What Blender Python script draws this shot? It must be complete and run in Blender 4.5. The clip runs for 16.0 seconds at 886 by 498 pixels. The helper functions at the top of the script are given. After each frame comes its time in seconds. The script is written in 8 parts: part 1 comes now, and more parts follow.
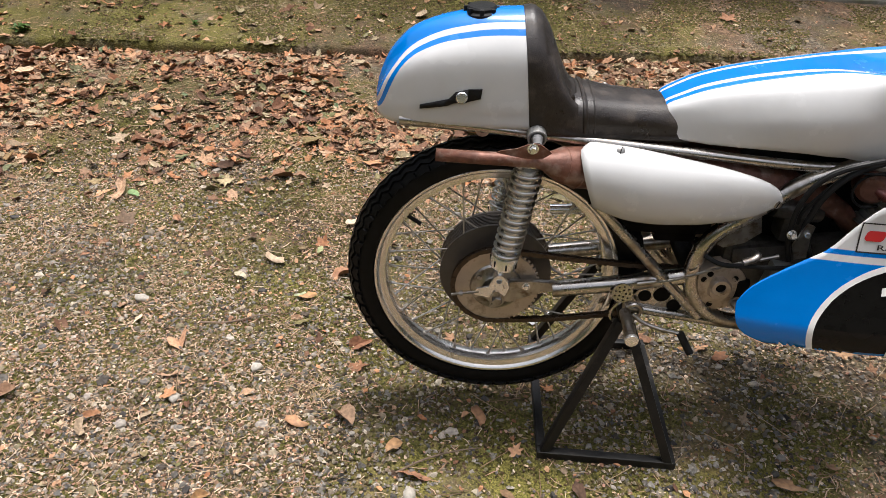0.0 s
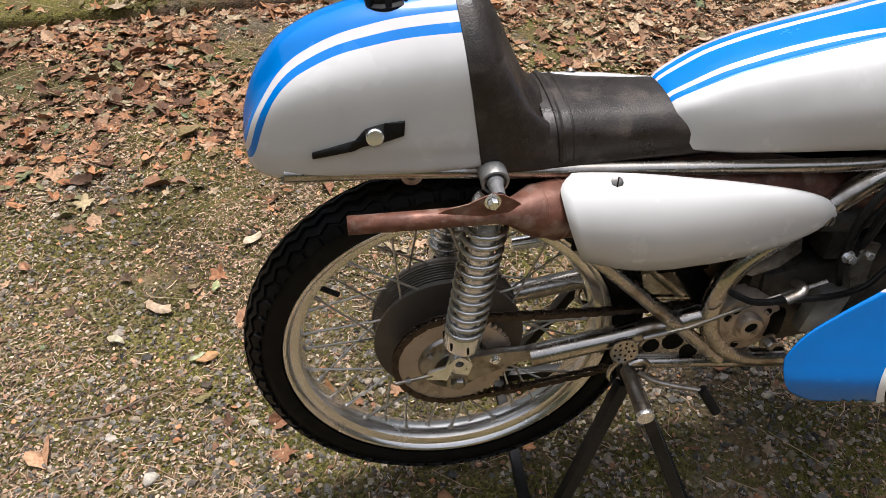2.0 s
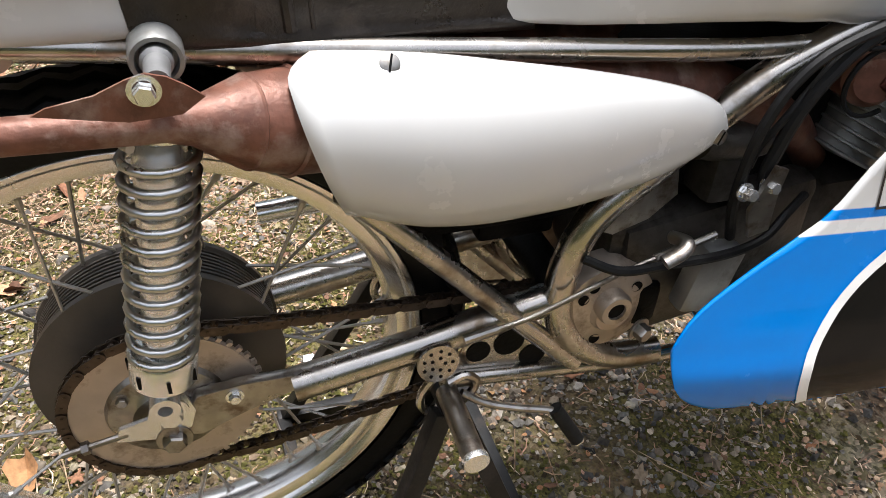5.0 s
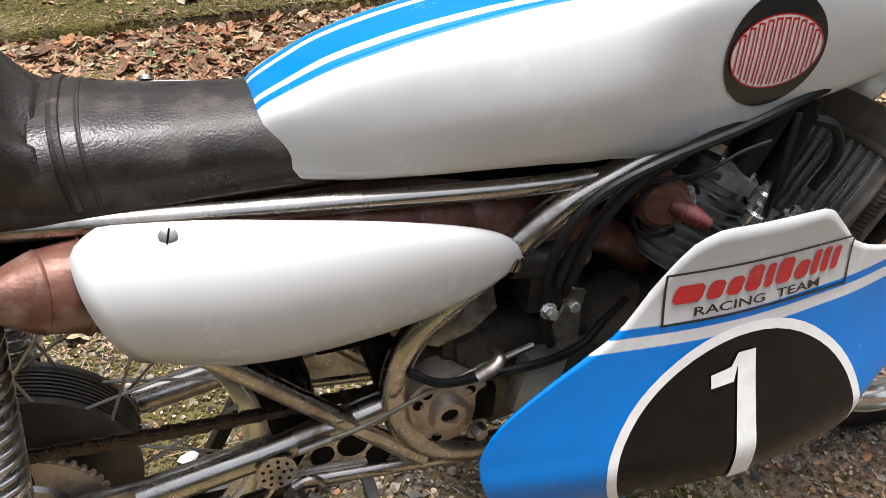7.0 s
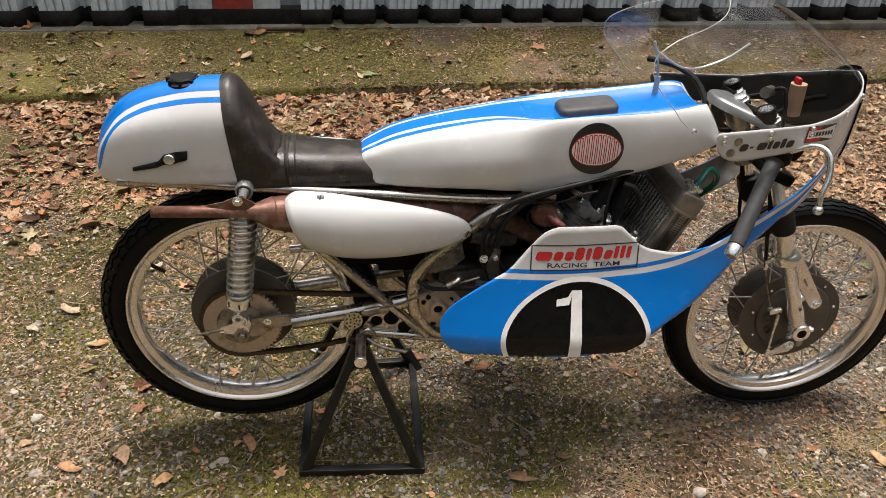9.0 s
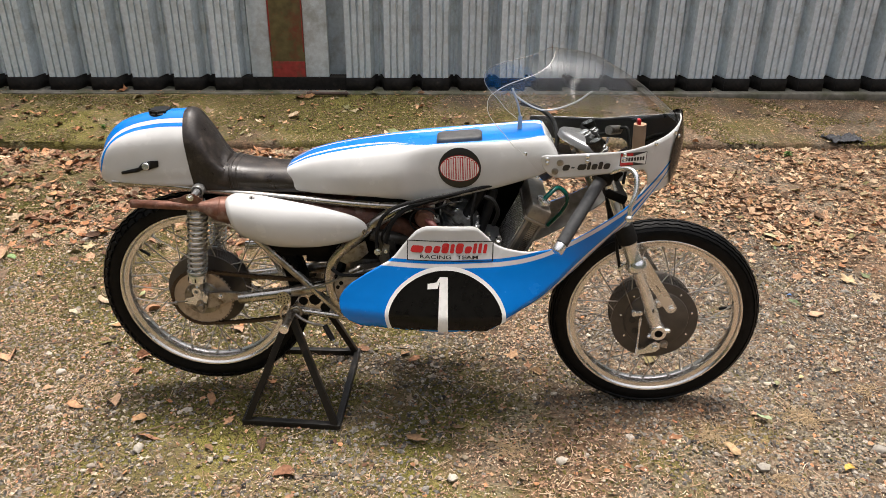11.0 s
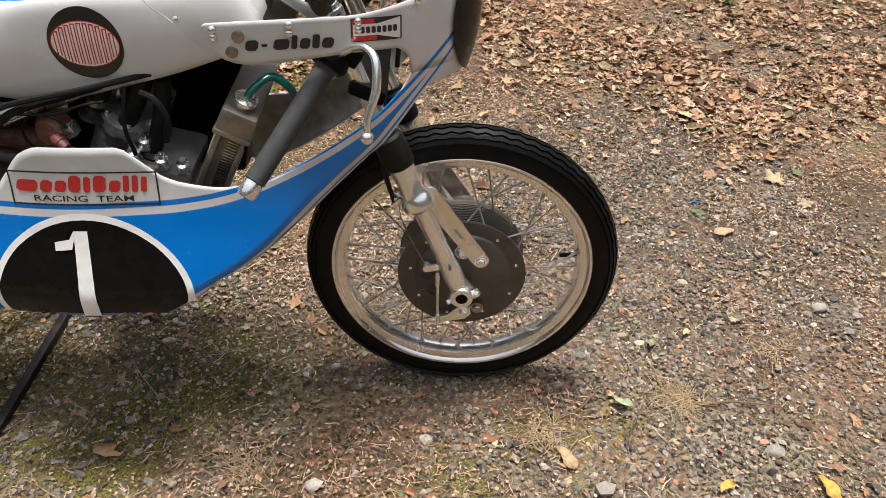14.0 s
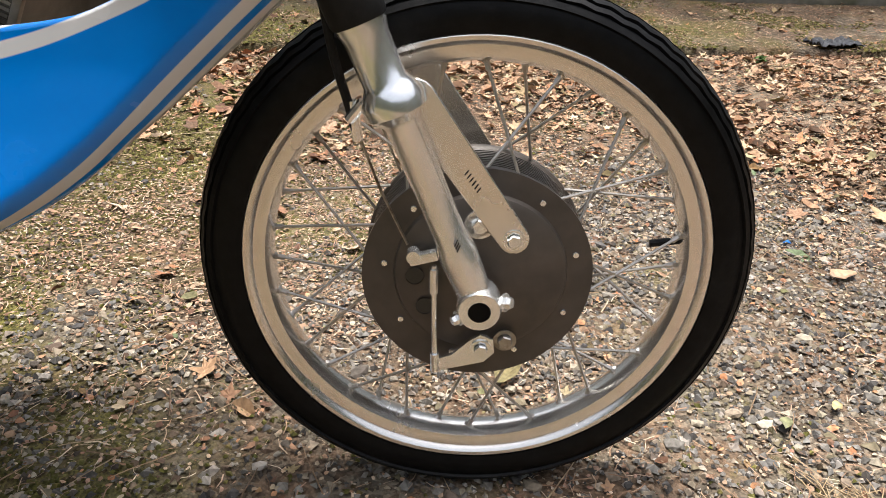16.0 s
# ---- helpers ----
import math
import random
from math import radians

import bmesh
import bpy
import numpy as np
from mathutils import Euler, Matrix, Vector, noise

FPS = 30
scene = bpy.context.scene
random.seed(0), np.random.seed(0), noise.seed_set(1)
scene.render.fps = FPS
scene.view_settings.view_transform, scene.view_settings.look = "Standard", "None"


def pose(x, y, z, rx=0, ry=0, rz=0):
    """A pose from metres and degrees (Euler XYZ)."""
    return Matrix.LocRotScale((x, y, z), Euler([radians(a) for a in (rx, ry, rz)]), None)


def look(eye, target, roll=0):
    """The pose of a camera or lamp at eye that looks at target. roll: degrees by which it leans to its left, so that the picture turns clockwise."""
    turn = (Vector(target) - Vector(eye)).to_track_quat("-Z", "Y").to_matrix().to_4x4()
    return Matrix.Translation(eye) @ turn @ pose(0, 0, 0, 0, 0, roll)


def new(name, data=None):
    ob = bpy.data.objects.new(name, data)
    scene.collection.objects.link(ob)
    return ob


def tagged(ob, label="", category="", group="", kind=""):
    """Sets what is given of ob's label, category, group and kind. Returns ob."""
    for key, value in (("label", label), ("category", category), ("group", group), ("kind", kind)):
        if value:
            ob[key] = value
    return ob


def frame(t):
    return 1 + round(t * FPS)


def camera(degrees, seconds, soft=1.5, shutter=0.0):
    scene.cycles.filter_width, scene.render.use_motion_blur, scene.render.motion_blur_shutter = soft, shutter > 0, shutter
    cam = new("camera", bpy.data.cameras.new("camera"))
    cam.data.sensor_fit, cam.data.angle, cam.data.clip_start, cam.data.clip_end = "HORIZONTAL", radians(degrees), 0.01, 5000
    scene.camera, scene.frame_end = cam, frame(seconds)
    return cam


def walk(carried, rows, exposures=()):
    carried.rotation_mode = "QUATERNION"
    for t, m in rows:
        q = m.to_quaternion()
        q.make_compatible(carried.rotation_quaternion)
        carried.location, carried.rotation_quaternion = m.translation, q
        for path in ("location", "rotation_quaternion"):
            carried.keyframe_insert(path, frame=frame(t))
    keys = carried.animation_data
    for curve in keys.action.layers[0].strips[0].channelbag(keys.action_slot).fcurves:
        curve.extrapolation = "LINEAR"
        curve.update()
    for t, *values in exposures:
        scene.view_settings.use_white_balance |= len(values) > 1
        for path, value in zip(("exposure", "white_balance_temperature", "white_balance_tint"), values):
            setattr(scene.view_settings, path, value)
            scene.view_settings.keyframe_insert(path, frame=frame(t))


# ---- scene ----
cam = camera(61.1, 16.0, 0.6)
PATH = [
    (0, (-0.107, -1.282, 1.235), (-0.118, 0.398, 0.148), 2.4),
    (0.5, (-0.137, -1.116, 1.223), (-0.106, 0.531, 0.089), 1.1),
    (1, (-0.147, -1.009, 1.203), (-0.025, 0.607, 0.031), 0.0),
    (1.5, (-0.125, -0.883, 1.193), (0.038, 0.689, -0.033), -1.1),
    (2, (-0.108, -0.801, 1.186), (0.077, 0.738, -0.077), -1.2),
    (2.5, (-0.109, -0.735, 1.192), (0.229, 0.770, -0.081), -1.2),
    (3, (-0.108, -0.662, 1.183), (0.494, 0.732, -0.119), 0.2),
    (3.5, (-0.082, -0.594, 1.142), (0.649, 0.687, -0.209), 2.1),
    (4, (-0.006, -0.580, 1.052), (0.613, 0.766, -0.293), 2.6),
    (4.2, (0.015, -0.576, 1.009), (0.599, 0.814, -0.305), 3.5),
    (6.3, (0.104, -0.545, 0.842), (0.747, 1.003, -0.248), 5.1),
    (6.5, (0.130, -0.548, 0.898), (0.744, 0.970, -0.250), 3.9),
    (7, (0.202, -0.603, 1.011), (0.811, 0.914, -0.142), 2.7),
    (7.5, (0.220, -0.719, 1.145), (0.788, 0.814, -0.007), 1.7),
    (8, (0.150, -0.919, 1.249), (0.639, 0.633, 0.087), 3.7),
    (8.2, (0.159, -1.025, 1.283), (0.579, 0.560, 0.138), 4.1),
    (10.3, (0.548, -1.837, 1.414), (0.617, -0.051, 0.516), -0.0),
    (10.5, (0.611, -1.873, 1.423), (0.646, -0.083, 0.530), 0.3),
    (11, (0.720, -1.921, 1.427), (0.684, -0.120, 0.559), 0.6),
    (11.5, (0.804, -1.922, 1.417), (0.750, -0.129, 0.533), -0.6),
    (12, (0.880, -1.832, 1.386), (0.917, -0.072, 0.439), -0.4),
    (12.5, (0.966, -1.659, 1.342), (1.112, 0.057, 0.324), 1.5),
    (13, (1.058, -1.505, 1.308), (1.234, 0.173, 0.234), 2.1),
    (13.5, (1.166, -1.316, 1.282), (1.285, 0.332, 0.155), 2.2),
    (14, (1.217, -1.156, 1.217), (1.277, 0.434, 0.005), 1.9),
    (14.5, (1.195, -0.970, 1.128), (1.267, 0.560, -0.158), 2.8),
    (15, (1.192, -0.828, 0.966), (1.274, 0.724, -0.293), 3.6),
    (15.5, (1.214, -0.789, 0.808), (1.261, 0.875, -0.300), 1.6),
    (16, (1.229, -0.741, 0.680), (1.307, 1.054, -0.199), 1.4),
]
walk(cam, [(t, look(eye, target, roll)) for t, eye, target, roll in PATH], [(0.0, 0.84, 6250, 12), (2.0, 0.70, 6200, 12), (3.0, 0.72, 6200, 12), (4.0, 1.05, 6150, 11), (6.5, 1.48, 6150, 11), (7.0, 1.08, 6150, 11), (7.5, 0.80, 6350, 12), (8.0, 0.61, 6650, 12), (11.0, 0.96, 6600, 12), (12.0, 0.97, 6600, 12), (13.0, 0.80, 6500, 12), (14.0, 0.86, 6400, 12), (15.0, 1.02, 6350, 12), (16.0, 1.24, 6250, 11)])
# ---------------------------------------------------------------- world, sun, exposure
world = bpy.data.worlds.new("sky")
scene.world = world
world.use_nodes = True
wn, wl = world.node_tree.nodes, world.node_tree.links
sky = wn.new("ShaderNodeTexSky")
sky.sky_type, sky.sun_disc = 'NISHITA', False
sky.sun_elevation, sky.sun_rotation = radians(83), radians(25)
sky.air_density, sky.dust_density, sky.ozone_density = 1.0, 5.0, 0.6
wn["Background"].inputs[1].default_value = 0.125
pale = wn.new("ShaderNodeHueSaturation")
pale.inputs["Saturation"].default_value = 0.36
wl.new(sky.outputs[0], pale.inputs["Color"])
wl.new(pale.outputs[0], wn["Background"].inputs[0])
sun = new("sun", bpy.data.lights.new("sun", 'SUN'))
sun.data.energy, sun.data.angle, sun.data.color = 2.6, radians(13), (1.0, 0.95, 0.88)
sun.matrix_basis = look((0.3, 0.65, 6.0), (0, 0, 0))


# ---------------------------------------------------------------- materials
def material(name, color=(0.5, 0.5, 0.5), rough=0.5, metal=0.0, coat=0.0, vary=0.15, scale=40.0, bump=0.0, bscale=200.0,
             wear=None, wear_amount=0.5, wear_scale=9.0, island=0.0, random=0.0, spec=0.5, rvary=0.12):
    """A node material: base colour with two scales of variation, wear in a second colour, and fine relief."""
    m = bpy.data.materials.new(name)
    m.use_nodes = True
    n, l = m.node_tree.nodes, m.node_tree.links
    b = n["Principled BSDF"]
    b.inputs["Metallic"].default_value = metal
    b.inputs["Coat Weight"].default_value = coat
    b.inputs["Coat Roughness"].default_value = 0.06
    b.inputs["Specular IOR Level"].default_value = spec
    tc = n.new("ShaderNodeTexCoord")
    fine = n.new("ShaderNodeTexNoise")
    fine.inputs["Scale"].default_value, fine.inputs["Detail"].default_value = scale, 5
    l.new(tc.outputs["Object"], fine.inputs["Vector"])
    wide = n.new("ShaderNodeTexNoise")
    wide.inputs["Scale"].default_value, wide.inputs["Detail"].default_value = wear_scale, 6
    wide.inputs["Roughness"].default_value = 0.65
    l.new(tc.outputs["Object"], wide.inputs["Vector"])
    hsv = n.new("ShaderNodeHueSaturation")
    hsv.inputs["Color"].default_value = (*color, 1)
    rng = n.new("ShaderNodeMapRange")
    rng.inputs[1].default_value, rng.inputs[2].default_value = 0.3, 0.7
    rng.inputs[3].default_value, rng.inputs[4].default_value = 1 - vary, 1 + vary
    l.new(fine.outputs["Fac"], rng.inputs[0])
    value = rng.outputs[0]
    if island or random:
        src = n.new("ShaderNodeNewGeometry").outputs["Random Per Island"] if island else n.new("ShaderNodeObjectInfo").outputs["Random"]
        amount = island or random
        r2 = n.new("ShaderNodeMapRange")
        r2.inputs[3].default_value, r2.inputs[4].default_value = 1 - amount, 1 + amount
        l.new(src, r2.inputs[0])
        mul = n.new("ShaderNodeMath")
        mul.operation = 'MULTIPLY'
        l.new(value, mul.inputs[0]), l.new(r2.outputs[0], mul.inputs[1])
        value = mul.outputs[0]
    l.new(value, hsv.inputs["Value"])
    col = hsv.outputs[0]
    if wear:
        ramp = n.new("ShaderNodeMapRange")
        ramp.inputs[1].default_value, ramp.inputs[2].default_value = 0.62 - 0.3 * wear_amount, 0.80 - 0.3 * wear_amount
        l.new(wide.outputs["Fac"], ramp.inputs[0])
        mix = n.new("ShaderNodeMix")
        mix.data_type = 'RGBA'
        mix.inputs[7].default_value = (*wear, 1)
        l.new(ramp.outputs[0], mix.inputs[0]), l.new(col, mix.inputs[6])
        col = mix.outputs[2]
    l.new(col, b.inputs["Base Color"])
    rr = n.new("ShaderNodeMapRange")
    rr.inputs[1].default_value, rr.inputs[2].default_value = 0.3, 0.7
    rr.inputs[3].default_value, rr.inputs[4].default_value = max(0.02, rough - rvary), min(1, rough + rvary)
    l.new(wide.outputs["Fac"], rr.inputs[0]), l.new(rr.outputs[0], b.inputs["Roughness"])
    if bump:
        bn = n.new("ShaderNodeTexNoise")
        bn.inputs["Scale"].default_value, bn.inputs["Detail"].default_value = bscale, 4
        l.new(tc.outputs["Object"], bn.inputs["Vector"])
        bp = n.new("ShaderNodeBump")
        bp.inputs["Strength"].default_value, bp.inputs["Distance"].default_value = bump, 0.002
        l.new(bn.outputs["Fac"], bp.inputs["Height"]), l.new(bp.outputs[0], b.inputs["Normal"])
    return m


def island_palette(name, colors, rough=0.85, bump=0.0):
    """A material whose colour changes from piece to piece of a joined mesh."""
    m = bpy.data.materials.new(name)
    m.use_nodes = True
    n, l = m.node_tree.nodes, m.node_tree.links
    b = n["Principled BSDF"]
    b.inputs["Roughness"].default_value = rough
    b.inputs["Specular IOR Level"].default_value = 0.3
    g = n.new("ShaderNodeNewGeometry")
    ramp = n.new("ShaderNodeValToRGB")
    ramp.color_ramp.interpolation = 'LINEAR'
    e = ramp.color_ramp.elements
    while len(e) < len(colors):
        e.new(0.5)
    for i, c in enumerate(colors):
        e[i].position, e[i].color = i / (len(colors) - 1), (*c, 1)
    l.new(g.outputs["Random Per Island"], ramp.inputs[0])
    tc = n.new("ShaderNodeTexCoord")
    t = n.new("ShaderNodeTexNoise")
    t.inputs["Scale"].default_value, t.inputs["Detail"].default_value = 120, 4
    l.new(tc.outputs["Object"], t.inputs["Vector"])
    hsv = n.new("ShaderNodeHueSaturation")
    r = n.new("ShaderNodeMapRange")
    r.inputs[1].default_value, r.inputs[2].default_value, r.inputs[3].default_value, r.inputs[4].default_value = 0.3, 0.7, 0.65, 1.3
    l.new(t.outputs["Fac"], r.inputs[0]), l.new(r.outputs[0], hsv.inputs["Value"])
    l.new(ramp.outputs[0], hsv.inputs["Color"]), l.new(hsv.outputs[0], b.inputs["Base Color"])
    return m


BLUE, WHITE, BLACK = (0.0, 0.168, 0.575), (0.60, 0.597, 0.585), (0.012, 0.012, 0.013)


def livery(name, bands, span):
    """Glossy paint in bands. bands: (colour, curve) from the outermost inwards; a point is painted where its V lies
    above the curve of its U; span: the range of U and V that the curves cover."""
    m = bpy.data.materials.new(name)
    m.use_nodes = True
    n, l = m.node_tree.nodes, m.node_tree.links
    b = n["Principled BSDF"]
    b.inputs["Roughness"].default_value = 0.22
    b.inputs["Coat Weight"].default_value, b.inputs["Coat Roughness"].default_value = 0.35, 0.04
    b.inputs["Specular IOR Level"].default_value = 0.35
    uv = n.new("ShaderNodeUVMap")
    uv.uv_map = "paint"
    sep = n.new("ShaderNodeSeparateXYZ")
    l.new(uv.outputs[0], sep.inputs[0])
    u0, u1, v0, v1 = span
    mu = n.new("ShaderNodeMapRange")
    mu.inputs[1].default_value, mu.inputs[2].default_value = u0, u1
    l.new(sep.outputs[0], mu.inputs[0])
    mv = n.new("ShaderNodeMapRange")
    mv.inputs[1].default_value, mv.inputs[2].default_value = v0, v1
    mv.clamp = False
    l.new(sep.outputs[1], mv.inputs[0])
    col = None
    for color, table in bands:
        rgb = n.new("ShaderNodeRGB")
        rgb.outputs[0].default_value = (*color, 1)
        if table is None:
            col = rgb.outputs[0]
            continue
        fc = n.new("ShaderNodeFloatCurve")
        pts = fc.mapping.curves[0].points
        fc.mapping.use_clip = False
        for i, (u, v) in enumerate(table):
            x, y = (u - u0) / (u1 - u0), (v - v0) / (v1 - v0)
            p = pts[i] if i < 2 else pts.new(x, y)
            p.location = (x, y)
            p.handle_type = 'AUTO'
        fc.mapping.update()
        l.new(mu.outputs[0], fc.inputs["Value"])
        gt = n.new("ShaderNodeMath")
        gt.operation = 'SUBTRACT'
        l.new(mv.outputs[0], gt.inputs[0]), l.new(fc.outputs[0], gt.inputs[1])
        edge = n.new("ShaderNodeMapRange")
        w = 0.0006 / (v1 - v0)
        edge.inputs[1].default_value, edge.inputs[2].default_value = -w, w
        l.new(gt.outputs[0], edge.inputs[0])
        mix = n.new("ShaderNodeMix")
        mix.data_type = 'RGBA'
        l.new(edge.outputs[0], mix.inputs[0]), l.new(col, mix.inputs[6]), l.new(rgb.outputs[0], mix.inputs[7])
        col = mix.outputs[2]
    # grime and fine scuffs
    tc = n.new("ShaderNodeTexCoord")
    t = n.new("ShaderNodeTexNoise")
    t.inputs["Scale"].default_value, t.inputs["Detail"].default_value = 14, 7
    l.new(tc.outputs["Object"], t.inputs["Vector"])
    r = n.new("ShaderNodeMapRange")
    r.inputs[1].default_value, r.inputs[2].default_value, r.inputs[3].default_value, r.inputs[4].default_value = 0.35, 0.7, 0.93, 1.03
    l.new(t.outputs["Fac"], r.inputs[0])
    hsv = n.new("ShaderNodeHueSaturation")
    l.new(r.outputs[0], hsv.inputs["Value"]), l.new(col, hsv.inputs["Color"])
    l.new(hsv.outputs[0], b.inputs["Base Color"])
    r2 = n.new("ShaderNodeMapRange")
    r2.inputs[1].default_value, r2.inputs[2].default_value, r2.inputs[3].default_value, r2.inputs[4].default_value = 0.35, 0.75, 0.14, 0.34
    l.new(t.outputs["Fac"], r2.inputs[0]), l.new(r2.outputs[0], b.inputs["Roughness"])
    return m


def clear_plastic():
    m = bpy.data.materials.new("clear_acrylic")
    m.use_nodes = True
    n, l = m.node_tree.nodes, m.node_tree.links
    n.remove(n["Principled BSDF"])
    tr, gl, mix = n.new("ShaderNodeBsdfTransparent"), n.new("ShaderNodeBsdfGlossy"), n.new("ShaderNodeMixShader")
    tr.inputs[0].default_value = (0.955, 0.965, 0.965, 1)
    gl.inputs[0].default_value = (0.75, 0.75, 0.75, 1)
    gl.inputs["Roughness"].default_value = 0.05
    lw = n.new("ShaderNodeLayerWeight")
    lw.inputs[0].default_value = 0.5
    pw = n.new("ShaderNodeMath")
    pw.operation = 'POWER'
    pw.inputs[1].default_value = 4.0
    l.new(lw.outputs["Facing"], pw.inputs[0])
    fr = n.new("ShaderNodeMapRange")
    fr.inputs[3].default_value, fr.inputs[4].default_value = 0.065, 0.62
    l.new(pw.outputs[0], fr.inputs[0])
    l.new(fr.outputs[0], mix.inputs[0]), l.new(tr.outputs[0], mix.inputs[1]), l.new(gl.outputs[0], mix.inputs[2])
    l.new(mix.outputs[0], n["Material Output"].inputs[0])
    return m


M_WHITE = material("white_paint", WHITE, 0.22, coat=0.6, vary=0.03, scale=12, wear=(0.62, 0.60, 0.55), wear_amount=0.12)
M_INNER = material("grey_fibreglass", (0.23, 0.225, 0.21), 0.45, vary=0.4, scale=30, bump=0.2)
M_INNERDARK = material("black_fibreglass", (0.016, 0.016, 0.018), 0.35, vary=0.3, scale=30, bump=0.1)
M_BLACKPAINT = material("black_gloss_paint", (0.007, 0.0065, 0.006), 0.09, vary=0.2, rvary=0.04, bump=0.02, bscale=60, spec=0.22)
M_LEATHER = material("worn_black_vinyl", (0.019, 0.0145, 0.0115), 0.40, vary=0.35, scale=120, bump=0.35, bscale=420, wear=(0.060, 0.046, 0.036), wear_amount=0.32, wear_scale=26, rvary=0.2)
M_PAD = material("grey_foam_pad", (0.055, 0.055, 0.055), 0.6, vary=0.25, scale=60, bump=0.2, bscale=300)
M_PIPING = material("grey_piping", (0.12, 0.11, 0.095), 0.5, vary=0.3, scale=90, wear=(0.04, 0.035, 0.03), wear_amount=0.4, wear_scale=40)
M_RUBBER = material("black_rubber", (0.010, 0.010, 0.010), 0.55, vary=0.25, scale=80, bump=0.2, spec=0.2)
M_GRIP = material("grey_rubber", (0.045, 0.046, 0.047), 0.6, vary=0.2, scale=80, spec=0.3)
M_TYRE = material("tyre_rubber", (0.005, 0.005, 0.005), 0.42, vary=0.35, scale=60, bump=0.2, wear=(0.013, 0.012, 0.011), wear_amount=0.2, wear_scale=12, spec=0.13)
M_NICKEL = material("nickel_plate", (0.50, 0.47, 0.43), 0.27, metal=1, vary=0.12, scale=25, wear=(0.22, 0.17, 0.12), wear_amount=0.35, wear_scale=18)
M_ALLOY = material("polished_alloy", (0.84, 0.84, 0.82), 0.22, metal=0.88, vary=0.02, scale=40, rvary=0.06)
M_RIM = material("satin_alloy", (0.80, 0.77, 0.72), 0.24, metal=0.92, vary=0.02, scale=60, rvary=0.06)
M_SPOKE = material("spoke_wire", (0.46, 0.43, 0.39), 0.35, metal=0.6, vary=0.1, scale=60)
M_STEEL = material("dull_steel", (0.36, 0.34, 0.31), 0.36, metal=1, vary=0.2, scale=60, wear=(0.16, 0.12, 0.09), wear_amount=0.35, wear_scale=40)
M_SPROCKET = material("oily_alloy_disc", (0.50, 0.42, 0.34), 0.46, metal=0.65, vary=0.15, scale=30, wear=(0.22, 0.17, 0.12), wear_amount=0.35, wear_scale=30)
M_ZINC = material("zinc_spring", (0.55, 0.55, 0.54), 0.3, metal=1, vary=0.1, scale=60, wear=(0.3, 0.28, 0.25), wear_amount=0.25)
M_CHAIN = material("oiled_chain", (0.075, 0.055, 0.040), 0.38, metal=0.8, vary=0.3, scale=90)
M_DRUM = material("dark_magnesium", (0.080, 0.068, 0.057), 0.40, metal=0.25, vary=0.2, scale=30, bump=0.1, wear=(0.095, 0.078, 0.062), wear_amount=0.35, wear_scale=18)
M_RUST = material("heat_browned_steel", (0.15, 0.064, 0.042), 0.50, metal=0.25, vary=0.35, scale=60, bump=0.35, bscale=180, wear=(0.30, 0.21, 0.17), wear_amount=0.34, wear_scale=26, spec=0.4)
M_ENGINE = material("cast_alloy_grimy", (0.10, 0.092, 0.082), 0.46, metal=0.7, vary=0.25, scale=40, bump=0.3, wear=(0.035, 0.03, 0.025), wear_amount=0.6, wear_scale=20)
M_CAST = material("pale_cast_alloy", (0.30, 0.30, 0.29), 0.42, metal=0.6, vary=0.18, scale=40, bump=0.2, wear=(0.16, 0.15, 0.13), wear_amount=0.3, wear_scale=25)
# grimy black parts, and the painted shade of holes and gaps
M_DARK = material("grimy_black_metal_and_shade", (0.005, 0.0047, 0.0044), 0.5, metal=0.1, vary=0.4, scale=30, bump=0.3, spec=0.08)
M_STAND = material("black_painted_steel", (0.009, 0.0085, 0.008), 0.45, vary=0.3, scale=50, bump=0.2, spec=0.35, wear=(0.04, 0.03, 0.024), wear_amount=0.25, wear_scale=35)
M_CAPRED = material("red_rubber", (0.10, 0.020, 0.016), 0.5, vary=0.2)
M_HOSE = material("green_hose", (0.0, 0.10, 0.075), 0.18, coat=0.3, vary=0.1)
M_CLEAR = clear_plastic()
M_CLEARTUBE = material("milky_tube", (0.40, 0.40, 0.38), 0.25, vary=0.1, coat=0.3)
M_RED = material("red_print", (0.52, 0.018, 0.022), 0.3, coat=0.4, vary=0.05)
M_BLACKPRINT = material("black_print", (0.012, 0.012, 0.012), 0.35, coat=0.3, vary=0.1)
M_WHITEPRINT = material("white_print", (0.78, 0.77, 0.74), 0.3, coat=0.4, vary=0.04)
M_RADIATOR = material("brown_radiator_core", (0.14, 0.128, 0.11), 0.45, metal=0.5, vary=0.25, scale=60)
M_BRASS = material("dull_brass_tank", (0.26, 0.235, 0.20), 0.42, metal=0.7, vary=0.2, scale=30, wear=(0.13, 0.10, 0.08), wear_amount=0.4)
M_CORK = material("tan_pad", (0.42, 0.27, 0.17), 0.7, vary=0.15)


# ---------------------------------------------------------------- mesh helpers
def V(*a):
    return Vector(a)


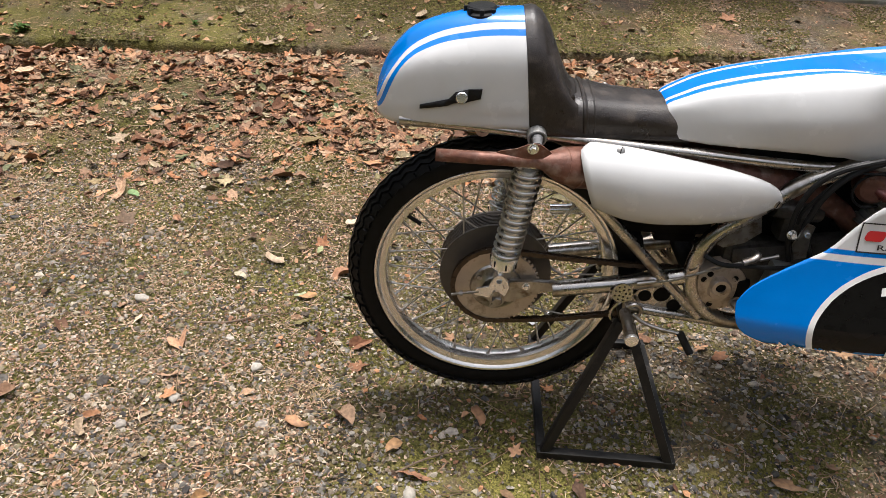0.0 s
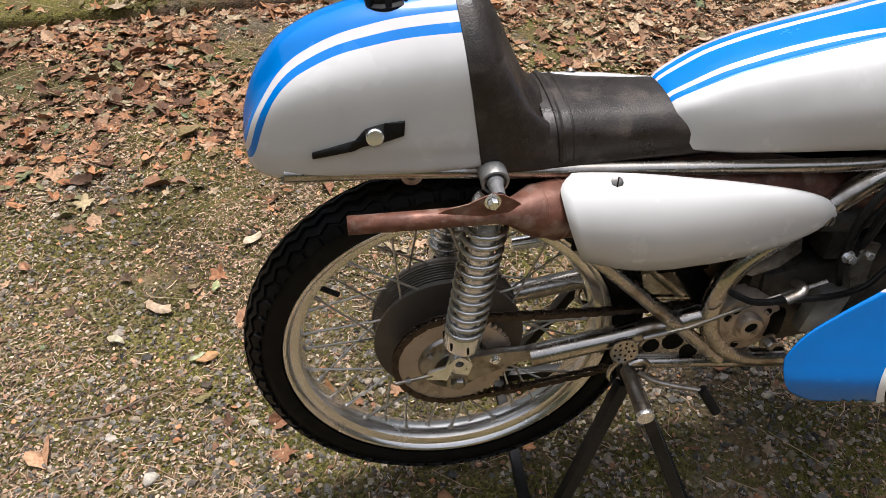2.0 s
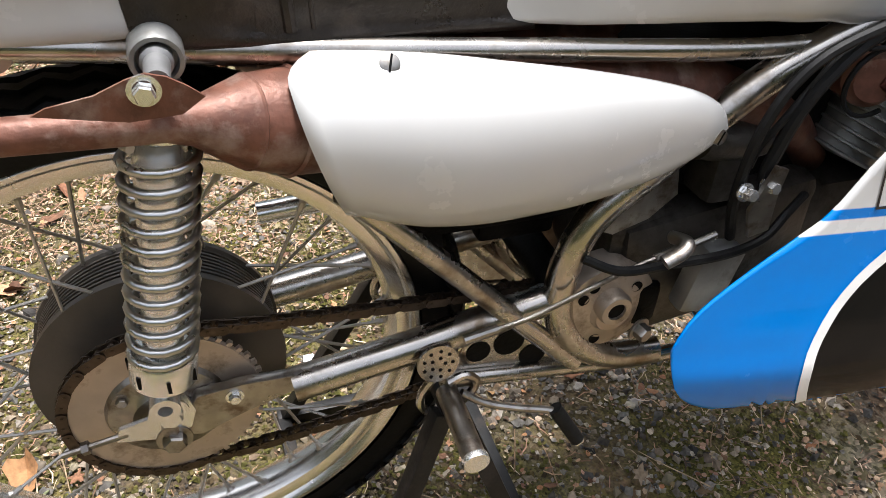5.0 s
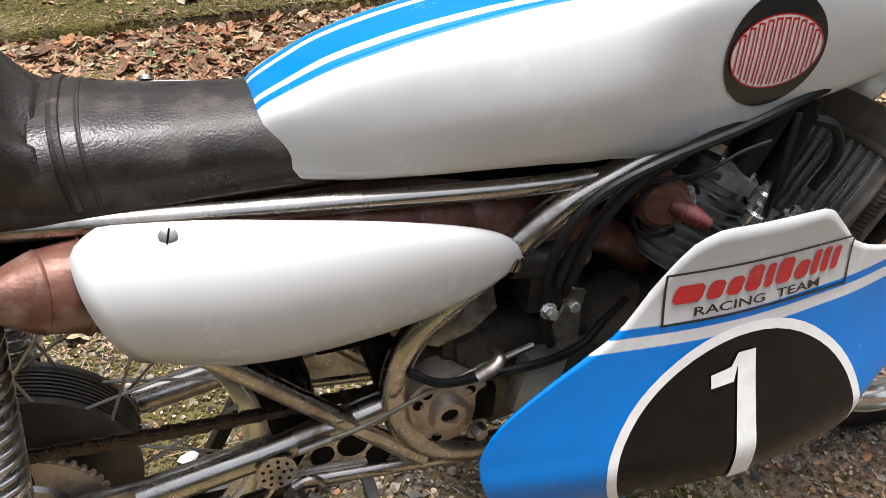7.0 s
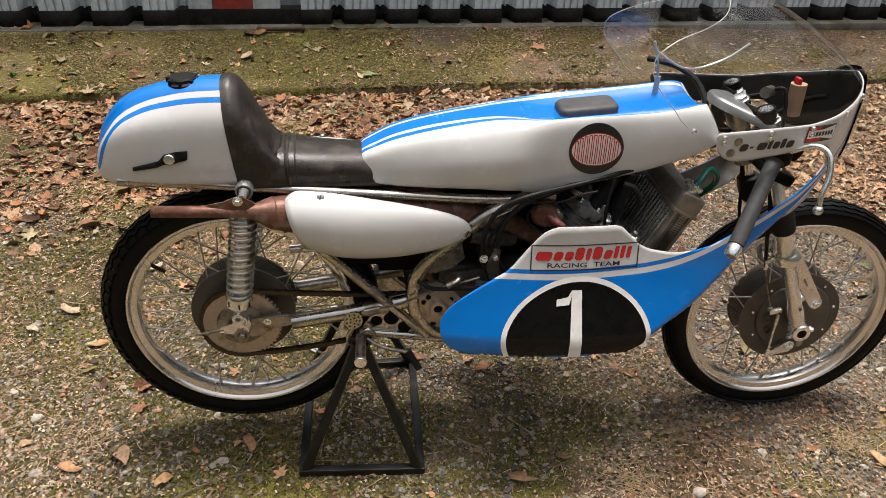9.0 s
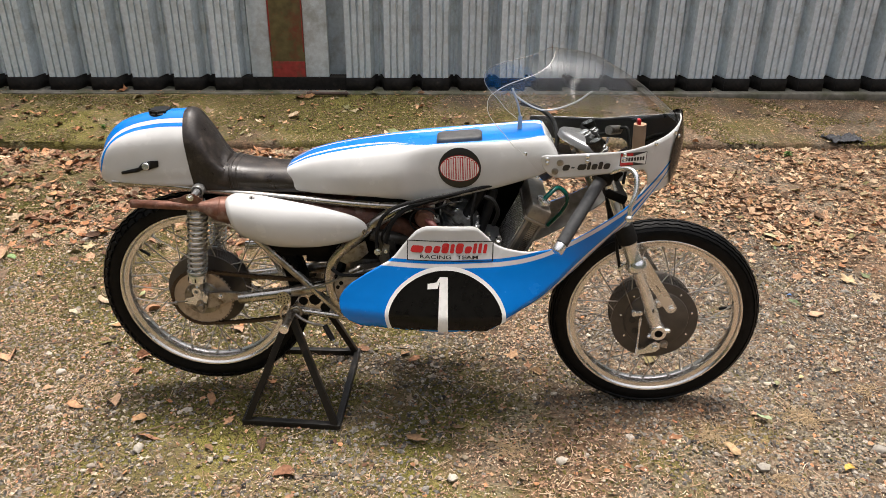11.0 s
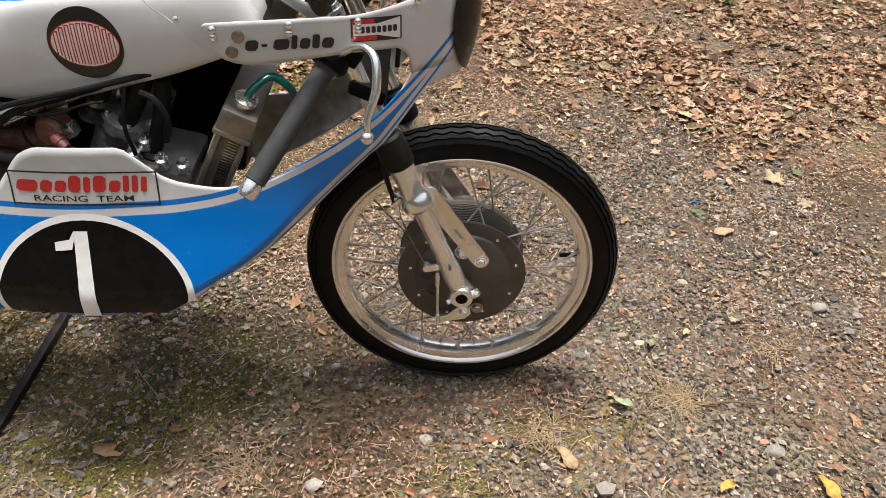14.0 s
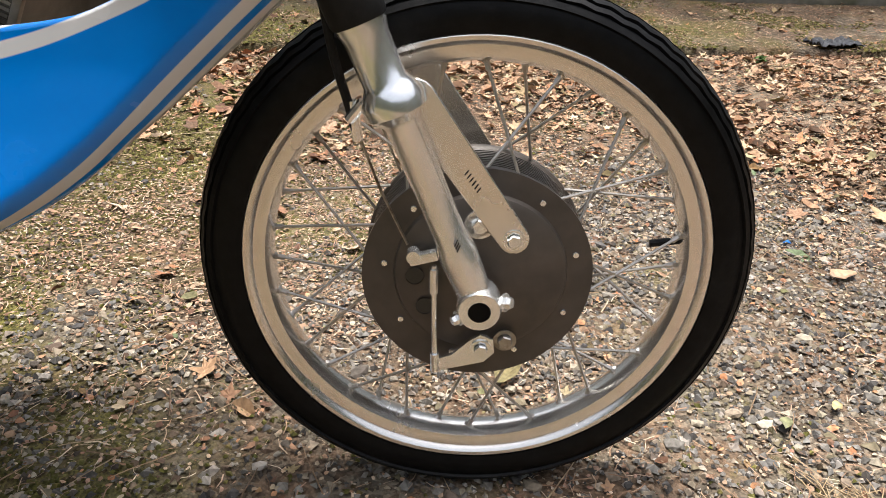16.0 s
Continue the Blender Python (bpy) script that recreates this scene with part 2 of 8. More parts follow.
def spline(table):
    """A smooth function through (x, y) pairs."""
    xs, ys = [float(p[0]) for p in table], [float(p[1]) for p in table]
    d = [(ys[i + 1] - ys[i]) / (xs[i + 1] - xs[i]) for i in range(len(xs) - 1)]
    m = [d[0]] + [0 if d[i - 1] * d[i] <= 0 else 2 * d[i - 1] * d[i] / (d[i - 1] + d[i]) for i in range(1, len(d))] + [d[-1]]

    def f(x):
        if x <= xs[0]:
            return ys[0]
        if x >= xs[-1]:
            return ys[-1]
        i = max(k for k in range(len(xs) - 1) if xs[k] <= x)
        h = xs[i + 1] - xs[i]
        t = (x - xs[i]) / h
        return ((1 + 2 * t) * (1 - t) ** 2 * ys[i] + t * (1 - t) ** 2 * h * m[i] + t * t * (3 - 2 * t) * ys[i + 1] + t * t * (t - 1) * h * m[i + 1])
    return f


def smooth_path(pts, n):
    """n points along a Catmull-Rom curve through pts."""
    p = [Vector(q) for q in pts]
    p = [2 * p[0] - p[1]] + p + [2 * p[-1] - p[-2]]
    k, out = len(p) - 3, []
    for j in range(n):
        f = j / (n - 1) * k
        i = min(int(f), k - 1)
        t = f - i
        a, b, c, d = p[i:i + 4]
        out.append(0.5 * (2 * b + (c - a) * t + (2 * a - 5 * b + 4 * c - d) * t * t + (3 * b - a - 3 * c + d) * t ** 3))
    return out


def frame_of(axis):
    a = Vector(axis).normalized()
    u = a.orthogonal().normalized()
    return u, a.cross(u)


def tube(bm, pts, radius, seg=10, n=0, caps=True):
    """A pipe along pts; radius: a number, or one for each point."""
    path = smooth_path(pts, n) if n else [Vector(p) for p in pts]
    if isinstance(radius, (list, tuple)):
        rs = [radius[0]] * len(path)
        f = spline([(i / (len(radius) - 1), r) for i, r in enumerate(radius)])
        rs = [f(i / (len(path) - 1)) for i in range(len(path))]
    else:
        rs = [radius] * len(path)
    tan = [(path[min(i + 1, len(path) - 1)] - path[max(i - 1, 0)]).normalized() for i in range(len(path))]
    u, _ = frame_of(tan[0])
    rings = []
    for p, t, r in zip(path, tan, rs):
        u = (u - t * u.dot(t)).normalized()
        w = t.cross(u)
        rings.append([bm.verts.new(p + r * (math.cos(2 * math.pi * k / seg) * u + math.sin(2 * math.pi * k / seg) * w)) for k in range(seg)])
    for a, b in zip(rings, rings[1:]):
        for k in range(seg):
            bm.faces.new((a[k], a[(k + 1) % seg], b[(k + 1) % seg], b[k]))
    if caps:
        bm.faces.new(rings[0][::-1]), bm.faces.new(rings[-1])
    return bm


def lathe(bm, profile, origin, axis, seg=32, closed=False):
    """A turned body: profile is (radius, height along the axis)."""
    a = Vector(axis).normalized()
    u, w = frame_of(a)
    o = Vector(origin)
    rings = []
    for r, h in profile:
        if r < 1e-6:
            rings.append([bm.verts.new(o + a * h)])
        else:
            rings.append([bm.verts.new(o + a * h + r * (math.cos(2 * math.pi * k / seg) * u + math.sin(2 * math.pi * k / seg) * w)) for k in range(seg)])
    pairs = list(zip(rings, rings[1:])) + ([(rings[-1], rings[0])] if closed else [])
    for p, q in pairs:
        for k in range(seg):
            j = (k + 1) % seg
            if len(p) == 1 and len(q) == 1:
                continue
            if len(p) == 1:
                bm.faces.new((p[0], q[j], q[k]))
            elif len(q) == 1:
                bm.faces.new((p[k], p[j], q[0]))
            else:
                bm.faces.new((p[k], p[j], q[j], q[k]))
    return bm


def rod(bm, a, b, r, seg=10, r2=None):
    return tube(bm, [a, b], [r, r2 if r2 is not None else r] if r2 is not None else r, seg)


def box(bm, centre, size, rot=None, bevel=0.0):
    made = bmesh.ops.create_cube(bm, size=1, matrix=Matrix.Translation(centre) @ (rot or Matrix()) @ Matrix.Diagonal((*size, 1)))
    if bevel:
        vs = set(made["verts"])
        bmesh.ops.bevel(bm, geom=[e for e in bm.edges if e.verts[0] in vs and e.verts[1] in vs], offset=bevel, segments=2, affect='EDGES', profile=0.6)
    return bm


def plate(bm, outline, y0, y1, holes=()):
    """A flat plate standing in the x-z plane from y0 to y1."""
    bot = [bm.verts.new((x, y0, z)) for x, z in outline]
    top = [bm.verts.new((x, y1, z)) for x, z in outline]
    n = len(outline)
    bm.faces.new(bot), bm.faces.new(top[::-1])
    for i in range(n):
        bm.faces.new((bot[i], bot[(i + 1) % n], top[(i + 1) % n], top[i]))
    return bm


def sheet(bm, rows, uvs=None, close=False):
    """A skin over rows of points; uvs: as rows of (u, v)."""
    layer = bm.loops.layers.uv.get("paint") or bm.loops.layers.uv.new("paint") if uvs else None
    vs = [[bm.verts.new(p) for p in r] for r in rows]
    for i in range(len(vs) - 1):
        m = len(vs[i])
        for j in range(m if close else m - 1):
            k = (j + 1) % m
            f = bm.faces.new((vs[i][j], vs[i + 1][j], vs[i + 1][k], vs[i][k]))
            if uvs:
                for lp, q in zip(f.loops, (uvs[i][j], uvs[i + 1][j], uvs[i + 1][k], uvs[i][k])):
                    lp[layer].uv = q
    return vs


def ellipse(cx, cz, rx, rz, n=40):
    return [(cx + rx * math.cos(2 * math.pi * i / n), cz + rz * math.sin(2 * math.pi * i / n)) for i in range(n)]


def part(name, bm, mat, parent=None, label="", sharp=35, double=0.0):
    """Links a bmesh as one mesh object under a thing or a part."""
    if double:
        bmesh.ops.remove_doubles(bm, verts=bm.verts, dist=double)
    bmesh.ops.recalc_face_normals(bm, faces=bm.faces)
    me = bpy.data.meshes.new(name)
    bm.to_mesh(me)
    bm.free()
    for p in me.polygons:
        p.use_smooth = True
    me.set_sharp_from_angle(angle=radians(sharp))
    for m in mat if isinstance(mat, (list, tuple)) else (mat,):
        me.materials.append(m)
    ob = new(name, me)
    if parent:
        ob.parent = parent
    return tagged(ob, label)


def B():
    return bmesh.new()


def thicken(ob, t, inner=0):
    s = ob.modifiers.new("shell", 'SOLIDIFY')
    s.thickness, s.offset, s.material_offset, s.material_offset_rim = t, -1, inner, 0
    return ob
# ---------------------------------------------------------------- the motorcycle: body
from mathutils.bvhtree import BVHTree

BIKE = tagged(new("racing_motorcycle"), "blue and white vintage racing motorcycle with full fairing, on a stand", "motorcycle")
BIKE.matrix_basis = pose(0, 0, 0)

# plan line of the fairing (half), its bulge over the height, and its edges
S0 = 1.362
plan_x = spline([(0.38, 0.38), (0.95, 0.95), (1.12, 1.12), (1.18, 1.178), (1.23, 1.222), (1.27, 1.256), (1.31, 1.285), (1.345, 1.302), (1.362, 1.306)])
plan_y = spline([(0.38, 0.170), (0.45, 0.183), (0.55, 0.198), (0.68, 0.208), (0.80, 0.202), (0.95, 0.184), (1.05, 0.168), (1.12, 0.156), (1.18, 0.140), (1.23, 0.114), (1.27, 0.086), (1.31, 0.052), (1.345, 0.019), (1.362, 0.0)])
bulge = spline([(0.29, 1.13), (0.304, 1.16), (0.33, 1.165), (0.35, 1.16), (0.405, 1.10), (0.45, 1.03), (0.491, 0.965), (0.53, 0.905), (0.585, 0.855), (0.62, 0.85), (0.65, 0.87), (0.75, 0.945), (0.86, 0.97), (1.0, 0.9)])
rise = spline([(0.29, 0.079), (0.304, 0.076), (0.35, 0.062), (0.405, 0.041), (0.45, 0.031), (0.491, 0.026), (0.53, 0.026), (0.60, 0.025), (1.0, 0.025)])
low_edge = spline([(0.412, 0.385), (0.416, 0.350), (0.434, 0.318), (0.458, 0.303), (0.49, 0.290), (0.53, 0.21), (0.57, 0.12), (0.72, 0.12), (0.77, 0.215), (0.80, 0.292), (0.825, 0.315), (0.896, 0.362), (0.968, 0.422), (1.01, 0.464), (1.079, 0.527), (1.145, 0.588), (1.183, 0.629), (1.222, 0.672), (1.245, 0.698), (1.30, 0.70), (1.362, 0.697)])
window_low = spline([(0.412, 0.402), (0.416, 0.414), (0.434, 0.445), (0.48, 0.485), (0.52, 0.511), (0.548, 0.529), (0.59, 0.58), (0.619, 0.613), (0.648, 0.624), (0.763, 0.624), (0.793, 0.601), (0.823, 0.574), (0.853, 0.562), (0.912, 0.552), (0.97, 0.558), (1.026, 0.582), (1.08, 0.613), (1.133, 0.649), (1.172, 0.681), (1.20, 0.708), (1.211, 0.726), (1.37, 0.727)])
window_high = spline([(0.922, 0.808), (0.927, 0.790), (0.936, 0.776), (0.953, 0.763), (0.983, 0.757), (1.052, 0.762), (1.121, 0.769), (1.183, 0.771), (1.20, 0.758), (1.208, 0.742), (1.211, 0.726), (1.37, 0.727)])
top_edge = spline([(0.922, 0.812), (0.926, 0.818), (0.943, 0.819), (1.115, 0.822), (1.18, 0.832), (1.23, 0.843), (1.27, 0.853), (1.31, 0.866), (1.362, 0.880)])


def on_fairing(s, v, off=0.0):
    """The place on the fairing at s along its plan line and v up; off: outwards."""
    def at(s, v):
        side = -1 if s <= S0 else 1
        q = s if s <= S0 else 2 * S0 - s
        if v >= 0.30:
            y, z = plan_y(q) * bulge(v), v
        else:
            u = (0.30 - v) / 0.18
            y, z = plan_y(q) * bulge(0.30) * (1 - u), 0.30 - 0.022 * math.sqrt(max(0, u * (2 - u)))
        roll = max(0, 1 - max(0, v - low_edge(q)) / 0.045) * min(1, max(0, (q - 0.83) / 0.06)) * min(1, max(0, (1.20 - q) / 0.06))
        y -= 0.030 * roll * roll
        lean = min(1, max(0, (q - 1.15) / 0.2))
        return V(plan_x(q) - 1.6 * lean * (v - 0.80) ** 2, side * y, z + rise(max(0.30, v)))
    p = at(s, v)
    if off:
        e = 1e-3
        n = (at(s + e, v) - at(s - e, v)).cross(at(s, v + e) - at(s, v - e))
        p = p + n.normalized() * off
    return p


def columns(a, b, step, extra=()):
    n = max(2, round((b - a) / step))
    return sorted(set([round(a + (b - a) * i / n, 5) for i in range(n + 1)] + list(extra)))


bm = B()
for far in (False, True):
    for cols, lo, hi, rows in ((columns(0.4125, S0, 0.012, (0.414, 0.418, 0.427, 0.462, 0.472, 0.488, 0.51, 0.54, 0.56, 0.745, 0.785, 0.805, 0.811, 0.818, 1.205, 1.208, 1.211)), low_edge, window_low, 34),
                               (columns(0.922, S0, 0.012, (0.924, 0.927, 0.931, 1.195, 1.2, 1.205, 1.208, 1.211)), window_high, top_edge, 9)):
        pts, uvs, before = [], [], len(bm.faces)
        for s in cols:
            a, b = lo(s), max(hi(s), lo(s) + 0.0005)
            vs = [a + (b - a) * i / rows for i in range(rows + 1)]
            pts.append([on_fairing(2 * S0 - s if far else s, v) for v in vs])
            uvs.append([(s, v) for v in vs])
        sheet(bm, pts, uvs)
        for f in list(bm.faces)[before:] if rows == 9 else ():
            f.material_index = 2
stripe = [(0.40, 0.524), (0.531, 0.524), (0.634, 0.523), (0.781, 0.526), (0.854, 0.530), (0.926, 0.542), (0.997, 0.567), (1.066, 0.602), (1.132, 0.645), (1.196, 0.694), (1.26, 0.750)]


def moved(table, dv):
    return [(u, v + dv) for u, v in table]


trim = [(0.40, 0.05), (0.78, 0.05), (0.83, 0.295)] + [(s, low_edge(s) - d) for s, d in ((0.896, 0.010), (0.968, 0.006), (1.01, 0.003), (1.079, 0.0), (1.145, 0.0), (1.183, 0), (1.222, 0), (1.245, 0))] + [(1.30, 0.76)]
M_FAIRING = livery("fairing_paint", [(WHITE, None), (BLUE, moved(trim, 0.007)), (WHITE, moved(trim, 0.014)), (BLUE, moved(trim, 0.027)),
                                     (WHITE, moved(stripe, -0.012)), (BLUE, stripe), (WHITE, moved(stripe, 0.009))], (0.38, 1.40, 0.0, 1.0))
FAIRING = thicken(part("fairing", bm, (M_FAIRING, M_INNER, M_FAIRING, M_INNERDARK), BIKE, "glossy fairing, white above and blue below with twin stripes", double=0.0004), 0.003, 1)


def wrapped(outlines, mapping, step=0.02):
    """Flat outlines in (u, v), cut fine enough to follow a curved body, and laid on it by mapping(u, v)."""
    bm = B()
    for o in outlines:
        bm.faces.new([bm.verts.new((u, v, 0)) for u, v in o])
    us, vs = [p.co.x for p in bm.verts], [p.co.y for p in bm.verts]
    bmesh.ops.triangulate(bm, faces=bm.faces)
    for axis, a, b in ((0, min(us), max(us)), (1, min(vs), max(vs))):
        for i in range(1, int((b - a) / step) + 1):
            co = V(0, 0, 0)
            co[axis] = a + i * step
            no = V(0, 0, 0)
            no[axis] = 1
            bmesh.ops.bisect_plane(bm, geom=list(bm.verts) + list(bm.edges) + list(bm.faces), plane_co=co, plane_no=no)
    for p in bm.verts:
        p.co = mapping(p.co.x, p.co.y)
    return bm


def letters(text, width, height, at, bold=0.0, shear=0.0):
    """Outlines of a line of lettering as faces in (u, v), fitted into width x height."""
    cu = bpy.data.curves.new("letters", 'FONT')
    cu.body, cu.offset, cu.shear = text, bold, shear
    ob = new("letters", cu)
    bpy.context.view_layer.update()
    me = bpy.data.meshes.new_from_object(ob.evaluated_get(bpy.context.evaluated_depsgraph_get()))
    co = np.array([v.co[:2] for v in me.vertices])
    lo, hi = co.min(0), co.max(0)
    out = [[(at[0] + (me.vertices[i].co.x - lo[0]) / (hi[0] - lo[0]) * width, at[1] + (me.vertices[i].co.y - lo[1]) / (hi[1] - lo[1]) * height) for i in p.vertices] for p in me.polygons]
    bpy.data.objects.remove(ob)
    bpy.data.meshes.remove(me)
    bpy.data.curves.remove(cu)
    return out


def on(off):
    return lambda u, v: on_fairing(u, v, off)


def ring(cx, cz, rx, rz, w, n=56):
    o, i = ellipse(cx, cz, rx, rz, n), ellipse(cx, cz, rx - w, rz - w, n)
    return [[o[k], o[(k + 1) % n], i[(k + 1) % n], i[k]] for k in range(n)]


def slab(u, v, w, h, slant=0.0, r=0.0):
    c = 0.22 * min(w, h)
    return [(u + c, v), (u + w - c, v), (u + w, v + c), (u + w + slant, v + h - c), (u + w - c + slant, v + h), (u + c + slant, v + h), (u + slant, v + h - c), (u, v + c)]


# number oval on both flanks
for far in (False, True):
    def lay(off, far=far):
        return lambda u, v: on_fairing(2 * S0 - u if far else u, v, off)
    def kept(o):
        return [(u, max(v, low_edge(u) + 0.003, 0.287)) for u, v in o]
    band = [q for q in map(kept, ring(0.694, 0.354, 0.159, 0.164, 0.0105)) if len(set(v for u, v in q)) > 1 and max(v for u, v in q) > 0.29]
    part("number_oval", wrapped(band, lay(0.0012)), M_WHITEPRINT, FAIRING, "white ring round a black number oval", double=0.0003)
    part("number_field", wrapped([kept(ellipse(0.694, 0.354, 0.149, 0.154, 56))], lay(0.0010)), M_BLACKPAINT, FAIRING, "glossy black oval number field")
    stem = [(0.675, 0.291), (0.702, 0.291), (0.699, 0.491), (0.678, 0.491)]
    flag = [(0.647, 0.456), (0.673, 0.459), (0.6775, 0.477), (0.678, 0.491), (0.670, 0.477), (0.647, 0.472)]
    part("number_one", wrapped([stem, flag], lay(0.0030), 0.012), M_WHITEPRINT, FAIRING, "white figure 1")
    # team sign: frame, word drawn as red blocks, lower line lettered
    fr = [slab(0.592, 0.530, 0.223, 0.0025), slab(0.592, 0.5825, 0.223, 0.0025), slab(0.592, 0.530, 0.0025, 0.055), slab(0.8125, 0.530, 0.0025, 0.055)]
    part("sign_border", wrapped(fr, lay(0.0012)), M_BLACKPRINT, FAIRING, "thin black sign border")
    blocks, u = [], 0.601
    for w, h in ((0.032, 0.019), (0.018, 0.019), (0.017, 0.019), (0.018, 0.027), (0.010, 0.025), (0.019, 0.027), (0.017, 0.019), (0.009, 0.027), (0.009, 0.027), (0.009, 0.025)):
        blocks.append(slab(u, 0.5515, w, h, 0.003))
        u += w + 0.0042
    part("sign_word", wrapped(blocks, lay(0.0014)), M_RED, FAIRING, "row of red blocks on the sign")
    text = letters("RACING  TEAM", 0.150, 0.0095, (0.626, 0.5365), 0.012)
    if far:
        text = [[(2 * 0.701 - a, b) for a, b in o] for o in text]
    part("sign_lettering", wrapped(text, lay(0.0014), 0.05), M_BLACKPRINT, FAIRING, "small black serif lettering")
    # rider's name as plain bars, and the sponsor's patch
    nm = [slab(0.975, 0.779, 0.017, 0.015, 0.002), slab(0.997, 0.784, 0.008, 0.004), slab(1.012, 0.779, 0.021, 0.015, 0.002), slab(1.036, 0.779, 0.008, 0.020, 0.002), slab(1.047, 0.779, 0.014, 0.015, 0.002), slab(1.064, 0.779, 0.010, 0.020, 0.002), slab(1.077, 0.779, 0.016, 0.015, 0.002)]
    part("painted_name", wrapped(nm, lay(0.0012)), M_BLACKPRINT, FAIRING, "black bars of a painted name")
    p = dict(a=1.118, b=1.190, c=0.785, d=0.819)
    part("patch", wrapped([[(p["a"], p["c"]), (p["b"], p["c"]), (p["b"], p["d"]), (p["a"], p["d"])]], lay(0.0010)), M_BLACKPRINT, FAIRING, "black and red sticker")
    part("patch_red", wrapped([[(p["a"] + .0015, p["c"] + .0015), (1.154, p["c"] + .0015), (1.150, 0.8175), (p["a"] + .0015, 0.8175)]], lay(0.0014)), M_RED, FAIRING, "red half of the sticker")
    bow = [[(1.121, 0.794), (1.1875, 0.794), (1.1875, 0.8105), (1.121, 0.8105)], [(1.154, 0.8105), (1.1875, 0.8105), (1.1875, 0.8175)], [(1.154, 0.794), (1.1875, 0.7865), (1.1875, 0.794)]]
    part("patch_white", wrapped(bow, lay(0.0018)), M_WHITEPRINT, FAIRING, "white field of the sticker")
    part("patch_print", wrapped([slab(1.1235 + 0.0076 * i, 0.7975, 0.0058, 0.0095) for i in range(8)], lay(0.0022)), M_BLACKPRINT, FAIRING, "black bars on the sticker")
part("front_number_plate", wrapped([ellipse(S0, 0.790, 0.088, 0.098, 48)], on(0.004), 0.012), M_BLACKPAINT, FAIRING, "glossy black oval front plate")

# clear bubble screen
ridge = spline([(0.78, 1.045), (0.955, 1.040), (1.046, 1.028), (1.119, 0.995), (1.195, 0.947), (1.258, 0.898), (1.292, 0.872)])
rear_high = spline([(0.786, 0.935), (0.790, 0.948), (0.80, 0.958), (0.835, 0.977), (0.90, 0.998), (0.932, 1.014), (0.946, 1.027), (0.956, 1.040)])
rear_low = spline([(0.786, 0.930), (0.79, 0.915), (0.805, 0.893), (0.835, 0.860), (0.853, 0.838), (0.882, 0.814), (0.911, 0.779), (0.934, 0.764), (0.95, 0.775), (0.97, 0.806)])
width = spline([(0.78, 0.142), (0.90, 0.138), (1.05, 0.135), (1.12, 0.129), (1.178, 0.117), (1.222, 0.097), (1.256, 0.074), (1.280, 0.046), (1.2915, 0.006)])
base = spline([(0.881, 0.815), (0.943, 0.812), (1.115, 0.815), (1.178, 0.825), (1.222, 0.836), (1.256, 0.846), (1.285, 0.860), (1.30, 0.869)])
bm = B()
for side in (-1, 1):
    rows = []
    for x in columns(0.7865, 1.2915, 0.010, (0.788, 0.791, 0.95, 0.956, 1.286)):
        lo = rear_low(x) if x < 0.97 else base(x)
        z0, z1 = base(max(x, 0.881)) - 0.01, max(ridge(x), base(max(x, 0.881)) + 0.004)
        hi = rear_high(x) if x < 0.956 else z1
        t0, t1 = [math.asin(min(1, max(0, (z - z0) / (z1 - z0)))) for z in (lo, hi)]
        row = [V(x, side * width(x) * math.cos(t0) ** 0.8, lo + (max(lo, z0) - lo) * i / 4) for i in range(4)]
        for i in range(19):
            t = t0 + (t1 - t0) * i / 18
            row.append(V(x, side * width(x) * math.cos(t) ** 0.8 if t < math.pi / 2 - 1e-4 else 0.0, z0 + (z1 - z0) * math.sin(t)))
        rows.append(row)
    sheet(bm, rows)
SCREEN = part("windscreen", bm, M_CLEAR, BIKE, "clear bubble windscreen", 60, double=0.0005)
SCREEN.visible_shadow = False
SCREEN.scale.y, SCREEN.location.z = 1.2, 0.025

for side in (-1, 1):
    bm = B()
    pts = []
    for i in range(41):
        x = 0.7875 + (0.955 - 0.7875) * i / 40
        z0, z1 = base(0.881) - 0.01, ridge(x)
        t = math.asin(min(1, max(0, (rear_high(x) - z0) / (z1 - z0))))
        pts.append((x, side * width(x) * math.cos(t) ** 0.8, rear_high(x)))
    low = []
    for i in range(30):
        x = 0.7875 + (0.884 - 0.7875) * i / 29
        z = rear_low(x)
        z0, z1 = base(0.881) - 0.01, ridge(x)
        t = math.asin(min(1, max(0, (z - z0) / (z1 - z0))))
        low.append((x, side * width(x) * math.cos(t) ** 0.8, z))
    tube(bm, low[::-1] + pts, 0.0009, 6)
    part("screen_edge", bm, M_CLEARTUBE, SCREEN, "bright polished edge of the screen")

# screws along the screen
bm0 = B()
lathe(bm0, [(0, 0.004), (0.003, 0.0036), (0.0048, 0.002), (0.0052, 0), (0.0052, -0.003)], (0, 0, 0), (0, -1, 0), 12)
SCREW = part("screw", bm0, M_ALLOY, FAIRING)
SCREW.location = V(0.884, -0.160, 0.841)
n = 0
for s, v in ((0.936, 0.811), (0.936, 0.801), (1.035, 0.814), (1.128, 0.815), (1.215, 0.835), (1.285, 0.852), (1.035, 0.802), (1.128, 0.804), (1.300, 0.838)):
    for q in (s, 2 * S0 - s):
        c = SCREW.copy()
        scene.collection.objects.link(c)
        c.location = on_fairing(q, v, 0.003)
        c.rotation_euler = (0, 0, 0 if q <= S0 else math.pi)

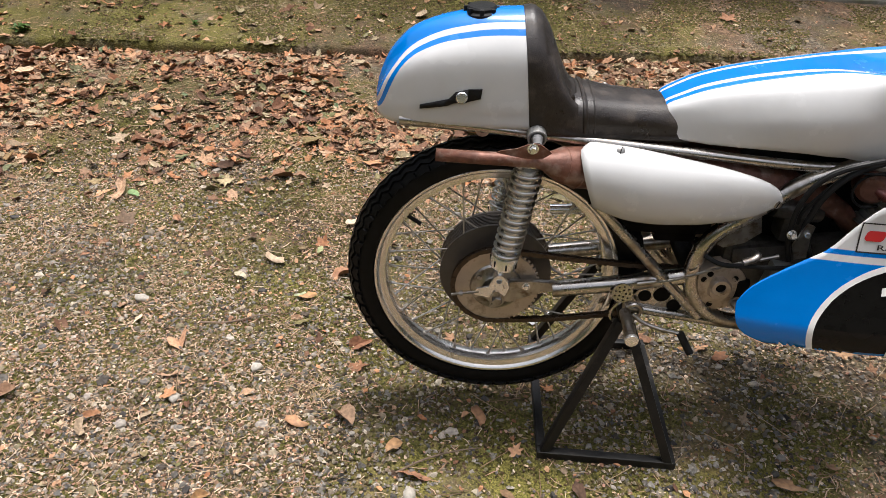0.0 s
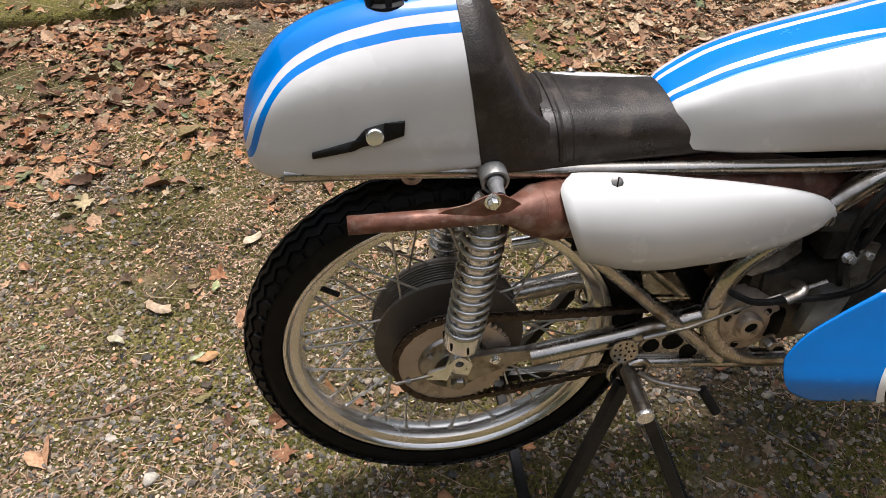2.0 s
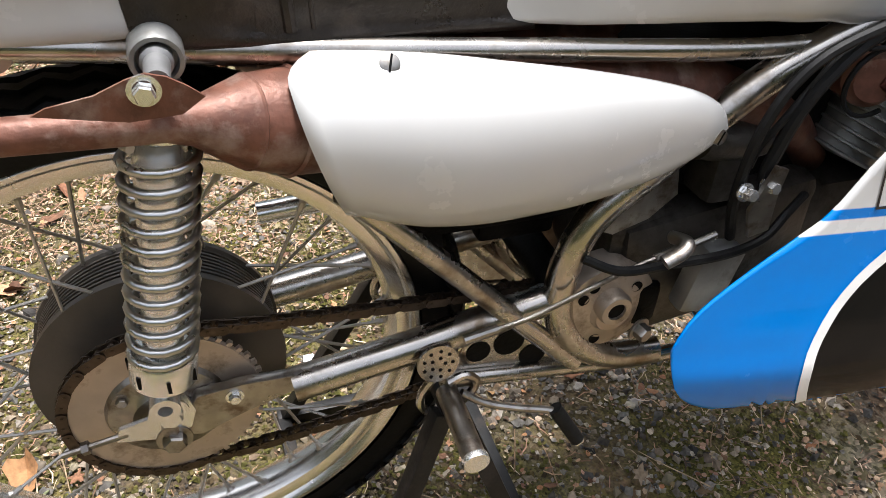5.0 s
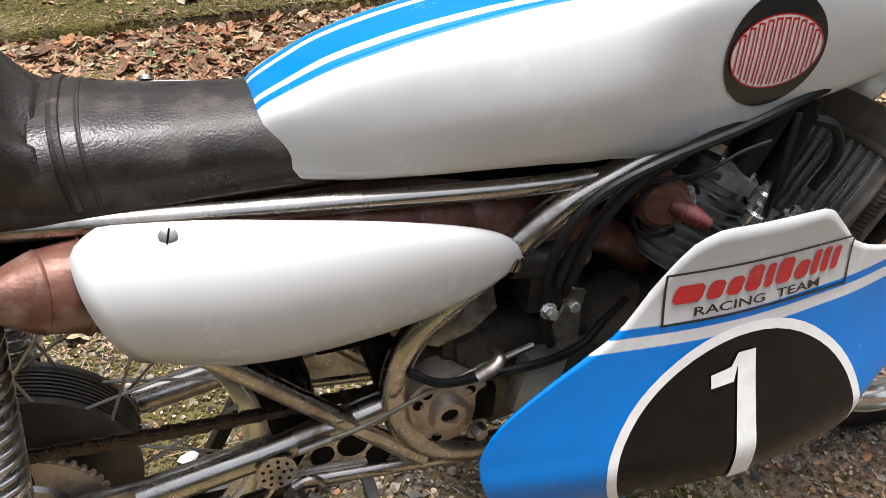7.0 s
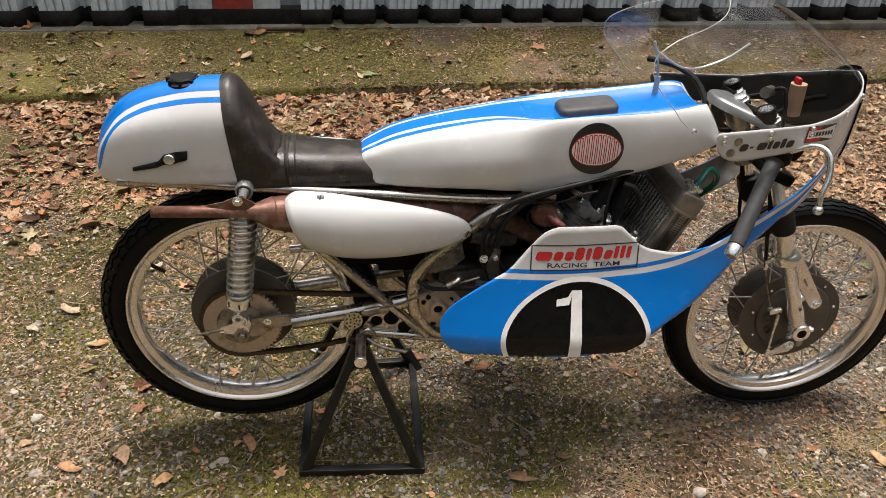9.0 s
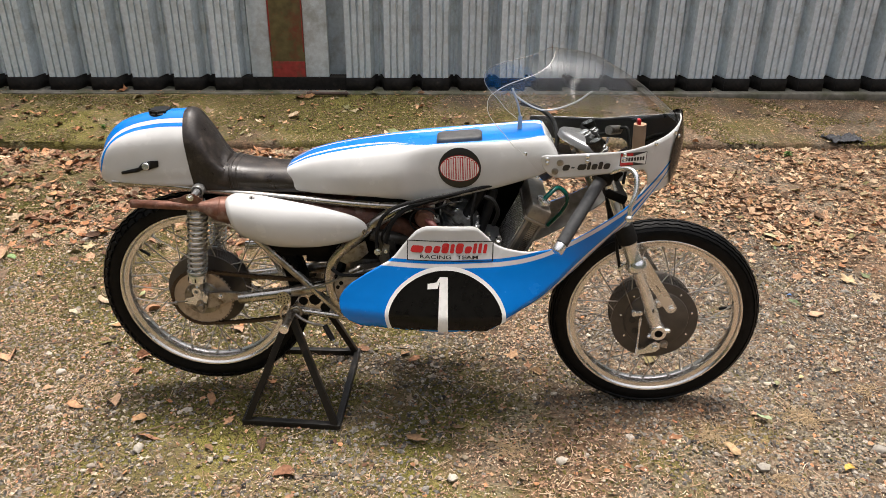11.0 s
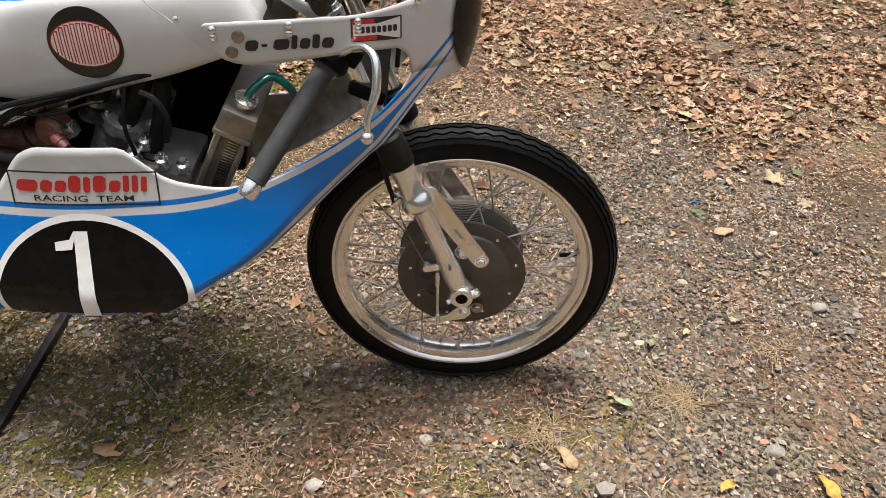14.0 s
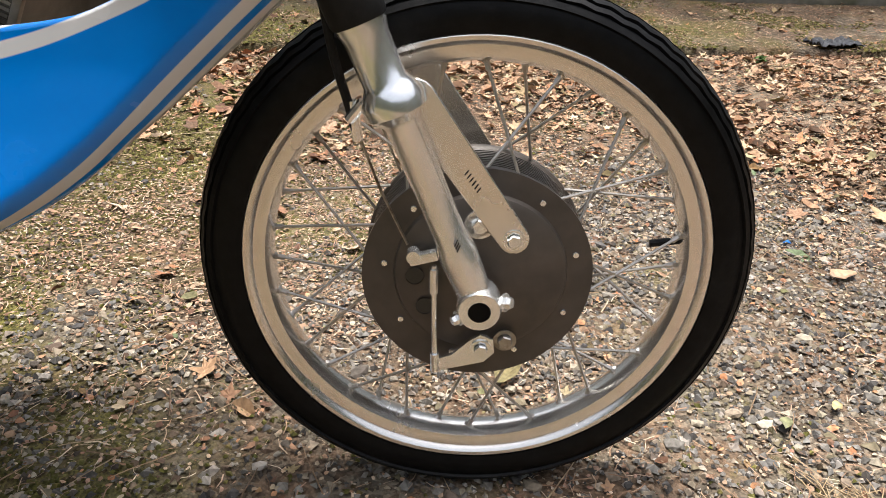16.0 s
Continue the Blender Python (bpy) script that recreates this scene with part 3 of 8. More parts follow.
# ---- tank
def half_sections(stations, nu, nv, flat=False):
    """A closed skin over half sections given as control points (y, z) from the top middle to the bottom middle."""
    k = len(stations[0][1])
    xs = [s[0] for s in stations]
    f = [[spline([(s[0], s[1][j][c]) for s in stations]) for c in (0, 1)] for j in range(k)]
    rows, uvs = [], []
    for i in range(nu + 1):
        x = xs[0] + (xs[-1] - xs[0]) * i / nu
        ctl = [V(f[j][0](x), f[j][1](x), 0) for j in range(k)]
        ext = [V(-ctl[1].x, ctl[1].y, 0)] + ctl + [V(-ctl[-2].x, ctl[-2].y, 0)]
        p = []
        for j in range(nv + 1):
            t = j / nv * (k - 1)
            q = min(int(t), k - 2)
            r = t - q
            a, b, c, d = ext[q:q + 4]
            p.append((0.5 * (2 * b + (c - a) * r + (2 * a - 5 * b + 4 * c - d) * r * r + (3 * b - a - 3 * c + d) * r ** 3), t))
        half = [(max(0, w.x), w.y, t) for w, t in p]
        loop = [(-y, z, t) for y, z, t in half] + [(y, z, t) for y, z, t in half[::-1]][1:-1]
        rows.append([V(x, y, z) for y, z, t in loop])
        uvs.append([(x, (k - 1 - t)) for y, z, t in loop])
    return rows, uvs


def body(stations, nu, nv):
    rows, uvs = half_sections(stations, nu, nv)
    bm = B()
    vs = sheet(bm, rows, uvs, close=True)
    for r, u in ((vs[0], uvs[0]), (vs[-1], uvs[-1])):
        f = bm.faces.new(r)
        lay = bm.loops.layers.uv["paint"]
        for lp, q in zip(f.loops, u):
            lp[lay].uv = q
    return bm


def tank_section(yr, zr, zc, ys, zs, yb, zb):
    """Half section: sunk or crowned middle zc, rim (yr, zr), widest point (ys, zs), foot (yb, zb)."""
    return [(0, zc), (yr * 0.5, zc + 0.15 * (zr - zc)), (yr * 0.86, zr - 0.25 * (zr - zc)), (yr, zr), (yr + 0.62 * (ys - yr), zr - 0.25 * (zr - zs)), (ys, zs), (0.5 * (ys + yb) + 0.003, 0.35 * zs + 0.65 * zb), (yb, zb + 0.004), (yb * 0.8, zb), (0, zb)]


TANK_ST = [(x, tank_section(*q)) for x, q in (
    (0.266, (0.032, 0.744, 0.746, 0.055, 0.722, 0.059, 0.691)), (0.280, (0.035, 0.754, 0.756, 0.059, 0.726, 0.062, 0.691)), (0.30, (0.039, 0.766, 0.768, 0.065, 0.731, 0.066, 0.691)),
    (0.33, (0.043, 0.781, 0.784, 0.073, 0.737, 0.072, 0.691)), (0.37, (0.046, 0.794, 0.797, 0.082, 0.744, 0.078, 0.6915)), (0.43, (0.047, 0.807, 0.810, 0.092, 0.751, 0.086, 0.6915)),
    (0.50, (0.048, 0.819, 0.821, 0.101, 0.757, 0.091, 0.690)), (0.54, (0.052, 0.8245, 0.825, 0.104, 0.760, 0.092, 0.687)), (0.57, (0.059, 0.827, 0.825, 0.103, 0.761, 0.090, 0.685)),
    (0.60, (0.068, 0.8285, 0.822, 0.097, 0.762, 0.085, 0.679)), (0.63, (0.0735, 0.831, 0.820, 0.092, 0.764, 0.082, 0.677)), (0.68, (0.0745, 0.8362, 0.820, 0.090, 0.768, 0.080, 0.682)),
    (0.76, (0.0745, 0.8432, 0.825, 0.092, 0.780, 0.083, 0.703)), (0.84, (0.0745, 0.851, 0.832, 0.097, 0.797, 0.090, 0.727)), (0.90, (0.0735, 0.8585, 0.839, 0.102, 0.812, 0.098, 0.750)),
    (0.930, (0.071, 0.8615, 0.843, 0.103, 0.817, 0.100, 0.762)), (0.944, (0.068, 0.8595, 0.846, 0.102, 0.814, 0.099, 0.769)), (0.956, (0.064, 0.8455, 0.838, 0.099, 0.806, 0.097, 0.775)), (0.968, (0.060, 0.828, 0.824, 0.095, 0.798, 0.093, 0.781)), (0.978, (0.054, 0.810, 0.809, 0.089, 0.794, 0.088, 0.785)))]
bm = body(TANK_ST, 110, 50)
for p in bm.verts:
    p.co.x += min(0.03, max(-0.012, 0.65 * (0.735 - p.co.z))) * max(0, (0.36 - p.co.x) / 0.094)
tree = BVHTree.FromBMesh(bm)
bands = [[(0.26, a), (0.45, a), (0.63, b), (0.944, b), (0.946 + 0.0004 * i, 9.5), (0.98, 9.5)] for i, (a, b) in enumerate(((7.97, 7.28), (7.41, 6.88), (6.0, 6.0)))]
M_TANK = livery("tank_paint", [(WHITE, None), (BLUE, bands[2]), (WHITE, bands[1]), (BLUE, bands[0])], (0.24, 0.99, 0.0, 9.0))
TANK = part("fuel_tank", bm, M_TANK, BIKE, "white racing fuel tank with a blue top and stripes", 50)


def on_tank(off, side=-1):
    def f(u, v):
        loc, nor, _, _ = tree.ray_cast(V(u, side * 0.5, v), V(0, -side, 0))
        return loc + V(0, side, 0) * off if loc else V(u, side * 0.09, v)
    return f


BADGE_X, BADGE_Z = 0.724, 0.776
for side in (-1, 1):
    part("badge", wrapped([ellipse(BADGE_X, BADGE_Z, 0.055, 0.0535, 48)], on_tank(0.0012, side)), M_BLACKPRINT, TANK, "round black tank badge")
    part("badge_field", wrapped([ellipse(BADGE_X, BADGE_Z, 0.050, 0.034, 48)], on_tank(0.0018, side)), M_WHITEPRINT, TANK, "pale oval field of the badge")
    bars = ring(BADGE_X, BADGE_Z, 0.0505, 0.0345, 0.0014)
    for i in range(10):
        u = BADGE_X - 0.0405 + 0.009 * i
        h = 0.031 * math.sqrt(max(0.05, 1 - ((u - BADGE_X) / 0.05) ** 2))
        for du in (-0.0026, 0.0026):
            bars.append([(u + du - 0.0009, BADGE_Z - h), (u + du + 0.0009, BADGE_Z - h), (u + du + 0.0009, BADGE_Z + h), (u + du - 0.0009, BADGE_Z + h)])
        bars.append([(u - 0.0026, BADGE_Z + h - 0.002), (u + 0.0026, BADGE_Z + h - 0.002), (u + 0.0026, BADGE_Z + h), (u - 0.0026, BADGE_Z + h)])
    part("badge_print", wrapped(bars, on_tank(0.0024, side)), M_RED, TANK, "narrow red bars across the badge")
bm = B()
rows = []
for inset, h in ((0, -0.012), (0, 0.008), (0.0015, 0.0115), (0.004, 0.0138), (0.008, 0.0150), (0.02, 0.0155), (0.036, 0.0157)):
    row = []
    for k in range(32):
        a = 2 * math.pi * (k + 0.5) / 32
        cx, cy = math.copysign(0.060 - 0.017, math.cos(a)), math.copysign(0.037 - 0.017, math.sin(a))
        x, y = cx + 0.017 * math.cos(a), cy + 0.017 * math.sin(a)
        x, y = x * (1 - inset / 0.060), y * (1 - inset / 0.037)
        row.append(V(0.722 + x, y, 0.8265 + h + 0.087 * x))
    rows.append(row)
last = sheet(bm, rows, close=True)[-1]
bm.faces.new(last)
part("chin_pad", bm, M_PAD, TANK, "dark grey padded chin rest")
bm = B()
tube(bm, [(0.884, 0.05, 0.838), (0.884, 0.05, 0.878)], 0.006, 12)
tube(bm, [(0.884, 0.05, 0.872), (0.876, 0.045, 0.910), (0.862, 0.04, 0.943), (0.860, 0.04, 0.953), (0.874, 0.04, 0.930), (0.944, 0.045, 0.895), (1.021, 0.05, 0.913), (1.070, 0.05, 0.947)], 0.0026, 8, 40)
part("breather_tube", bm, M_CLEARTUBE, TANK, "thin clear breather tube")

# ---- tail and seat
def tail_section(zt, yt, ys, zs, yb, zb):
    zt, zs, zb = zt + 0.014, zs + 0.014, zb + 0.014
    return [(0, zt), (yt * 0.5, zt - 0.004), (yt, zt - 0.020), (ys * 0.90, 0.55 * zt + 0.45 * zs), (ys, zs), (ys * 0.985, 0.5 * (zs + zb)), (yb, zb + 0.008), (yb * 0.75, zb), (0, zb)]


bm = body([(-0.246, tail_section(0.728, 0.006, 0.012, 0.716, 0.012, 0.704)), (-0.243, tail_section(0.745, 0.012, 0.030, 0.718, 0.028, 0.696)),
           (-0.236, tail_section(0.768, 0.020, 0.044, 0.722, 0.040, 0.690)), (-0.225, tail_section(0.793, 0.026, 0.054, 0.728, 0.050, 0.687)),
           (-0.21, tail_section(0.815, 0.030, 0.062, 0.734, 0.057, 0.685)), (-0.187, tail_section(0.838, 0.034, 0.069, 0.740, 0.063, 0.684)), (-0.15, tail_section(0.857, 0.038, 0.075, 0.745, 0.069, 0.685)),
           (-0.10, tail_section(0.871, 0.041, 0.079, 0.745, 0.074, 0.686)), (-0.05, tail_section(0.879, 0.043, 0.082, 0.745, 0.078, 0.687)),
           (0.012, tail_section(0.883, 0.044, 0.083, 0.745, 0.080, 0.690))], 48, 40)


def slant(bm, lo, hi, k=0.12):
    """Leans the joint between tail and seat back: full at x = 0.0125, fading to lo and hi."""
    for p in bm.verts:
        w = (p.co.x - lo) / (0.0125 - lo) if p.co.x < 0.0125 else (hi - p.co.x) / (hi - 0.0125)
        p.co.x += k * (0.82 - p.co.z) * min(1, max(0, w))


slant(bm, -0.16, 0.2)
tail_tree = BVHTree.FromBMesh(bm)
M_TAIL = livery("tail_paint", [(WHITE, None), (BLUE, [(-0.25, 2.6), (-0.235, 3.6), (-0.215, 4.6), (-0.19, 5.2), (-0.15, 5.5), (-0.08, 5.62), (0.02, 5.62)]),
                               (WHITE, [(-0.25, 3.2), (-0.235, 4.2), (-0.215, 5.0), (-0.19, 5.5), (-0.15, 5.77), (-0.08, 5.87), (0.02, 5.87)]),
                               (BLUE, [(-0.25, 3.8), (-0.235, 4.7), (-0.215, 5.4), (-0.19, 5.85), (-0.15, 6.1), (-0.08, 6.2), (0.02, 6.2)])], (-0.25, 0.02, 0.0, 8.0))
TAIL = part("tail_hump", bm, M_TAIL, BIKE, "white and blue rounded tail hump", 50)
bm = B()
lathe(bm, [(0.031, 0), (0.031, 0.005), (0.026, 0.008), (0.026, 0.013), (0.023, 0.016), (0, 0.016)], (-0.066, 0, 0.881), (-0.06, 0, 1), 24)
CAP = part("filler_cap", bm, M_RUBBER, TAIL, "black plastic filler cap")
for i in range(8):
    a = math.pi / 4 * i
    bm = B()
    box(bm, (-0.067 + 0.026 * math.cos(a), 0.026 * math.sin(a), 0.8905), (0.009, 0.007, 0.010), Matrix.Rotation(a, 4, 'Z'), 0.002)
    part("cap_lug", bm, M_RUBBER, CAP)


def on_tail(off):
    def f(u, v):
        loc, nor, _, _ = tail_tree.ray_cast(V(u, -0.5, v), V(0, 1, 0))
        return loc + V(0, -1, 0) * off if loc else V(u, -0.08, v)
    return f


strap = [(u, v + 0.014) for u, v in [(-0.165, 0.724), (-0.118, 0.733), (-0.108, 0.738), (-0.085, 0.742), (-0.062, 0.749), (-0.060, 0.766), (-0.082, 0.764), (-0.104, 0.758), (-0.116, 0.745), (-0.165, 0.731)]]
ob = part("latch_strap", wrapped([strap], on_tail(0.0035)), M_RUBBER, TAIL, "black rubber latch strap")
thicken(ob, 0.003)
bm = B()
c = on_tail(0.004)(-0.094, 0.764)
lathe(bm, [(0.010, -0.001), (0.010, 0.004), (0.0085, 0.0055), (0, 0.006)], c, (0, -1, 0.2), 20)
part("latch_button", bm, M_ALLOY, TAIL, "round metal latch button")

bm = body([(0.0125, tail_section(0.884, 0.046, 0.0845, 0.745, 0.081, 0.683)), (0.025, tail_section(0.886, 0.046, 0.085, 0.745, 0.082, 0.682)), (0.04, tail_section(0.878, 0.044, 0.084, 0.742, 0.082, 0.681)),
           (0.052, tail_section(0.858, 0.042, 0.083, 0.738, 0.082, 0.680)), (0.064, tail_section(0.828, 0.042, 0.082, 0.732, 0.081, 0.679)), (0.076, tail_section(0.796, 0.044, 0.080, 0.725, 0.080, 0.678)),
           (0.09, tail_section(0.770, 0.046, 0.078, 0.720, 0.079, 0.677)), (0.105, tail_section(0.757, 0.048, 0.076, 0.715, 0.077, 0.676))], 26, 36)
slant(bm, -0.1, 0.115)
part("seat_back", bm, M_LEATHER, BIKE, "worn black vinyl seat back pad", 60)
def seat_section(zt, yt, ys, zs, yb, zb):
    zt, zs, zb = zt + 0.015, zs + 0.015, zb + 0.015
    return [(0, zt), (ys * 0.42, zt - 0.0015), (ys * 0.72, zt - 0.007), (ys * 0.92, zt - 0.019), (ys, zs), (ys * 0.99, 0.5 * (zs + zb)), (yb, zb + 0.008), (yb * 0.75, zb), (0, zb)]


bm = body([(0.101, seat_section(0.749, 0.040, 0.077, 0.712, 0.077, 0.674)), (0.12, seat_section(0.749, 0.039, 0.075, 0.712, 0.075, 0.673)), (0.16, seat_section(0.744, 0.037, 0.071, 0.710, 0.072, 0.672)),
           (0.20, seat_section(0.740, 0.035, 0.066, 0.708, 0.067, 0.671)), (0.24, seat_section(0.738, 0.033, 0.063, 0.706, 0.064, 0.670)), (0.27, seat_section(0.737, 0.031, 0.060, 0.705, 0.062, 0.669)), (0.286, seat_section(0.733, 0.030, 0.057, 0.702, 0.060, 0.668))], 26, 36)
for p in bm.verts:
    p.co.x += max(0, (p.co.x - 0.20) / 0.086) * 0.50 * (0.738 - p.co.z)
seat_tree = BVHTree.FromBMesh(bm)
part("seat", bm, M_LEATHER, BIKE, "worn black vinyl racing seat", 60)
def hoop(tree, x0, lean, r, sink=0.0):
    """A cord over the seat from edge to edge, in a plane that leans forward as it goes down."""
    pts = []
    for i in range(33):
        a = radians(-8 + 196 * i / 32)
        way = V(0, math.cos(a), math.sin(a))
        x = x0
        for _ in range(3):
            loc = tree.ray_cast(V(x, 0, 0.715) + way * 0.3, -way)[0] or V(x, 0.05 * math.cos(a), 0.715)
            x = x0 + lean * (0.765 - loc.z)
        pts.append(loc - way * sink)
    bm = B()
    tube(bm, pts, r, 8)
    return bm


part("seat_seam", hoop(seat_tree, 0.117, 0.10, 0.0050, 0.0015), M_LEATHER, BIKE, "thick rolled crease between seat and back")
part("seat_seam", hoop(seat_tree, 0.133, 0.10, 0.0022, 0.0008), M_LEATHER, BIKE, "stitched seam across the seat")
part("seat_piping", hoop(seat_tree, 0.266, 0.48, 0.0030, 0.0008), M_PIPING, BIKE, "grey worn piping along the seat's front edge")
# ---------------------------------------------------------------- wheels
FRONT, REAR = V(1.298, 0, 0.302), V(-0.006, 0, 0.358)


def tyre_mesh(radius, width, rim, blocks):
    """A narrow racing tyre: round section, rib grooves and a zigzag tread."""
    bm = B()
    prof = []
    h = radius - rim + 0.006
    for i in range(15):
        a = radians(-118 + 236 * i / 14)
        prof.append((rim - 0.006 + h * (0.46 + 0.54 * math.cos(a)) if abs(math.degrees(a)) < 119 else rim, 0.5 * width * math.sin(a)))
    lathe(bm, prof, (0, 0, 0), (0, 1, 0), 96)
    return bm


def tread_mesh(radius, width, count, front):
    """Raised tread: zigzag ribs over the crown; straight ribs (front) or toothed blocks (rear) on the shoulders."""
    bm = B()
    h = radius - 0.2385 + 0.006

    def at(ang, ph, lift):
        r = 0.2385 - 0.006 + h * (0.46 + 0.54 * math.cos(ph)) + lift * math.cos(ph)
        return V(r * math.sin(ang), 0.5 * width * math.sin(ph) + lift * math.sin(ph), r * math.cos(ang))
    n = count * 4
    wave = (1, 0, -1, 0)
    if front:
        lanes = [(-1.12, -0.90, 0.0), (-0.82, -0.62, 0.03), (-0.51, -0.23, 0.06), (-0.13, 0.13, 0.07), (0.23, 0.51, 0.06), (0.62, 0.82, 0.03), (0.90, 1.12, 0.0)]
        lift = 0.0030
    else:
        lanes = [(-0.76, -0.54, 0.10), (-0.35, -0.13, 0.10), (0.06, 0.28, 0.10), (0.47, 0.69, 0.10)]
        lift = 0.0046
    for lo, hi, zig in lanes:
        rows = []
        for i in range(n + 1):
            z, ang = zig * wave[i % 4], 2 * math.pi * i / n
            rows.append([at(ang, lo + z, -0.001), at(ang, lo + z + 0.02, lift), at(ang, hi + z - 0.02, lift), at(ang, hi + z, -0.001)])
        sheet(bm, rows)
    if not front:
        for s_ in (-1, 1):
            for i in range(count):
                a0 = 2 * math.pi * (i - 0.40) / count
                a1, am = a0 + 2 * math.pi * 0.80 / count, a0 + 2 * math.pi * 0.40 / count
                lo, hi = (0.86, 1.30)
                p = [(a0, lo + 0.07), (am, lo - 0.09), (a1, lo + 0.07), (a1, hi - 0.07), (am, hi - 0.16), (a0, hi - 0.07)]
                top = [bm.verts.new(at(am + 0.90 * (a - am), s_ * ph, lift)) for a, ph in p]
                low = [bm.verts.new(at(a, s_ * ph, -0.001)) for a, ph in p]
                bm.faces.new(top)
                for k in range(6):
                    bm.faces.new((top[k], top[(k + 1) % 6], low[(k + 1) % 6], low[k]))
    return bm


def rim_mesh():
    bm = B()
    prof = [(0.2445, -0.0245), (0.2445, -0.0275), (0.2425, -0.0290), (0.2385, -0.0285), (0.2355, -0.0260), (0.2335, -0.0225), (0.2270, -0.0215), (0.2215, -0.0195), (0.2190, -0.015), (0.2160, -0.008), (0.2150, 0)]
    prof = prof + [(r, -h) for r, h in prof[-2::-1]]
    prof += [(0.236, 0.020), (0.232, 0.012), (0.230, 0), (0.232, -0.012), (0.236, -0.020)]
    lathe(bm, prof, (0, 0, 0), (0, 1, 0), 96, closed=True)
    return bm


def wheel(name, centre, tyre_r, tyre_w, label, hub_r, hub_y0, hub_y1, valve_angle, count):
    w = part(name, rim_mesh(), M_RIM, BIKE, label, 30)
    grow = 1.034 if name.startswith("front") else 1.018
    w.location, w.scale = centre, (grow, 1, grow)
    t = part("tyre", tyre_mesh(tyre_r - 0.003, tyre_w, 0.2385, count), M_TYRE, w, "black narrow treaded tyre", 40)
    part("tread", tread_mesh(tyre_r - 0.003, tyre_w, count, name.startswith("front")), M_TYRE, w, "raised zigzag tread ribs", 30)
    # drum with cooling fins and spoke flanges
    bm = B()
    prof = [(0.02, hub_y0), (hub_r - 0.02, hub_y0), (hub_r - 0.012, hub_y0 + 0.002), (hub_r, hub_y0 + 0.003), (hub_r, hub_y0 + 0.010)]
    y = hub_y0 + 0.010
    while y < hub_y1 - 0.012:
        prof += [(hub_r - 0.010, y), (hub_r - 0.010, y + 0.003), (hub_r - 0.003, y + 0.003), (hub_r - 0.003, y + 0.0055)]
        y += 0.0055
    prof += [(hub_r, hub_y1 - 0.006), (hub_r, hub_y1), (0.02, hub_y1)]
    lathe(bm, prof, (0, 0, 0), (0, 1, 0), 64, closed=True)
    hub = part("hub", bm, M_DRUM, w, "dark magnesium drum hub with cooling fins", 25)
    # spokes and nipples, crossed in pairs
    for i in range(36):
        side = hub_y0 + 0.006 if i % 2 else hub_y1 - 0.004
        base = 2 * math.pi * i / 36
        lean = (0.62 if (i // 2) % 2 else -0.62)
        a = V((hub_r - 0.006) * math.cos(base + lean * 0.55), side, (hub_r - 0.006) * math.sin(base + lean * 0.55))
        b = V(0.2175 * math.cos(base), 0.004 * (-1 if i % 2 else 1), 0.2175 * math.sin(base))
        bm = B()
        tube(bm, [a, b], 0.0017, 6)
        d = (a - b).normalized()
        tube(bm, [b - d * 0.002, b + d * 0.012], 0.0030, 6)
        lathe(bm, [(0, -0.003), (0.0055, -0.002), (0.0055, 0.0005), (0.003, 0.004)], b, d, 8)
        part("spoke", bm, M_SPOKE, w)
    bm = B()
    a = radians(valve_angle)
    d = V(math.cos(a), 0, math.sin(a))
    tube(bm, [d * 0.217, d * 0.185], 0.0042, 10)
    part("valve", bm, M_RUBBER, w, "black tyre valve")
    return w


wheel("front_wheel", FRONT, 0.293, 0.066, "spoked alloy front wheel", 0.119, -0.040, 0.040, 8, 64)
RW = wheel("rear_wheel", REAR, 0.297, 0.070, "spoked alloy rear wheel lifted clear of the ground", 0.112, -0.012, 0.050, 146, 56)
# ---------------------------------------------------------------- the motorcycle: chassis
Y = V(0, 1, 0)


def bolt(name, at, r=0.006, h=0.006, axis=(0, -1, 0), mat=None, parent=None, hexed=True, washer=True, label=""):
    bm = B()
    if washer:
        lathe(bm, [(0, -0.001), (r * 1.5, -0.001), (r * 1.5, 0.001), (r * 1.0, 0.001)], at, axis, 20)
    lathe(bm, [(r, -0.002), (r, h * 0.8), (r * 0.86, h), (0, h)], at, axis, 6 if hexed else 16)
    return part(name, bm, mat or M_STEEL, parent or BIKE, label, 30)


def lower(pts, dy):
    return [(x, y + dy, z) for x, y, z in pts]


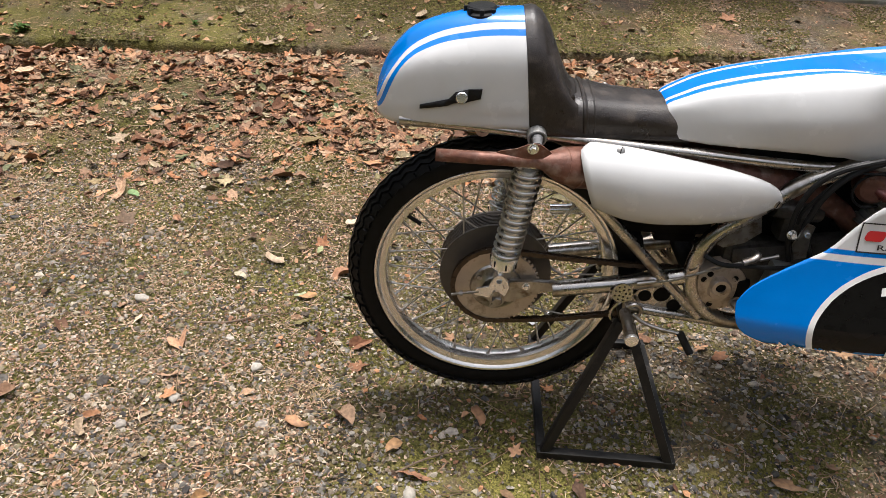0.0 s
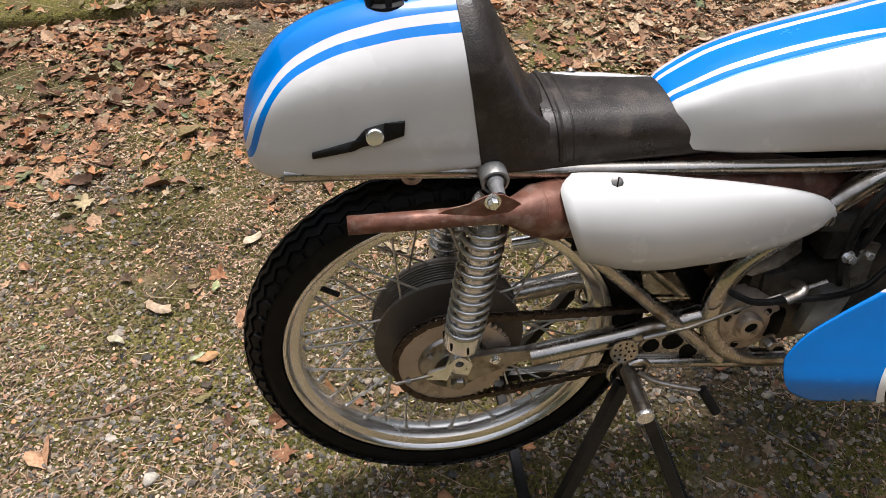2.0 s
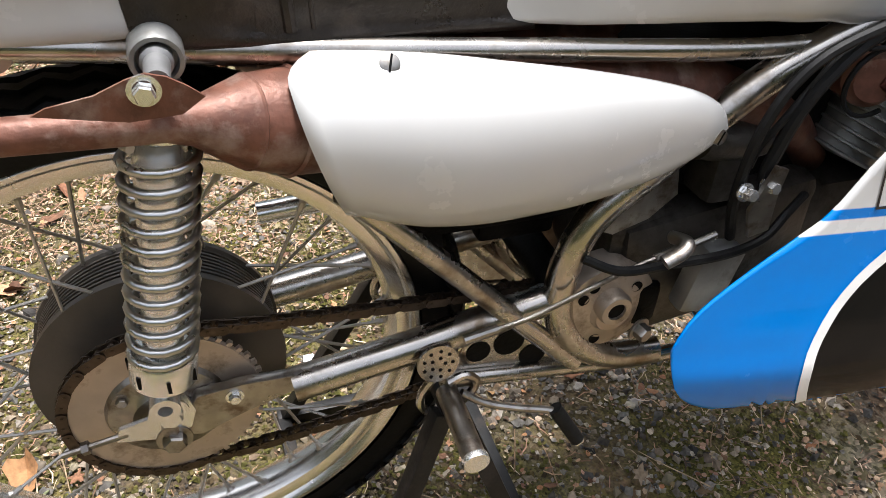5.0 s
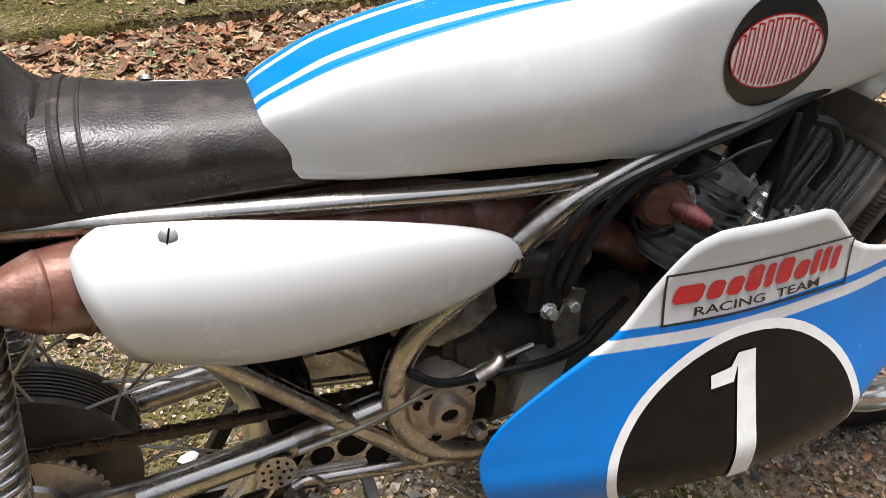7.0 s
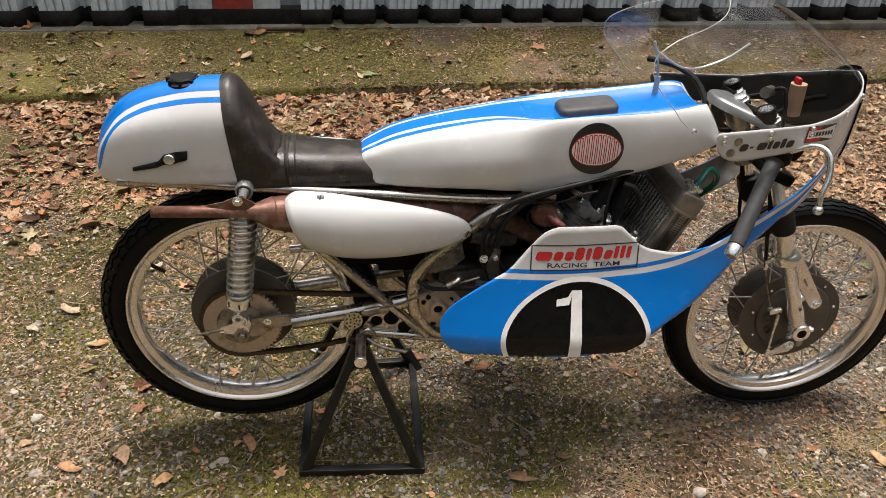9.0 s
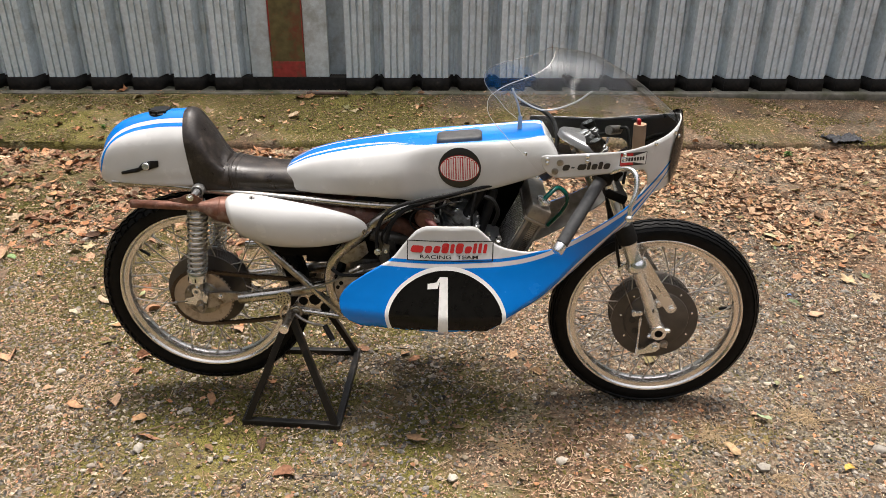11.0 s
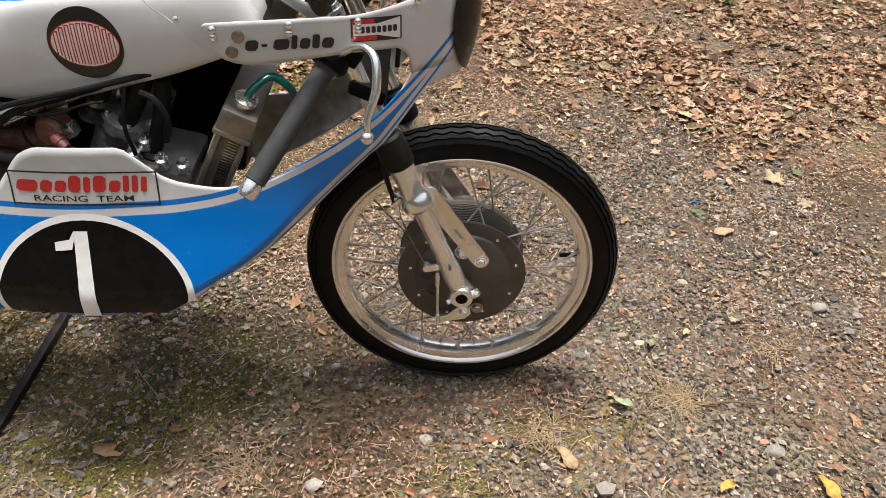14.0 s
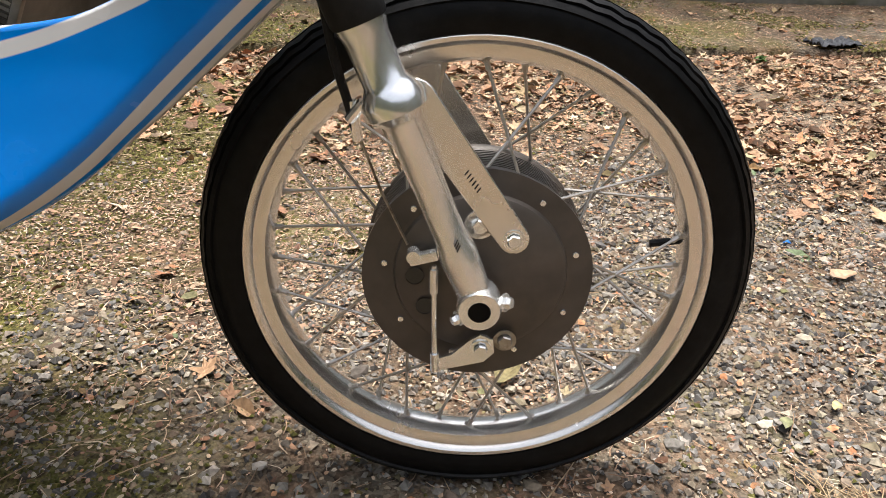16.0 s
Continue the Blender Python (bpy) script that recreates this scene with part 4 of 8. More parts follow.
# rear frame rails, swoop tubes, struts, lower tubes, cross tubes
for side in (-1, 1):
    w = 0.060 * side
    bm = B()
    tube(bm, [(-0.20, w * 0.80, 0.694), (-0.07, w * 0.95, 0.690), (0.10, w, 0.676), (0.30, w * 1.05, 0.661), (0.52, w * 1.08, 0.646), (0.66, w * 0.9, 0.645)], 0.0095, 12, 40)
    RAIL = part("seat_rail", bm, M_NICKEL, BIKE, "nickel-plated seat rail tube")
    bm = B()
    tube(bm, [(-0.205, w * 0.82, 0.682), (0.0, w, 0.676), (0.10, w, 0.663)], 0.006, 8, 12)
    lathe(bm, [(0.006, -0.005), (0.013, -0.005), (0.013, 0.005), (0.006, 0.005)], (-0.055, w * 1.08, 0.683), (0, 1, 0), 16, closed=True)
    part("tail_lug", bm, M_STEEL, BIKE, "dull steel tail bracket with an eye")
    bm = B()
    tube(bm, [(0.80, w * 0.5, 0.70), (0.66, w * 0.95, 0.658), (0.580, w * 1.15, 0.632), (0.520, w * 1.2, 0.605), (0.473, w * 1.2, 0.567), (0.430, w * 1.15, 0.527), (0.391, w * 1.1, 0.490), (0.370, w * 1.1, 0.452), (0.363, w * 1.1, 0.405), (0.372, w * 1.1, 0.355), (0.402, w * 1.1, 0.315), (0.445, w * 1.1, 0.292), (0.50, w * 1.1, 0.285)], 0.0155, 16, 60)
    part("frame_tube", bm, M_NICKEL, BIKE, "curved nickel-plated main frame tube")
    bm = B()
    tube(bm, [(0.155, w, 0.560), (0.217, w * 1.05, 0.499), (0.300, w * 1.05, 0.412), (0.400, w * 1.05, 0.308)], 0.011, 12, 16)
    part("frame_strut", bm, M_NICKEL, BIKE, "nickel-plated diagonal strut")
    bm = B()
    tube(bm, [(0.250, w * 1.05, 0.322), (0.36, w * 1.05, 0.306), (0.50, w * 1.05, 0.287), (0.62, w, 0.285)], 0.0095, 12, 14)
    part("frame_lower_tube", bm, M_NICKEL, BIKE, "nickel-plated lower frame tube")
    # pierced gusset beside the swingarm pivot
    bm = B()
    outline = [(0.262, 0.330), (0.300, 0.395), (0.318, 0.400), (0.395, 0.318), (0.370, 0.306)]
    hole_spots = [(0.329, 0.357, 0.013), (0.358, 0.332, 0.0115), (0.296, 0.352, 0.010)]
    plate(bm, outline, w * 0.98 - 0.0015, w * 0.98 + 0.0015)
    G = part("gusset", bm, M_NICKEL, BIKE, "pierced frame gusset plate")
    # the plate is not cut: dark discs paint the shade of its holes
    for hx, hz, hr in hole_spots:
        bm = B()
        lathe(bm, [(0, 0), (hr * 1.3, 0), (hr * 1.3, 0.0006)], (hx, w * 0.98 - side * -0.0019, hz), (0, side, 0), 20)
        part("gusset_hole", bm, M_DARK, G, "dark disc painting the shade of a lightening hole")
for side in (-1, 1):
    bm = B()
    plate(bm, [(0.385, 0.498), (0.432, 0.530), (0.470, 0.556), (0.478, 0.520), (0.452, 0.496), (0.415, 0.484)], 0.070 * side - 0.0015, 0.070 * side + 0.0015)
    part("inner_plate", bm, M_STEEL, BIKE, "grey steel plate inside the frame's curve")
# ---- swingarm
for side in (-1, 1):
    w = 0.058 * side
    bm = B()
    tube(bm, [(0.105, w, 0.365), (0.23, w, 0.385), (0.375, w * 0.95, 0.412)], 0.0168, 18)
    ARM = part("swingarm_leg", bm, M_NICKEL, BIKE, "nickel-plated tubular swingarm leg")
    bm = B()
    plate(bm, [(-0.012, 0.338), (0.020, 0.330), (0.062, 0.352), (0.120, 0.366), (0.125, 0.383), (0.06, 0.384), (0.02, 0.382)], w - 0.0055, w + 0.0055)
    bmesh.ops.bevel(bm, geom=list(bm.edges), offset=0.002, segments=1, affect='EDGES')
    part("axle_slot_plate", bm, M_STEEL, ARM, "flat steel axle end plate")
    bm = B()
    plate(bm, [(-0.050, 0.352), (-0.046, 0.366), (-0.022, 0.372), (-0.014, 0.396), (0.012, 0.394), (0.018, 0.372), (0.012, 0.352), (-0.02, 0.346)], w * 1.18 - 0.002, w * 1.18 + 0.002)
    part("chain_adjuster", bm, M_ALLOY, ARM, "alloy chain adjuster plate")
    bm = B()
    tube(bm, [(-0.095, w * 1.18, 0.348), (-0.04, w * 1.18, 0.358)], 0.0028, 8)
    lathe(bm, [(0.006, 0), (0.006, 0.006), (0, 0.006)], (-0.078, w * 1.18, 0.351), (1, 0, 0.18), 6)
    part("adjuster_screw", bm, M_STEEL, ARM, "threaded adjuster screw")
    bolt("axle_nut", (-0.004, w * 1.22, 0.342), 0.0105, 0.010, (0, side, 0), M_STEEL, ARM)
    bolt("shock_bolt", (-0.002, w * 1.32, 0.382), 0.0105, 0.010, (0, side, 0), M_ALLOY, ARM)
    bolt("pinch_bolt", (0.052, w * 1.10, 0.372), 0.0055, 0.006, (0, side, 0), M_ALLOY, ARM)
bm = B()
tube(bm, [(0.375, -0.06, 0.412), (0.375, 0.06, 0.412)], 0.02, 18)
part("swingarm_pivot", bm, M_DARK, BIKE, "dark swingarm pivot tube")

# ---- shock absorbers
M_BUSH = material("grey_bush", (0.20, 0.20, 0.20), 0.45, metal=0.3, vary=0.2, scale=60)
for side in (-1, 1):
    top, low = V(0.038, 0.100 * side, 0.701), V(-0.004, 0.090 * side, 0.403)
    ax = (low - top).normalized()
    bm = B()
    tube(bm, [top, low], 0.0065, 12)
    lathe(bm, [(0.010, 0.02), (0.020, 0.022), (0.0235, 0.03), (0.0235, 0.044), (0.018, 0.050), (0.016, 0.10), (0.0155, 0.24), (0.0245, 0.242), (0.0265, 0.246), (0.0265, 0.268), (0.020, 0.274), (0.011, 0.278)], top, ax, 24)
    SH = part("shock_absorber", bm, M_ALLOY, BIKE, "grey shock absorber body", 40)
    u, v = frame_of(ax)
    bm = B()
    turns, pts = 12.2, []
    for i in range(int(turns * 16) + 1):
        a = 2 * math.pi * i / 16
        h = 0.050 + 0.192 * i / (turns * 16)
        pts.append(top + ax * h + 0.0245 * (math.cos(a) * u + math.sin(a) * v))
    tube(bm, pts, 0.0035, 7)
    part("coil_spring", bm, M_ZINC, SH, "zinc-plated coil spring", 60)
    bm = B()
    lathe(bm, [(0, -0.020), (0.0155, -0.020), (0.0168, -0.017), (0.0168, 0.008), (0.0158, 0.0105), (0.0132, 0.011), (0.0124, 0.0090), (0.0124, 0.0040), (0, 0.0040)], top + V(0, -0.008 * side, 0.002), (0, side, -0.06), 28)
    part("shock_eye", bm, M_CAST, SH, "pale grey shock eye", 30)
    bm = B()
    lathe(bm, [(0.0100, 0.0), (0.0100, 0.008), (0.0080, 0.010), (0.0075, 0.034), (0, 0.034)], top + V(0, -0.003 * side, 0.002), (-0.03, side, -0.03), 22)
    part("eye_bush", bm, M_BUSH, SH, "dull grey bush and spacer", 30)
    bm = B()
    lathe(bm, [(0.0145, 0.012), (0.0145, 0.019), (0.0115, 0.021), (0.0115, 0.040), (0, 0.040)], top, ax, 22)
    part("shock_neck", bm, M_STEEL, SH, "grey steel neck under the eye")
    bm = B()
    lathe(bm, [(0.006, -0.012), (0.0125, -0.012), (0.0125, 0.012), (0.006, 0.012)], low, (0, 1, 0), 18, closed=True)
    part("lower_eye", bm, M_ALLOY, SH, "lower shock eye")
    # dark blocks on the collar paint the shade of its preload notches
    for k in range(7):
        bm = B()
        a = 2 * math.pi * k / 7
        c = top + ax * 0.257 + 0.0262 * (math.cos(a) * u + math.sin(a) * v)
        box(bm, c, (0.003, 0.003, 0.012))
        part("preload_notch", bm, M_DARK, SH)

# ---- exhaust: two expansion chambers with white heat shields
shield_top = spline([(0.11, 0.690), (0.122, 0.6935), (0.14, 0.695), (0.16, 0.694), (0.22, 0.688), (0.27, 0.680), (0.33, 0.670), (0.38, 0.660), (0.42, 0.650), (0.45, 0.6395), (0.468, 0.629), (0.478, 0.618), (0.4825, 0.607)])
shield_foot = spline([(0.11, 0.575), (0.15, 0.572), (0.18, 0.561), (0.22, 0.550), (0.27, 0.546), (0.33, 0.548), (0.38, 0.555), (0.42, 0.565), (0.45, 0.577), (0.468, 0.588), (0.478, 0.597), (0.4825, 0.605)])
shield_seat = spline([(0.11, 0.084), (0.22, 0.090), (0.33, 0.096), (0.42, 0.100), (0.49, 0.1015)])
shield_bulge = spline([(0.11, 0.052), (0.16, 0.054), (0.22, 0.052), (0.27, 0.046), (0.33, 0.036), (0.38, 0.026), (0.42, 0.018), (0.46, 0.011), (0.4825, 0.003)])
for side in (-1, 1):
    w = side
    bm = B()
    tube(bm, [(-0.134, 0.118 * w, 0.673), (-0.05, 0.118 * w, 0.671), (0.035, 0.115 * w, 0.668), (0.052, 0.111 * w, 0.665), (0.082, 0.100 * w, 0.656), (0.115, 0.088 * w, 0.647), (0.16, 0.076 * w, 0.640), (0.25, 0.060 * w, 0.637), (0.34, 0.046 * w, 0.632), (0.42, 0.042 * w, 0.622), (0.50, 0.036 * w, 0.606), (0.57, 0.032 * w, 0.586), (0.63, 0.03 * w, 0.553), (0.67, 0.03 * w, 0.51)],
         [0.0112, 0.0115, 0.0120, 0.0150, 0.031, 0.0375, 0.039, 0.040, 0.040, 0.038, 0.034, 0.028, 0.022, 0.02], 24, caps=False)
    EX = part("exhaust", bm, M_RUST, BIKE, "browned steel expansion chamber exhaust", 45)
    thicken(EX, 0.0015)
    bm = B()
    plate(bm, [(x - 0.002, z + 0.036) for x, z in ((-0.030, 0.653), (-0.022, 0.657), (0.004, 0.662), (0.022, 0.670), (0.033, 0.673), (0.044, 0.670), (0.054, 0.664), (0.064, 0.656), (0.05, 0.646), (0.02, 0.644))], 0.1325 * w - 0.001, 0.1325 * w + 0.001)
    part("exhaust_bracket", bm, M_RUST, EX, "thin browned steel bracket")
    bolt("exhaust_bolt", (0.029, 0.1335 * w, 0.699), 0.0065, 0.009, (0, side, 0), M_ALLOY, EX)
    for hx in (0.085, 0.112):
        bm = B()
        r = {0.085: 0.0318, 0.112: 0.0382}[hx]
        lathe(bm, [(r - 0.001, -0.002), (r + 0.0008, 0), (r - 0.001, 0.002)], (hx, (0.0989 - 0.363 * (hx - 0.085)) * w, 0.6552 - 0.273 * (hx - 0.085)), (1, -0.36 * w, -0.27), 28)
        part("weld_seam", bm, M_RUST, EX, "raised weld seam")
    # heat shield: a half shell open towards the pipe
    far_out, far_up = (0.011, 0.034) if side > 0 else (0.0, 0.0)
    rows = []
    for i in range(49):
        t = i / 48
        t = 1 - (1 - t) ** 1.6
        row = []
        for j in range(25):
            v = j / 24
            drop = (1 - math.cos(math.pi * v)) / 2
            start = 0.113 + 0.040 * drop ** 1.5 + 0.020 * (1 - min(1, v / 0.16)) ** 2
            x = start + (0.4825 - start) * t
            z = shield_top(x) + (shield_foot(x) - shield_top(x)) * drop
            y = shield_seat(x) + shield_bulge(x) * math.sin(math.pi * v) ** 0.9
            row.append(V(x, w * (y + far_out), z + far_up))
        rows.append(row)
    bm = B()
    sheet(bm, rows)
    SHIELD = part("heat_shield", bm, M_WHITE, BIKE, "white glass-fibre heat shield over the exhaust", 60)
    thicken(SHIELD, 0.0025)
    for sx, sy, sz, lift in ((0.182, 0.1062 + far_out, 0.6905 + far_up, 0.8), (0.4735, 0.1075 + far_out, 0.600 + far_up, 0.1)):
        bm = B()
        axis = V(0, side, lift).normalized()
        at = V(sx, w * sy, sz)
        lathe(bm, [(0, 0.0018), (0.0045, 0.0018), (0.0072, 0.0005), (0.0072, -0.004)], at, axis, 20)
        part("shield_screw", bm, M_STEEL, SHIELD, "slotted steel screw")
        # thin dark rod on the head paints the slot's shade
        bm = B()
        u, v = frame_of(axis)
        tube(bm, [at + axis * 0.0021 - (u + 0.4 * v).normalized() * 0.0062, at + axis * 0.0021 + (u + 0.4 * v).normalized() * 0.0062], 0.0008, 6)
        part("screw_slot", bm, M_DARK, SHIELD, "dark rod painting the shade of the screw's slot")

# ---- rear sprocket, brake plate, chain
SPR = V(-0.006, -0.052, 0.358)
bm = B()
lathe(bm, [(0.018, -0.003), (0.083, -0.003), (0.084, 0), (0.083, 0.003), (0.018, 0.003)], SPR, Y, 72, closed=True)
for i in range(48):
    a = 2 * math.pi * i / 48
    box(bm, SPR + V(0.0845 * math.cos(a), 0, 0.0845 * math.sin(a)), (0.007, 0.0045, 0.0045), Matrix.Rotation(-a, 4, 'Y'))
SPROCKET = part("sprocket", bm, M_SPROCKET, BIKE, "flat alloy rear sprocket with oily brown film", 30)
bm = B()
lathe(bm, [(0, -0.016), (0.030, -0.016), (0.034, -0.012), (0.050, -0.008), (0.053, -0.003)], SPR, Y, 40)
part("sprocket_carrier", bm, M_STEEL, SPROCKET, "turned steel carrier")
for i in range(6):
    a = 2 * math.pi * (i + 0.4) / 6
    bolt("carrier_bolt", SPR + V(0.043 * math.cos(a), -0.009, 0.043 * math.sin(a)), 0.005, 0.005, (0, -1, 0), M_STEEL, SPROCKET)
# chain: two runs and the wrap round the sprocket, of alternating links
FS, FR, RR = V(0.420, -0.046, 0.385), 0.030, 0.0865


def chain_path():
    pts = []
    d = FS - SPR
    a0 = math.atan2(d.z, d.x)
    b = math.acos((RR - FR) / d.length)
    for i in range(41):
        a = a0 + b + (2 * math.pi - 2 * b) * i / 40
        pts.append(SPR + V(RR * math.cos(a), 0, RR * math.sin(a)))
    lo = FS + V(FR * math.cos(a0 - b), 0, FR * math.sin(a0 - b))
    last = pts[-1]
    for i in range(1, 20):
        t = i / 20
        pts.append(last.lerp(lo, t) + V(0, 0, -0.018 * 4 * t * (1 - t)))
    for i in range(17):
        a = a0 - b + 2 * b * i / 16
        pts.append(FS + V(FR * math.cos(a), 0, FR * math.sin(a)))
    pts += [pts[-1].lerp(pts[0], i / 20) + V(0, 0, -0.006 * 4 * (i / 20) * (1 - i / 20)) for i in range(1, 20)]
    return pts


path = chain_path() + chain_path()[:1]
dist = [0.0]
for a, b in zip(path, path[1:]):
    dist.append(dist[-1] + (b - a).length)
LINKS = int(dist[-1] / 0.0127)


def along(s):
    s %= dist[-1]
    i = max(k for k in range(len(dist) - 1) if dist[k] <= s)
    return path[i].lerp(path[i + 1], (s - dist[i]) / max(1e-9, dist[i + 1] - dist[i]))


def link_mesh(outer):
    bm = B()
    y = 0.0050 if outer else 0.0032
    for sgn in (-1, 1):
        o = []
        for i in range(16):
            a = 2 * math.pi * i / 16
            o.append((0.00635 * (1 if math.cos(a) > 0 else -1) + 0.0054 * math.cos(a), (0.0054 if abs(math.cos(a)) > 0.35 else 0.0044) * math.sin(a)))
        plate(bm, o, sgn * y - 0.0006, sgn * y + 0.0006)
    for x in (-0.00635, 0.00635):
        lathe(bm, [(0, -y - 0.0012), (0.0016, -y - 0.0012), (0.0032 if not outer else 0.0016, -y), (0.0032 if not outer else 0.0016, y), (0.0016, y + 0.0012), (0, y + 0.0012)], (x, 0, 0), Y, 8)
    return bm


CH_OUT = part("chain", link_mesh(True), M_CHAIN, BIKE, "oily dark drive chain", 30)
in_mesh = part("chain_link", link_mesh(False), M_CHAIN, CH_OUT, sharp=30)
step = dist[-1] / (2 * (LINKS // 2))
places = []
for i in range(2 * (LINKS // 2)):
    a, b = along(i * step), along((i + 1) * step)
    d = b - a
    places.append(Matrix.Translation((a + b) / 2) @ Matrix.Rotation(-math.atan2(d.z, d.x), 4, 'Y'))
base_m = places[0]
CH_OUT.matrix_basis = base_m
for i, m in enumerate(places[1:], 1):
    local = base_m.inverted() @ m
    if i == 1:
        in_mesh.matrix_basis = local
        continue
    c = (in_mesh if i % 2 else CH_OUT).copy()
    c.name = "chain_link"
    scene.collection.objects.link(c)
    c.parent = CH_OUT
    c.matrix_basis = local
    for k in list(c.keys()):
        del c[k]
# brake plate and rod on the far side of the rear hub, torque arm
bm = B()
lathe(bm, [(0, 0.052), (0.09, 0.052), (0.098, 0.058), (0.05, 0.066), (0.02, 0.070), (0, 0.070)], REAR, Y, 48)
part("rear_brake_plate", bm, M_DRUM, RW, "dark rear brake plate").location = -REAR
bm = B()
tube(bm, [REAR + V(0, -0.085, 0), REAR + V(0, 0.085, 0)], 0.0075, 12)
part("rear_axle", bm, M_STEEL, BIKE, "steel rear axle")
bm = B()
tube(bm, [(0.10, 0.062, 0.470), (0.27, 0.062, 0.482)], 0.011, 14)
part("torque_arm", bm, M_ALLOY, BIKE, "bright alloy rear torque rod")

# ---- footrests, levers
for side in (-1, 1):
    w = side
    bm = B()
    lathe(bm, [(0, 0.0015), (0.0205, 0.0015), (0.0205, -0.0015), (0, -0.0015)], (0.237, 0.082 * w, 0.379), (0, 1, 0.15 * w), 28)
    PLATE = part("footrest_disc", bm, M_NICKEL, BIKE, "round drilled heel plate")
    # small dark discs on the solid plate paint the shade in its drillings
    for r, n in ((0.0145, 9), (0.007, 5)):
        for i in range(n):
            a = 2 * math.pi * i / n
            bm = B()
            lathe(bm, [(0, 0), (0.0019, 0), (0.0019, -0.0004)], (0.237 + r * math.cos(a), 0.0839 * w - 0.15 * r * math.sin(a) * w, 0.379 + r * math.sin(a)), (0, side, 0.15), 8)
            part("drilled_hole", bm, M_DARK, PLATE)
    bm = B()
    tube(bm, [(0.2525, 0.084 * w, 0.330), (0.2515, 0.130 * w, 0.3295), (0.2500, 0.170 * w, 0.329)], 0.0115, 18)
    PEG = part("footrest", bm, M_STEEL, BIKE, "dull steel footrest peg")
    bm = B()
    lathe(bm, [(0, 0.004), (0.0125, 0.003), (0.0135, 0), (0.0135, -0.003), (0.011, -0.003)], (0.2500, 0.1715 * w, 0.329), (-0.02, 1.0 * w, -0.01), 22)
    part("peg_end", bm, M_ALLOY, PEG, "bright peg end cap")
    bm = B()
    tube(bm, [(x, 0.088 * w, z) for x, z in ((0.243, 0.366), (0.232, 0.352), (0.224, 0.336), (0.226, 0.318), (0.240, 0.308), (0.262, 0.312), (0.278, 0.326), (0.281, 0.342), (0.268, 0.352), (0.252, 0.346))], 0.0045, 8, 34)
    part("peg_hanger", bm, M_NICKEL, PEG, "looped plated footrest hanger")
    bm = B()
    tube(bm, [(0.266, 0.090 * w, 0.330), (0.290, 0.098 * w, 0.316), (0.322, 0.110 * w, 0.311), (0.346, 0.122 * w, 0.314), (0.357, 0.128 * w, 0.313)], 0.0042, 10, 20)
    LEVER = part("foot_lever", bm, M_STEEL, BIKE, "thin bent foot lever")
    bm = B()
    tube(bm, [(0.354, 0.126 * w, 0.318), (0.378, 0.142 * w, 0.280)], 0.0078, 14)
    part("lever_rubber", bm, M_RUBBER, LEVER, "black rubber lever sleeve")
    bolt("lever_tip", (0.3785, 0.1425 * w, 0.279), 0.0045, 0.003, (0.5, 0.33 * w, -0.8), M_ALLOY, LEVER, False)

# ---- engine
bm = B()
box(bm, (0.555, 0, 0.395), (0.23, 0.120, 0.150), Matrix.Rotation(radians(-8), 4, 'Y'), 0.02)
box(bm, (0.47, 0, 0.415), (0.10, 0.105, 0.11), None, 0.025)
ENGINE = part("engine", bm, M_ENGINE, BIKE, "grimy cast alloy two-stroke engine", 40)
bm = B()
box(bm, (0.725, 0, 0.405), (0.17, 0.120, 0.140), None, 0.02)
part("crankcase", bm, M_ENGINE, ENGINE, "grimy cast crankcase front")
for side in (-1, 1):
    bm = B()
    lathe(bm, [(0.012, 0.012), (0.020, 0.013), (0.024, 0.008), (0.040, 0.006), (0.052, 0.003), (0.055, -0.004), (0.055, -0.02)], (0.425, 0.060 * side, 0.366), (0, side, 0), 40)
    cover = part("clutch_cover", bm, M_SPROCKET, ENGINE, "round brown oily engine cover")
    bm = B()
    lathe(bm, [(0.010, -0.004), (0.010, 0.010), (0.0165, 0.010), (0.0185, 0.006), (0.0185, -0.004)], (0.421, 0.070 * side, 0.378), (0, side, 0), 28)
    part("cover_bush", bm, M_SPROCKET, ENGINE, "round bush in the cover", 40)
    # dark disc across the bush paints the shade of its bore
    bm = B()
    lathe(bm, [(0, 0.0), (0.0102, 0.0)], (0.421, 0.0775 * side, 0.378), (0, side, 0), 20)
    part("bush_bore", bm, M_DARK, ENGINE, "dark disc painting the shade in the bush's bore")
    bolt("shaft_nut", (0.455, 0.078 * side, 0.345), 0.009, 0.010, (0.2, side, 0), M_STEEL, ENGINE)
    # holes of the cover: dark discs carry their shade, nothing is cut
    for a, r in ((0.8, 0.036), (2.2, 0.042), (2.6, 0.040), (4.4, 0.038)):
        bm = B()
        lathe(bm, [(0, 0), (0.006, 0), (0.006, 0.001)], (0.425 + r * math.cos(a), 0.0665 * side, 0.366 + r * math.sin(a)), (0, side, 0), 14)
        part("cover_hole", bm, M_DARK, ENGINE, "dark disc painting the shade of a hole in the cover")
    # solid dark block in place of the shaded opening
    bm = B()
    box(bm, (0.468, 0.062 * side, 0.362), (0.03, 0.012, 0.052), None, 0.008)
    part("cover_cutaway", bm, M_DARK, ENGINE, "dark block painting the shade of the opening behind the cover")
